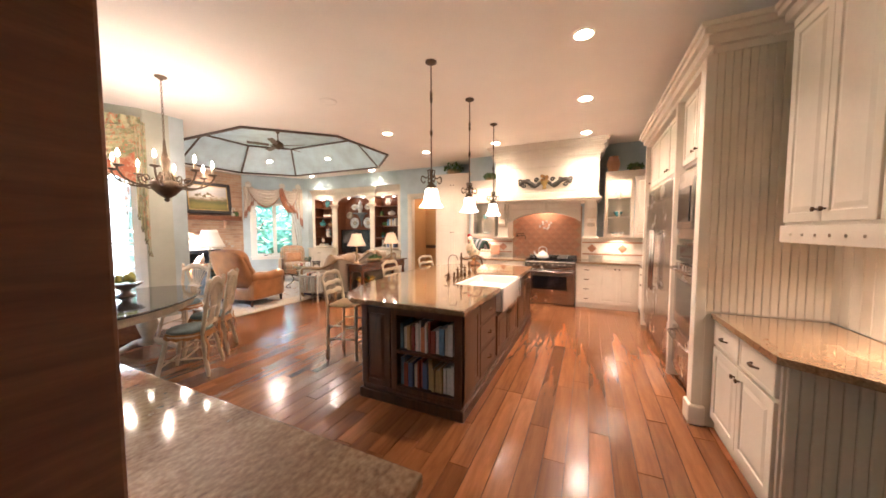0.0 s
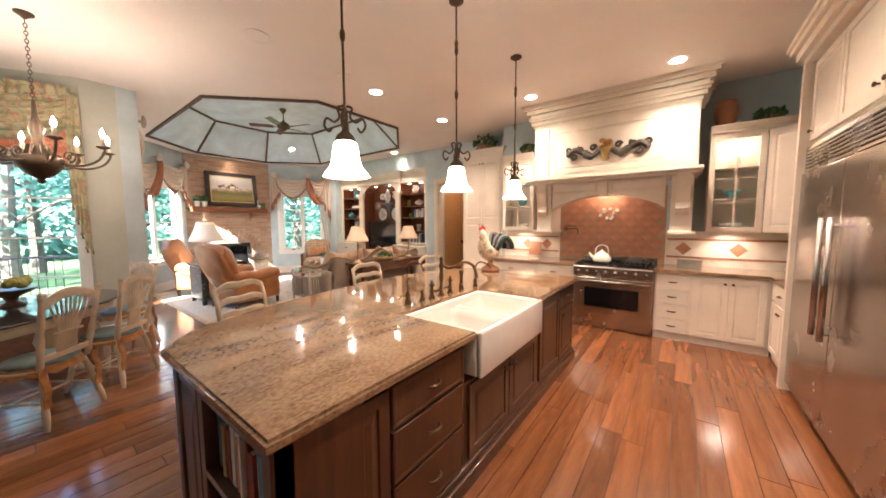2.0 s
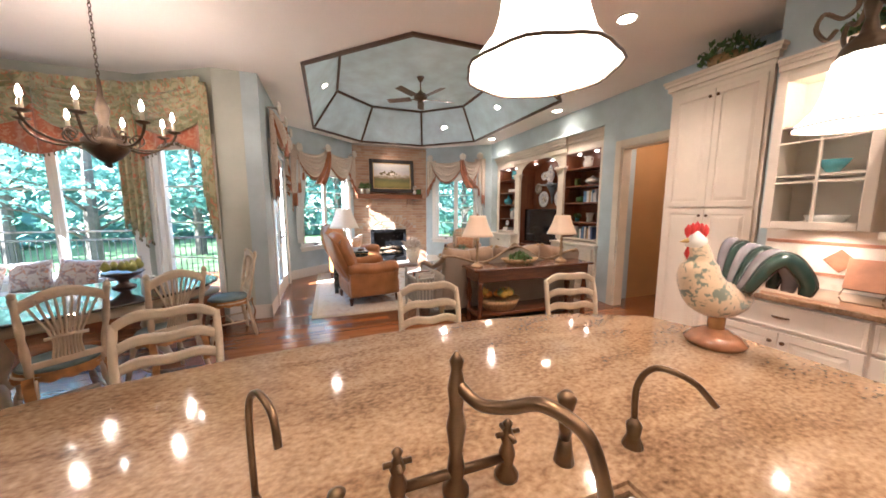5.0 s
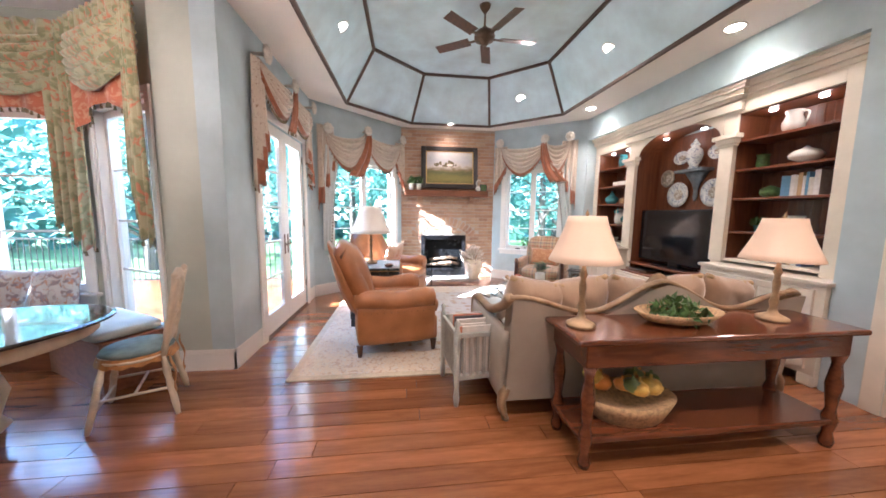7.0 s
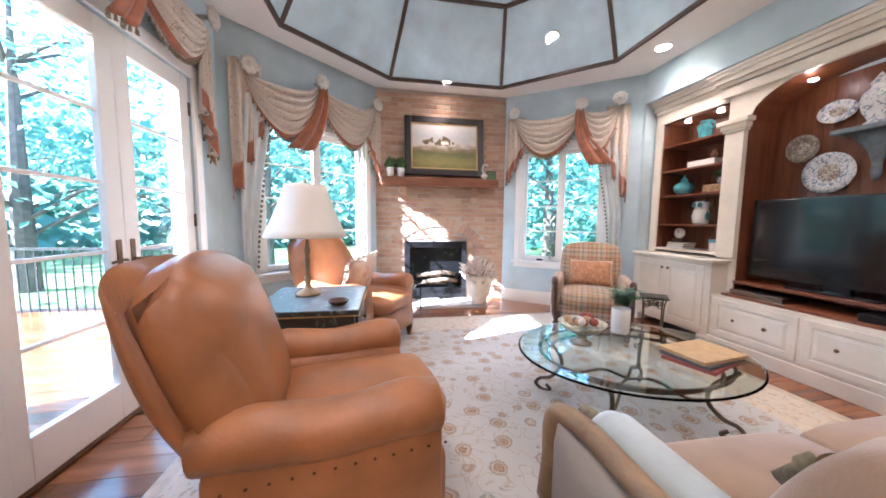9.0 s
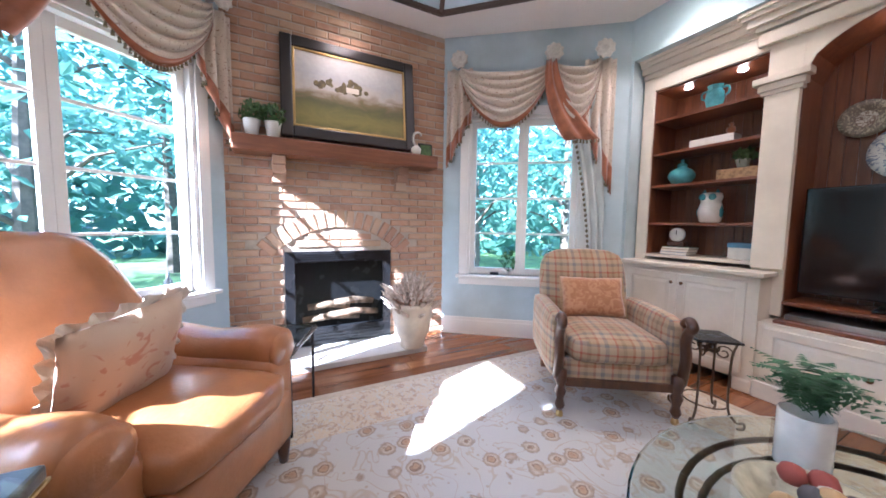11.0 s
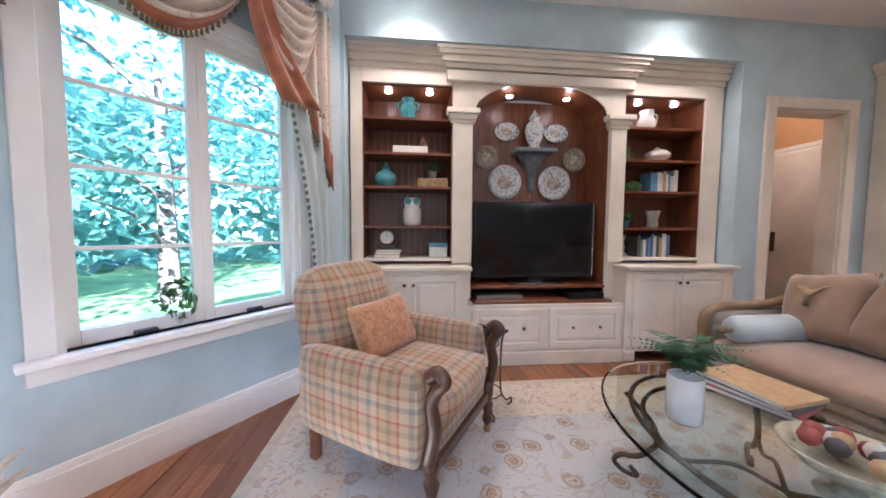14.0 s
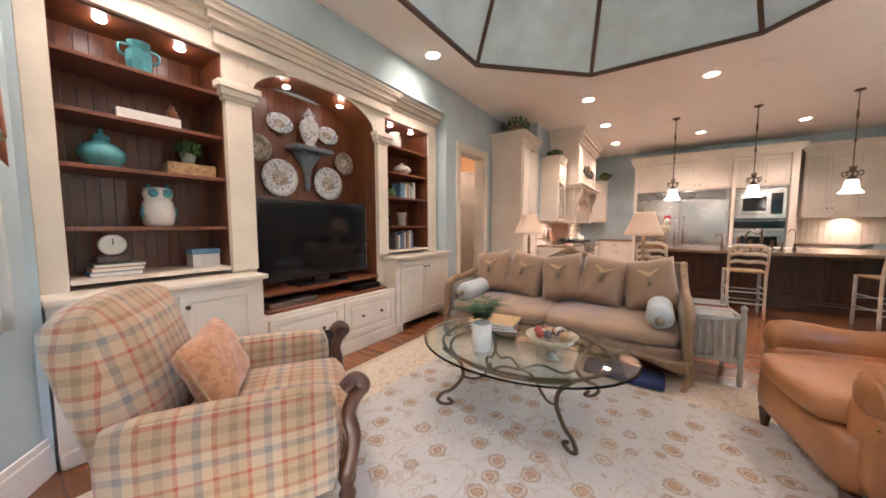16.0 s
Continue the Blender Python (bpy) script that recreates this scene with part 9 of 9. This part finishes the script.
lathe(bm, [(0.001, -0.035), (0.016, -0.01), (0.001, 0.03)], 8, (0.15, 0, 0.40), sy=0.6)
part("comb", bm, plain("red_glaze", (0.45, 0.035, 0.03), 0.2, coat=0.4), ro, "red comb and wattle", True)
part("beak", lathed([(0.012, 0), (0.001, 0.035)], 8), GOLD, ro).matrix_basis = pose(0.155, 0, 0.445, 0, 100)
for k in range(6):
    a = (k - 2.5) * 0.05
    part("tail_feather", tubed(bend([(-0.05, a * 0.5, 0.24), (-0.10, a * 0.8, 0.36), (-0.145, a, 0.42 - 0.008 * k), (-0.19, a * 1.2, 0.36 - 0.012 * k), (-0.185, a * 1.2, 0.25)], 5), [0.02 + 0.012 * math.sin(math.pi * i / 20) for i in range(21)], 8), plain("dark_green_glaze", (0.02, 0.045, 0.035), 0.15, vary=0.3, coat=0.5) if k % 2 else plain("grey_lilac_glaze", (0.22, 0.20, 0.22), 0.15, vary=0.3, coat=0.5), ro, smooth=True)
ck = thing("cookbook_stand", "terracotta tile picture on an iron easel", "easel", pose(-1.12, 8.18, 0.918, -12))
part("tile", boxed(-0.11, 0.11, -0.01, 0.01, 0.05, 0.28, bevel=0.004), TERRACOTTA, ck)
part("easel", tubed([(-0.10, -0.05, 0.0), (-0.10, 0.0, 0.05), (0.10, 0.0, 0.05), (0.10, -0.05, 0.0)], 0.006, 6), IRON, ck)
bx = thing("recipe_box", "carved stone-coloured box on the worktop", "box", pose(1.05, 8.05, 0.918))
part("box", boxed(-0.13, 0.13, -0.07, 0.07, 0, 0.09, bevel=0.006), GREYPAINT, bx)
part("lid", boxed(-0.135, 0.135, -0.075, 0.075, 0.09, 0.115, bevel=0.008), GREYPAINT, bx)
for x, y, z, r, sd in ((-2.35, 8.58, 2.97, 0.22, 31), (-1.25, 8.15, 2.70, 0.12, 32), (1.72, 8.15, 2.70, 0.11, 33), (2.05, 7.6, 2.60, 0.13, 34)):
    b3 = thing("greenery_basket", "wicker basket of trailing greenery on the cabinet top", "basket", pose(x, y, z + 0.001))
    part("basket", lathed([(r * 0.6, 0), (r * 0.8, r * 0.5), (r * 0.85, r * 0.7), (r * 0.75, r * 0.7), (0.001, r * 0.5)], 18), WICKER, b3, smooth=True)
    part("handle", tubed([(r * 0.8 * math.cos(math.pi * k / 12), 0, r * 0.6 + r * 0.9 * math.sin(math.pi * k / 12)) for k in range(13)], 0.008, 6), WICKER, b3, smooth=True)
    part("greenery", leaf_ball(random.Random(sd), 170, r * 1.25, 0.045, 0.55, r * 0.85), LEAFGREEN, b3)

# ---- garden ----
solid("ground", boxed(-80, 60, -70, 80, -0.35, -0.15), GRASS, "green lawn round the house", "ground", kind="structure")
solid("patio", boxed(-9.5, -2.5, -3.4, 3.6, -0.15, -0.03), PATIO, "pale stone terrace outside the french doors", "patio", kind="structure")


def tree(x, y, h, seed, spread=2.2, leaves=1500, bare=0.22):
    rr = random.Random(seed)
    t = thing("tree", "leafy deciduous tree in full summer green", "tree", pose(x, y, -0.2), "garden trees")
    bm = bmesh.new()
    lean = Vector((rr.uniform(-0.4, 0.4), rr.uniform(-0.4, 0.4), 0))
    tube(bm, [Vector((0, 0, 0)) + lean * (k / 6) ** 2 + Vector((0, 0, h * 0.8 * k / 6)) for k in range(7)], [0.20, 0.16, 0.14, 0.11, 0.08, 0.05, 0.02], 8)
    tips = []
    for k in range(11):
        z = h * rr.uniform(bare, 0.75)
        a = rr.uniform(0, math.tau)
        l = spread * rr.uniform(0.5, 1.0) * (1.1 - 0.6 * z / h)
        p = [Vector((0, 0, z)), Vector((math.cos(a) * l * 0.5, math.sin(a) * l * 0.5, z + l * 0.35)), Vector((math.cos(a) * l, math.sin(a) * l, z + l * 0.45))]
        tube(bm, p, [0.05, 0.03, 0.012], 6)
        tips += [p[1], p[2], p[2] + Vector((0, 0, 0.5))]
    part("trunk", bm, BARK, t)
    vv, ff = [], []
    for k in range(leaves):
        c = rr.choice(tips) + Vector((rr.gauss(0, 0.55), rr.gauss(0, 0.55), rr.gauss(0, 0.42)))
        q = Euler((rr.uniform(-0.9, 0.9), rr.uniform(-0.9, 0.9), rr.uniform(0, 6.3))).to_matrix()
        s = rr.uniform(0.07, 0.15)
        o = len(vv)
        vv += [tuple(c + q @ Vector(p)) for p in ((-s, 0, 0), (0, -s * 0.55, 0.02), (s, 0, 0), (0, s * 0.55, 0.02))]
        ff.append((o, o + 1, o + 2, o + 3))
    me = bpy.data.meshes.new("crown")
    me.from_pydata(vv, [], ff)
    me.materials.append(OUTLEAF)
    ob = new("crown", me)
    ob.parent = t
    ob["label"] = "sunlit green leaves"


tr = random.Random(77)
for k, (x, y) in enumerate([(-13.5, 10.5), (-12.0, 12.5), (-15.0, 8.0), (-14.0, 5.0), (-12.5, 2.5), (-14.5, 0.0), (-11.5, -1.5), (-13.5, -4.5), (-16.5, 12.5), (-10.5, 14.5), (-17.0, 3.0), (-13.2, 6.6), (-13.4, 9.0)]):
    tree(x, y, tr.uniform(6.0, 8.5), 100 + k, 2.6, 1500, 0.10)
vv, ff = [], []
for k in range(11000):
    a = tr.uniform(1.75, 4.9)
    r0 = tr.uniform(17, 22)
    c = Vector((-5 + r0 * math.cos(a), 4 + r0 * math.sin(a), tr.uniform(-0.2, 6.0)))
    q = Euler((tr.uniform(-1, 1), tr.uniform(-1, 1), tr.uniform(0, 6.3))).to_matrix()
    s = tr.uniform(0.25, 0.5)
    o = len(vv)
    vv += [tuple(c + q @ Vector(p)) for p in ((-s, 0, 0), (0, -s * 0.6, 0), (s, 0, 0), (0, s * 0.6, 0))]
    ff.append((o, o + 1, o + 2, o + 3))
me = bpy.data.meshes.new("far_wood")
me.from_pydata(vv, [], ff)
me.materials.append(OUTLEAF)
tagged(new("far_wood", me), "dense green woodland edge behind the garden", "trees", kind="stuff")
rl = thing("terrace_railing", "dark iron railing along the terrace edge", "railing")
part("top_rail", boxed(-9.3, -9.25, -3.2, 3.3, 0.86, 0.90), DARKSTEEL, rl)
for k in range(60):
    part("baluster", boxed(-9.282, -9.268, -3.2 + k * 0.108, -3.186 + k * 0.108, -0.03, 0.86), DARKSTEEL, rl)

# ---- floor boards ----
rng = random.Random(21)
W = 0.142
lens = (1.1, 1.5, 1.9)
boards = {l: plank_mesh(W - 0.002, l) for l in lens}
vv, ff = [], []
picked = 0
col = 0
x = -9.2
while x < 2.45:
    y = -1.0 - rng.uniform(0, 1.5)
    while y < 10.2:
        l = rng.choice(lens)
        if -4.6 < x < 2.0 and 0.9 < y < 6.3 and picked < 298 and not (-0.9 < x < -0.1 and 3.2 < y < 4.4):
            ob = new("floor_board", boards[l])
            ob.parent = floor
            ob.location = (x, y, 0)
            picked += 1
        else:
            o = len(vv)
            vv += [(v.co.x + x, v.co.y + y, v.co.z) for v in boards[l].vertices]
            ff += [[o + i for i in p.vertices] for p in boards[l].polygons]
        y += l
    x += W
me = bpy.data.meshes.new("more_boards")
me.from_pydata(vv, [], ff)
me.materials.append(FLOORWOOD)
ob = new("more_boards", me)
ob.parent = floor
ob["kind"] = "stuff"
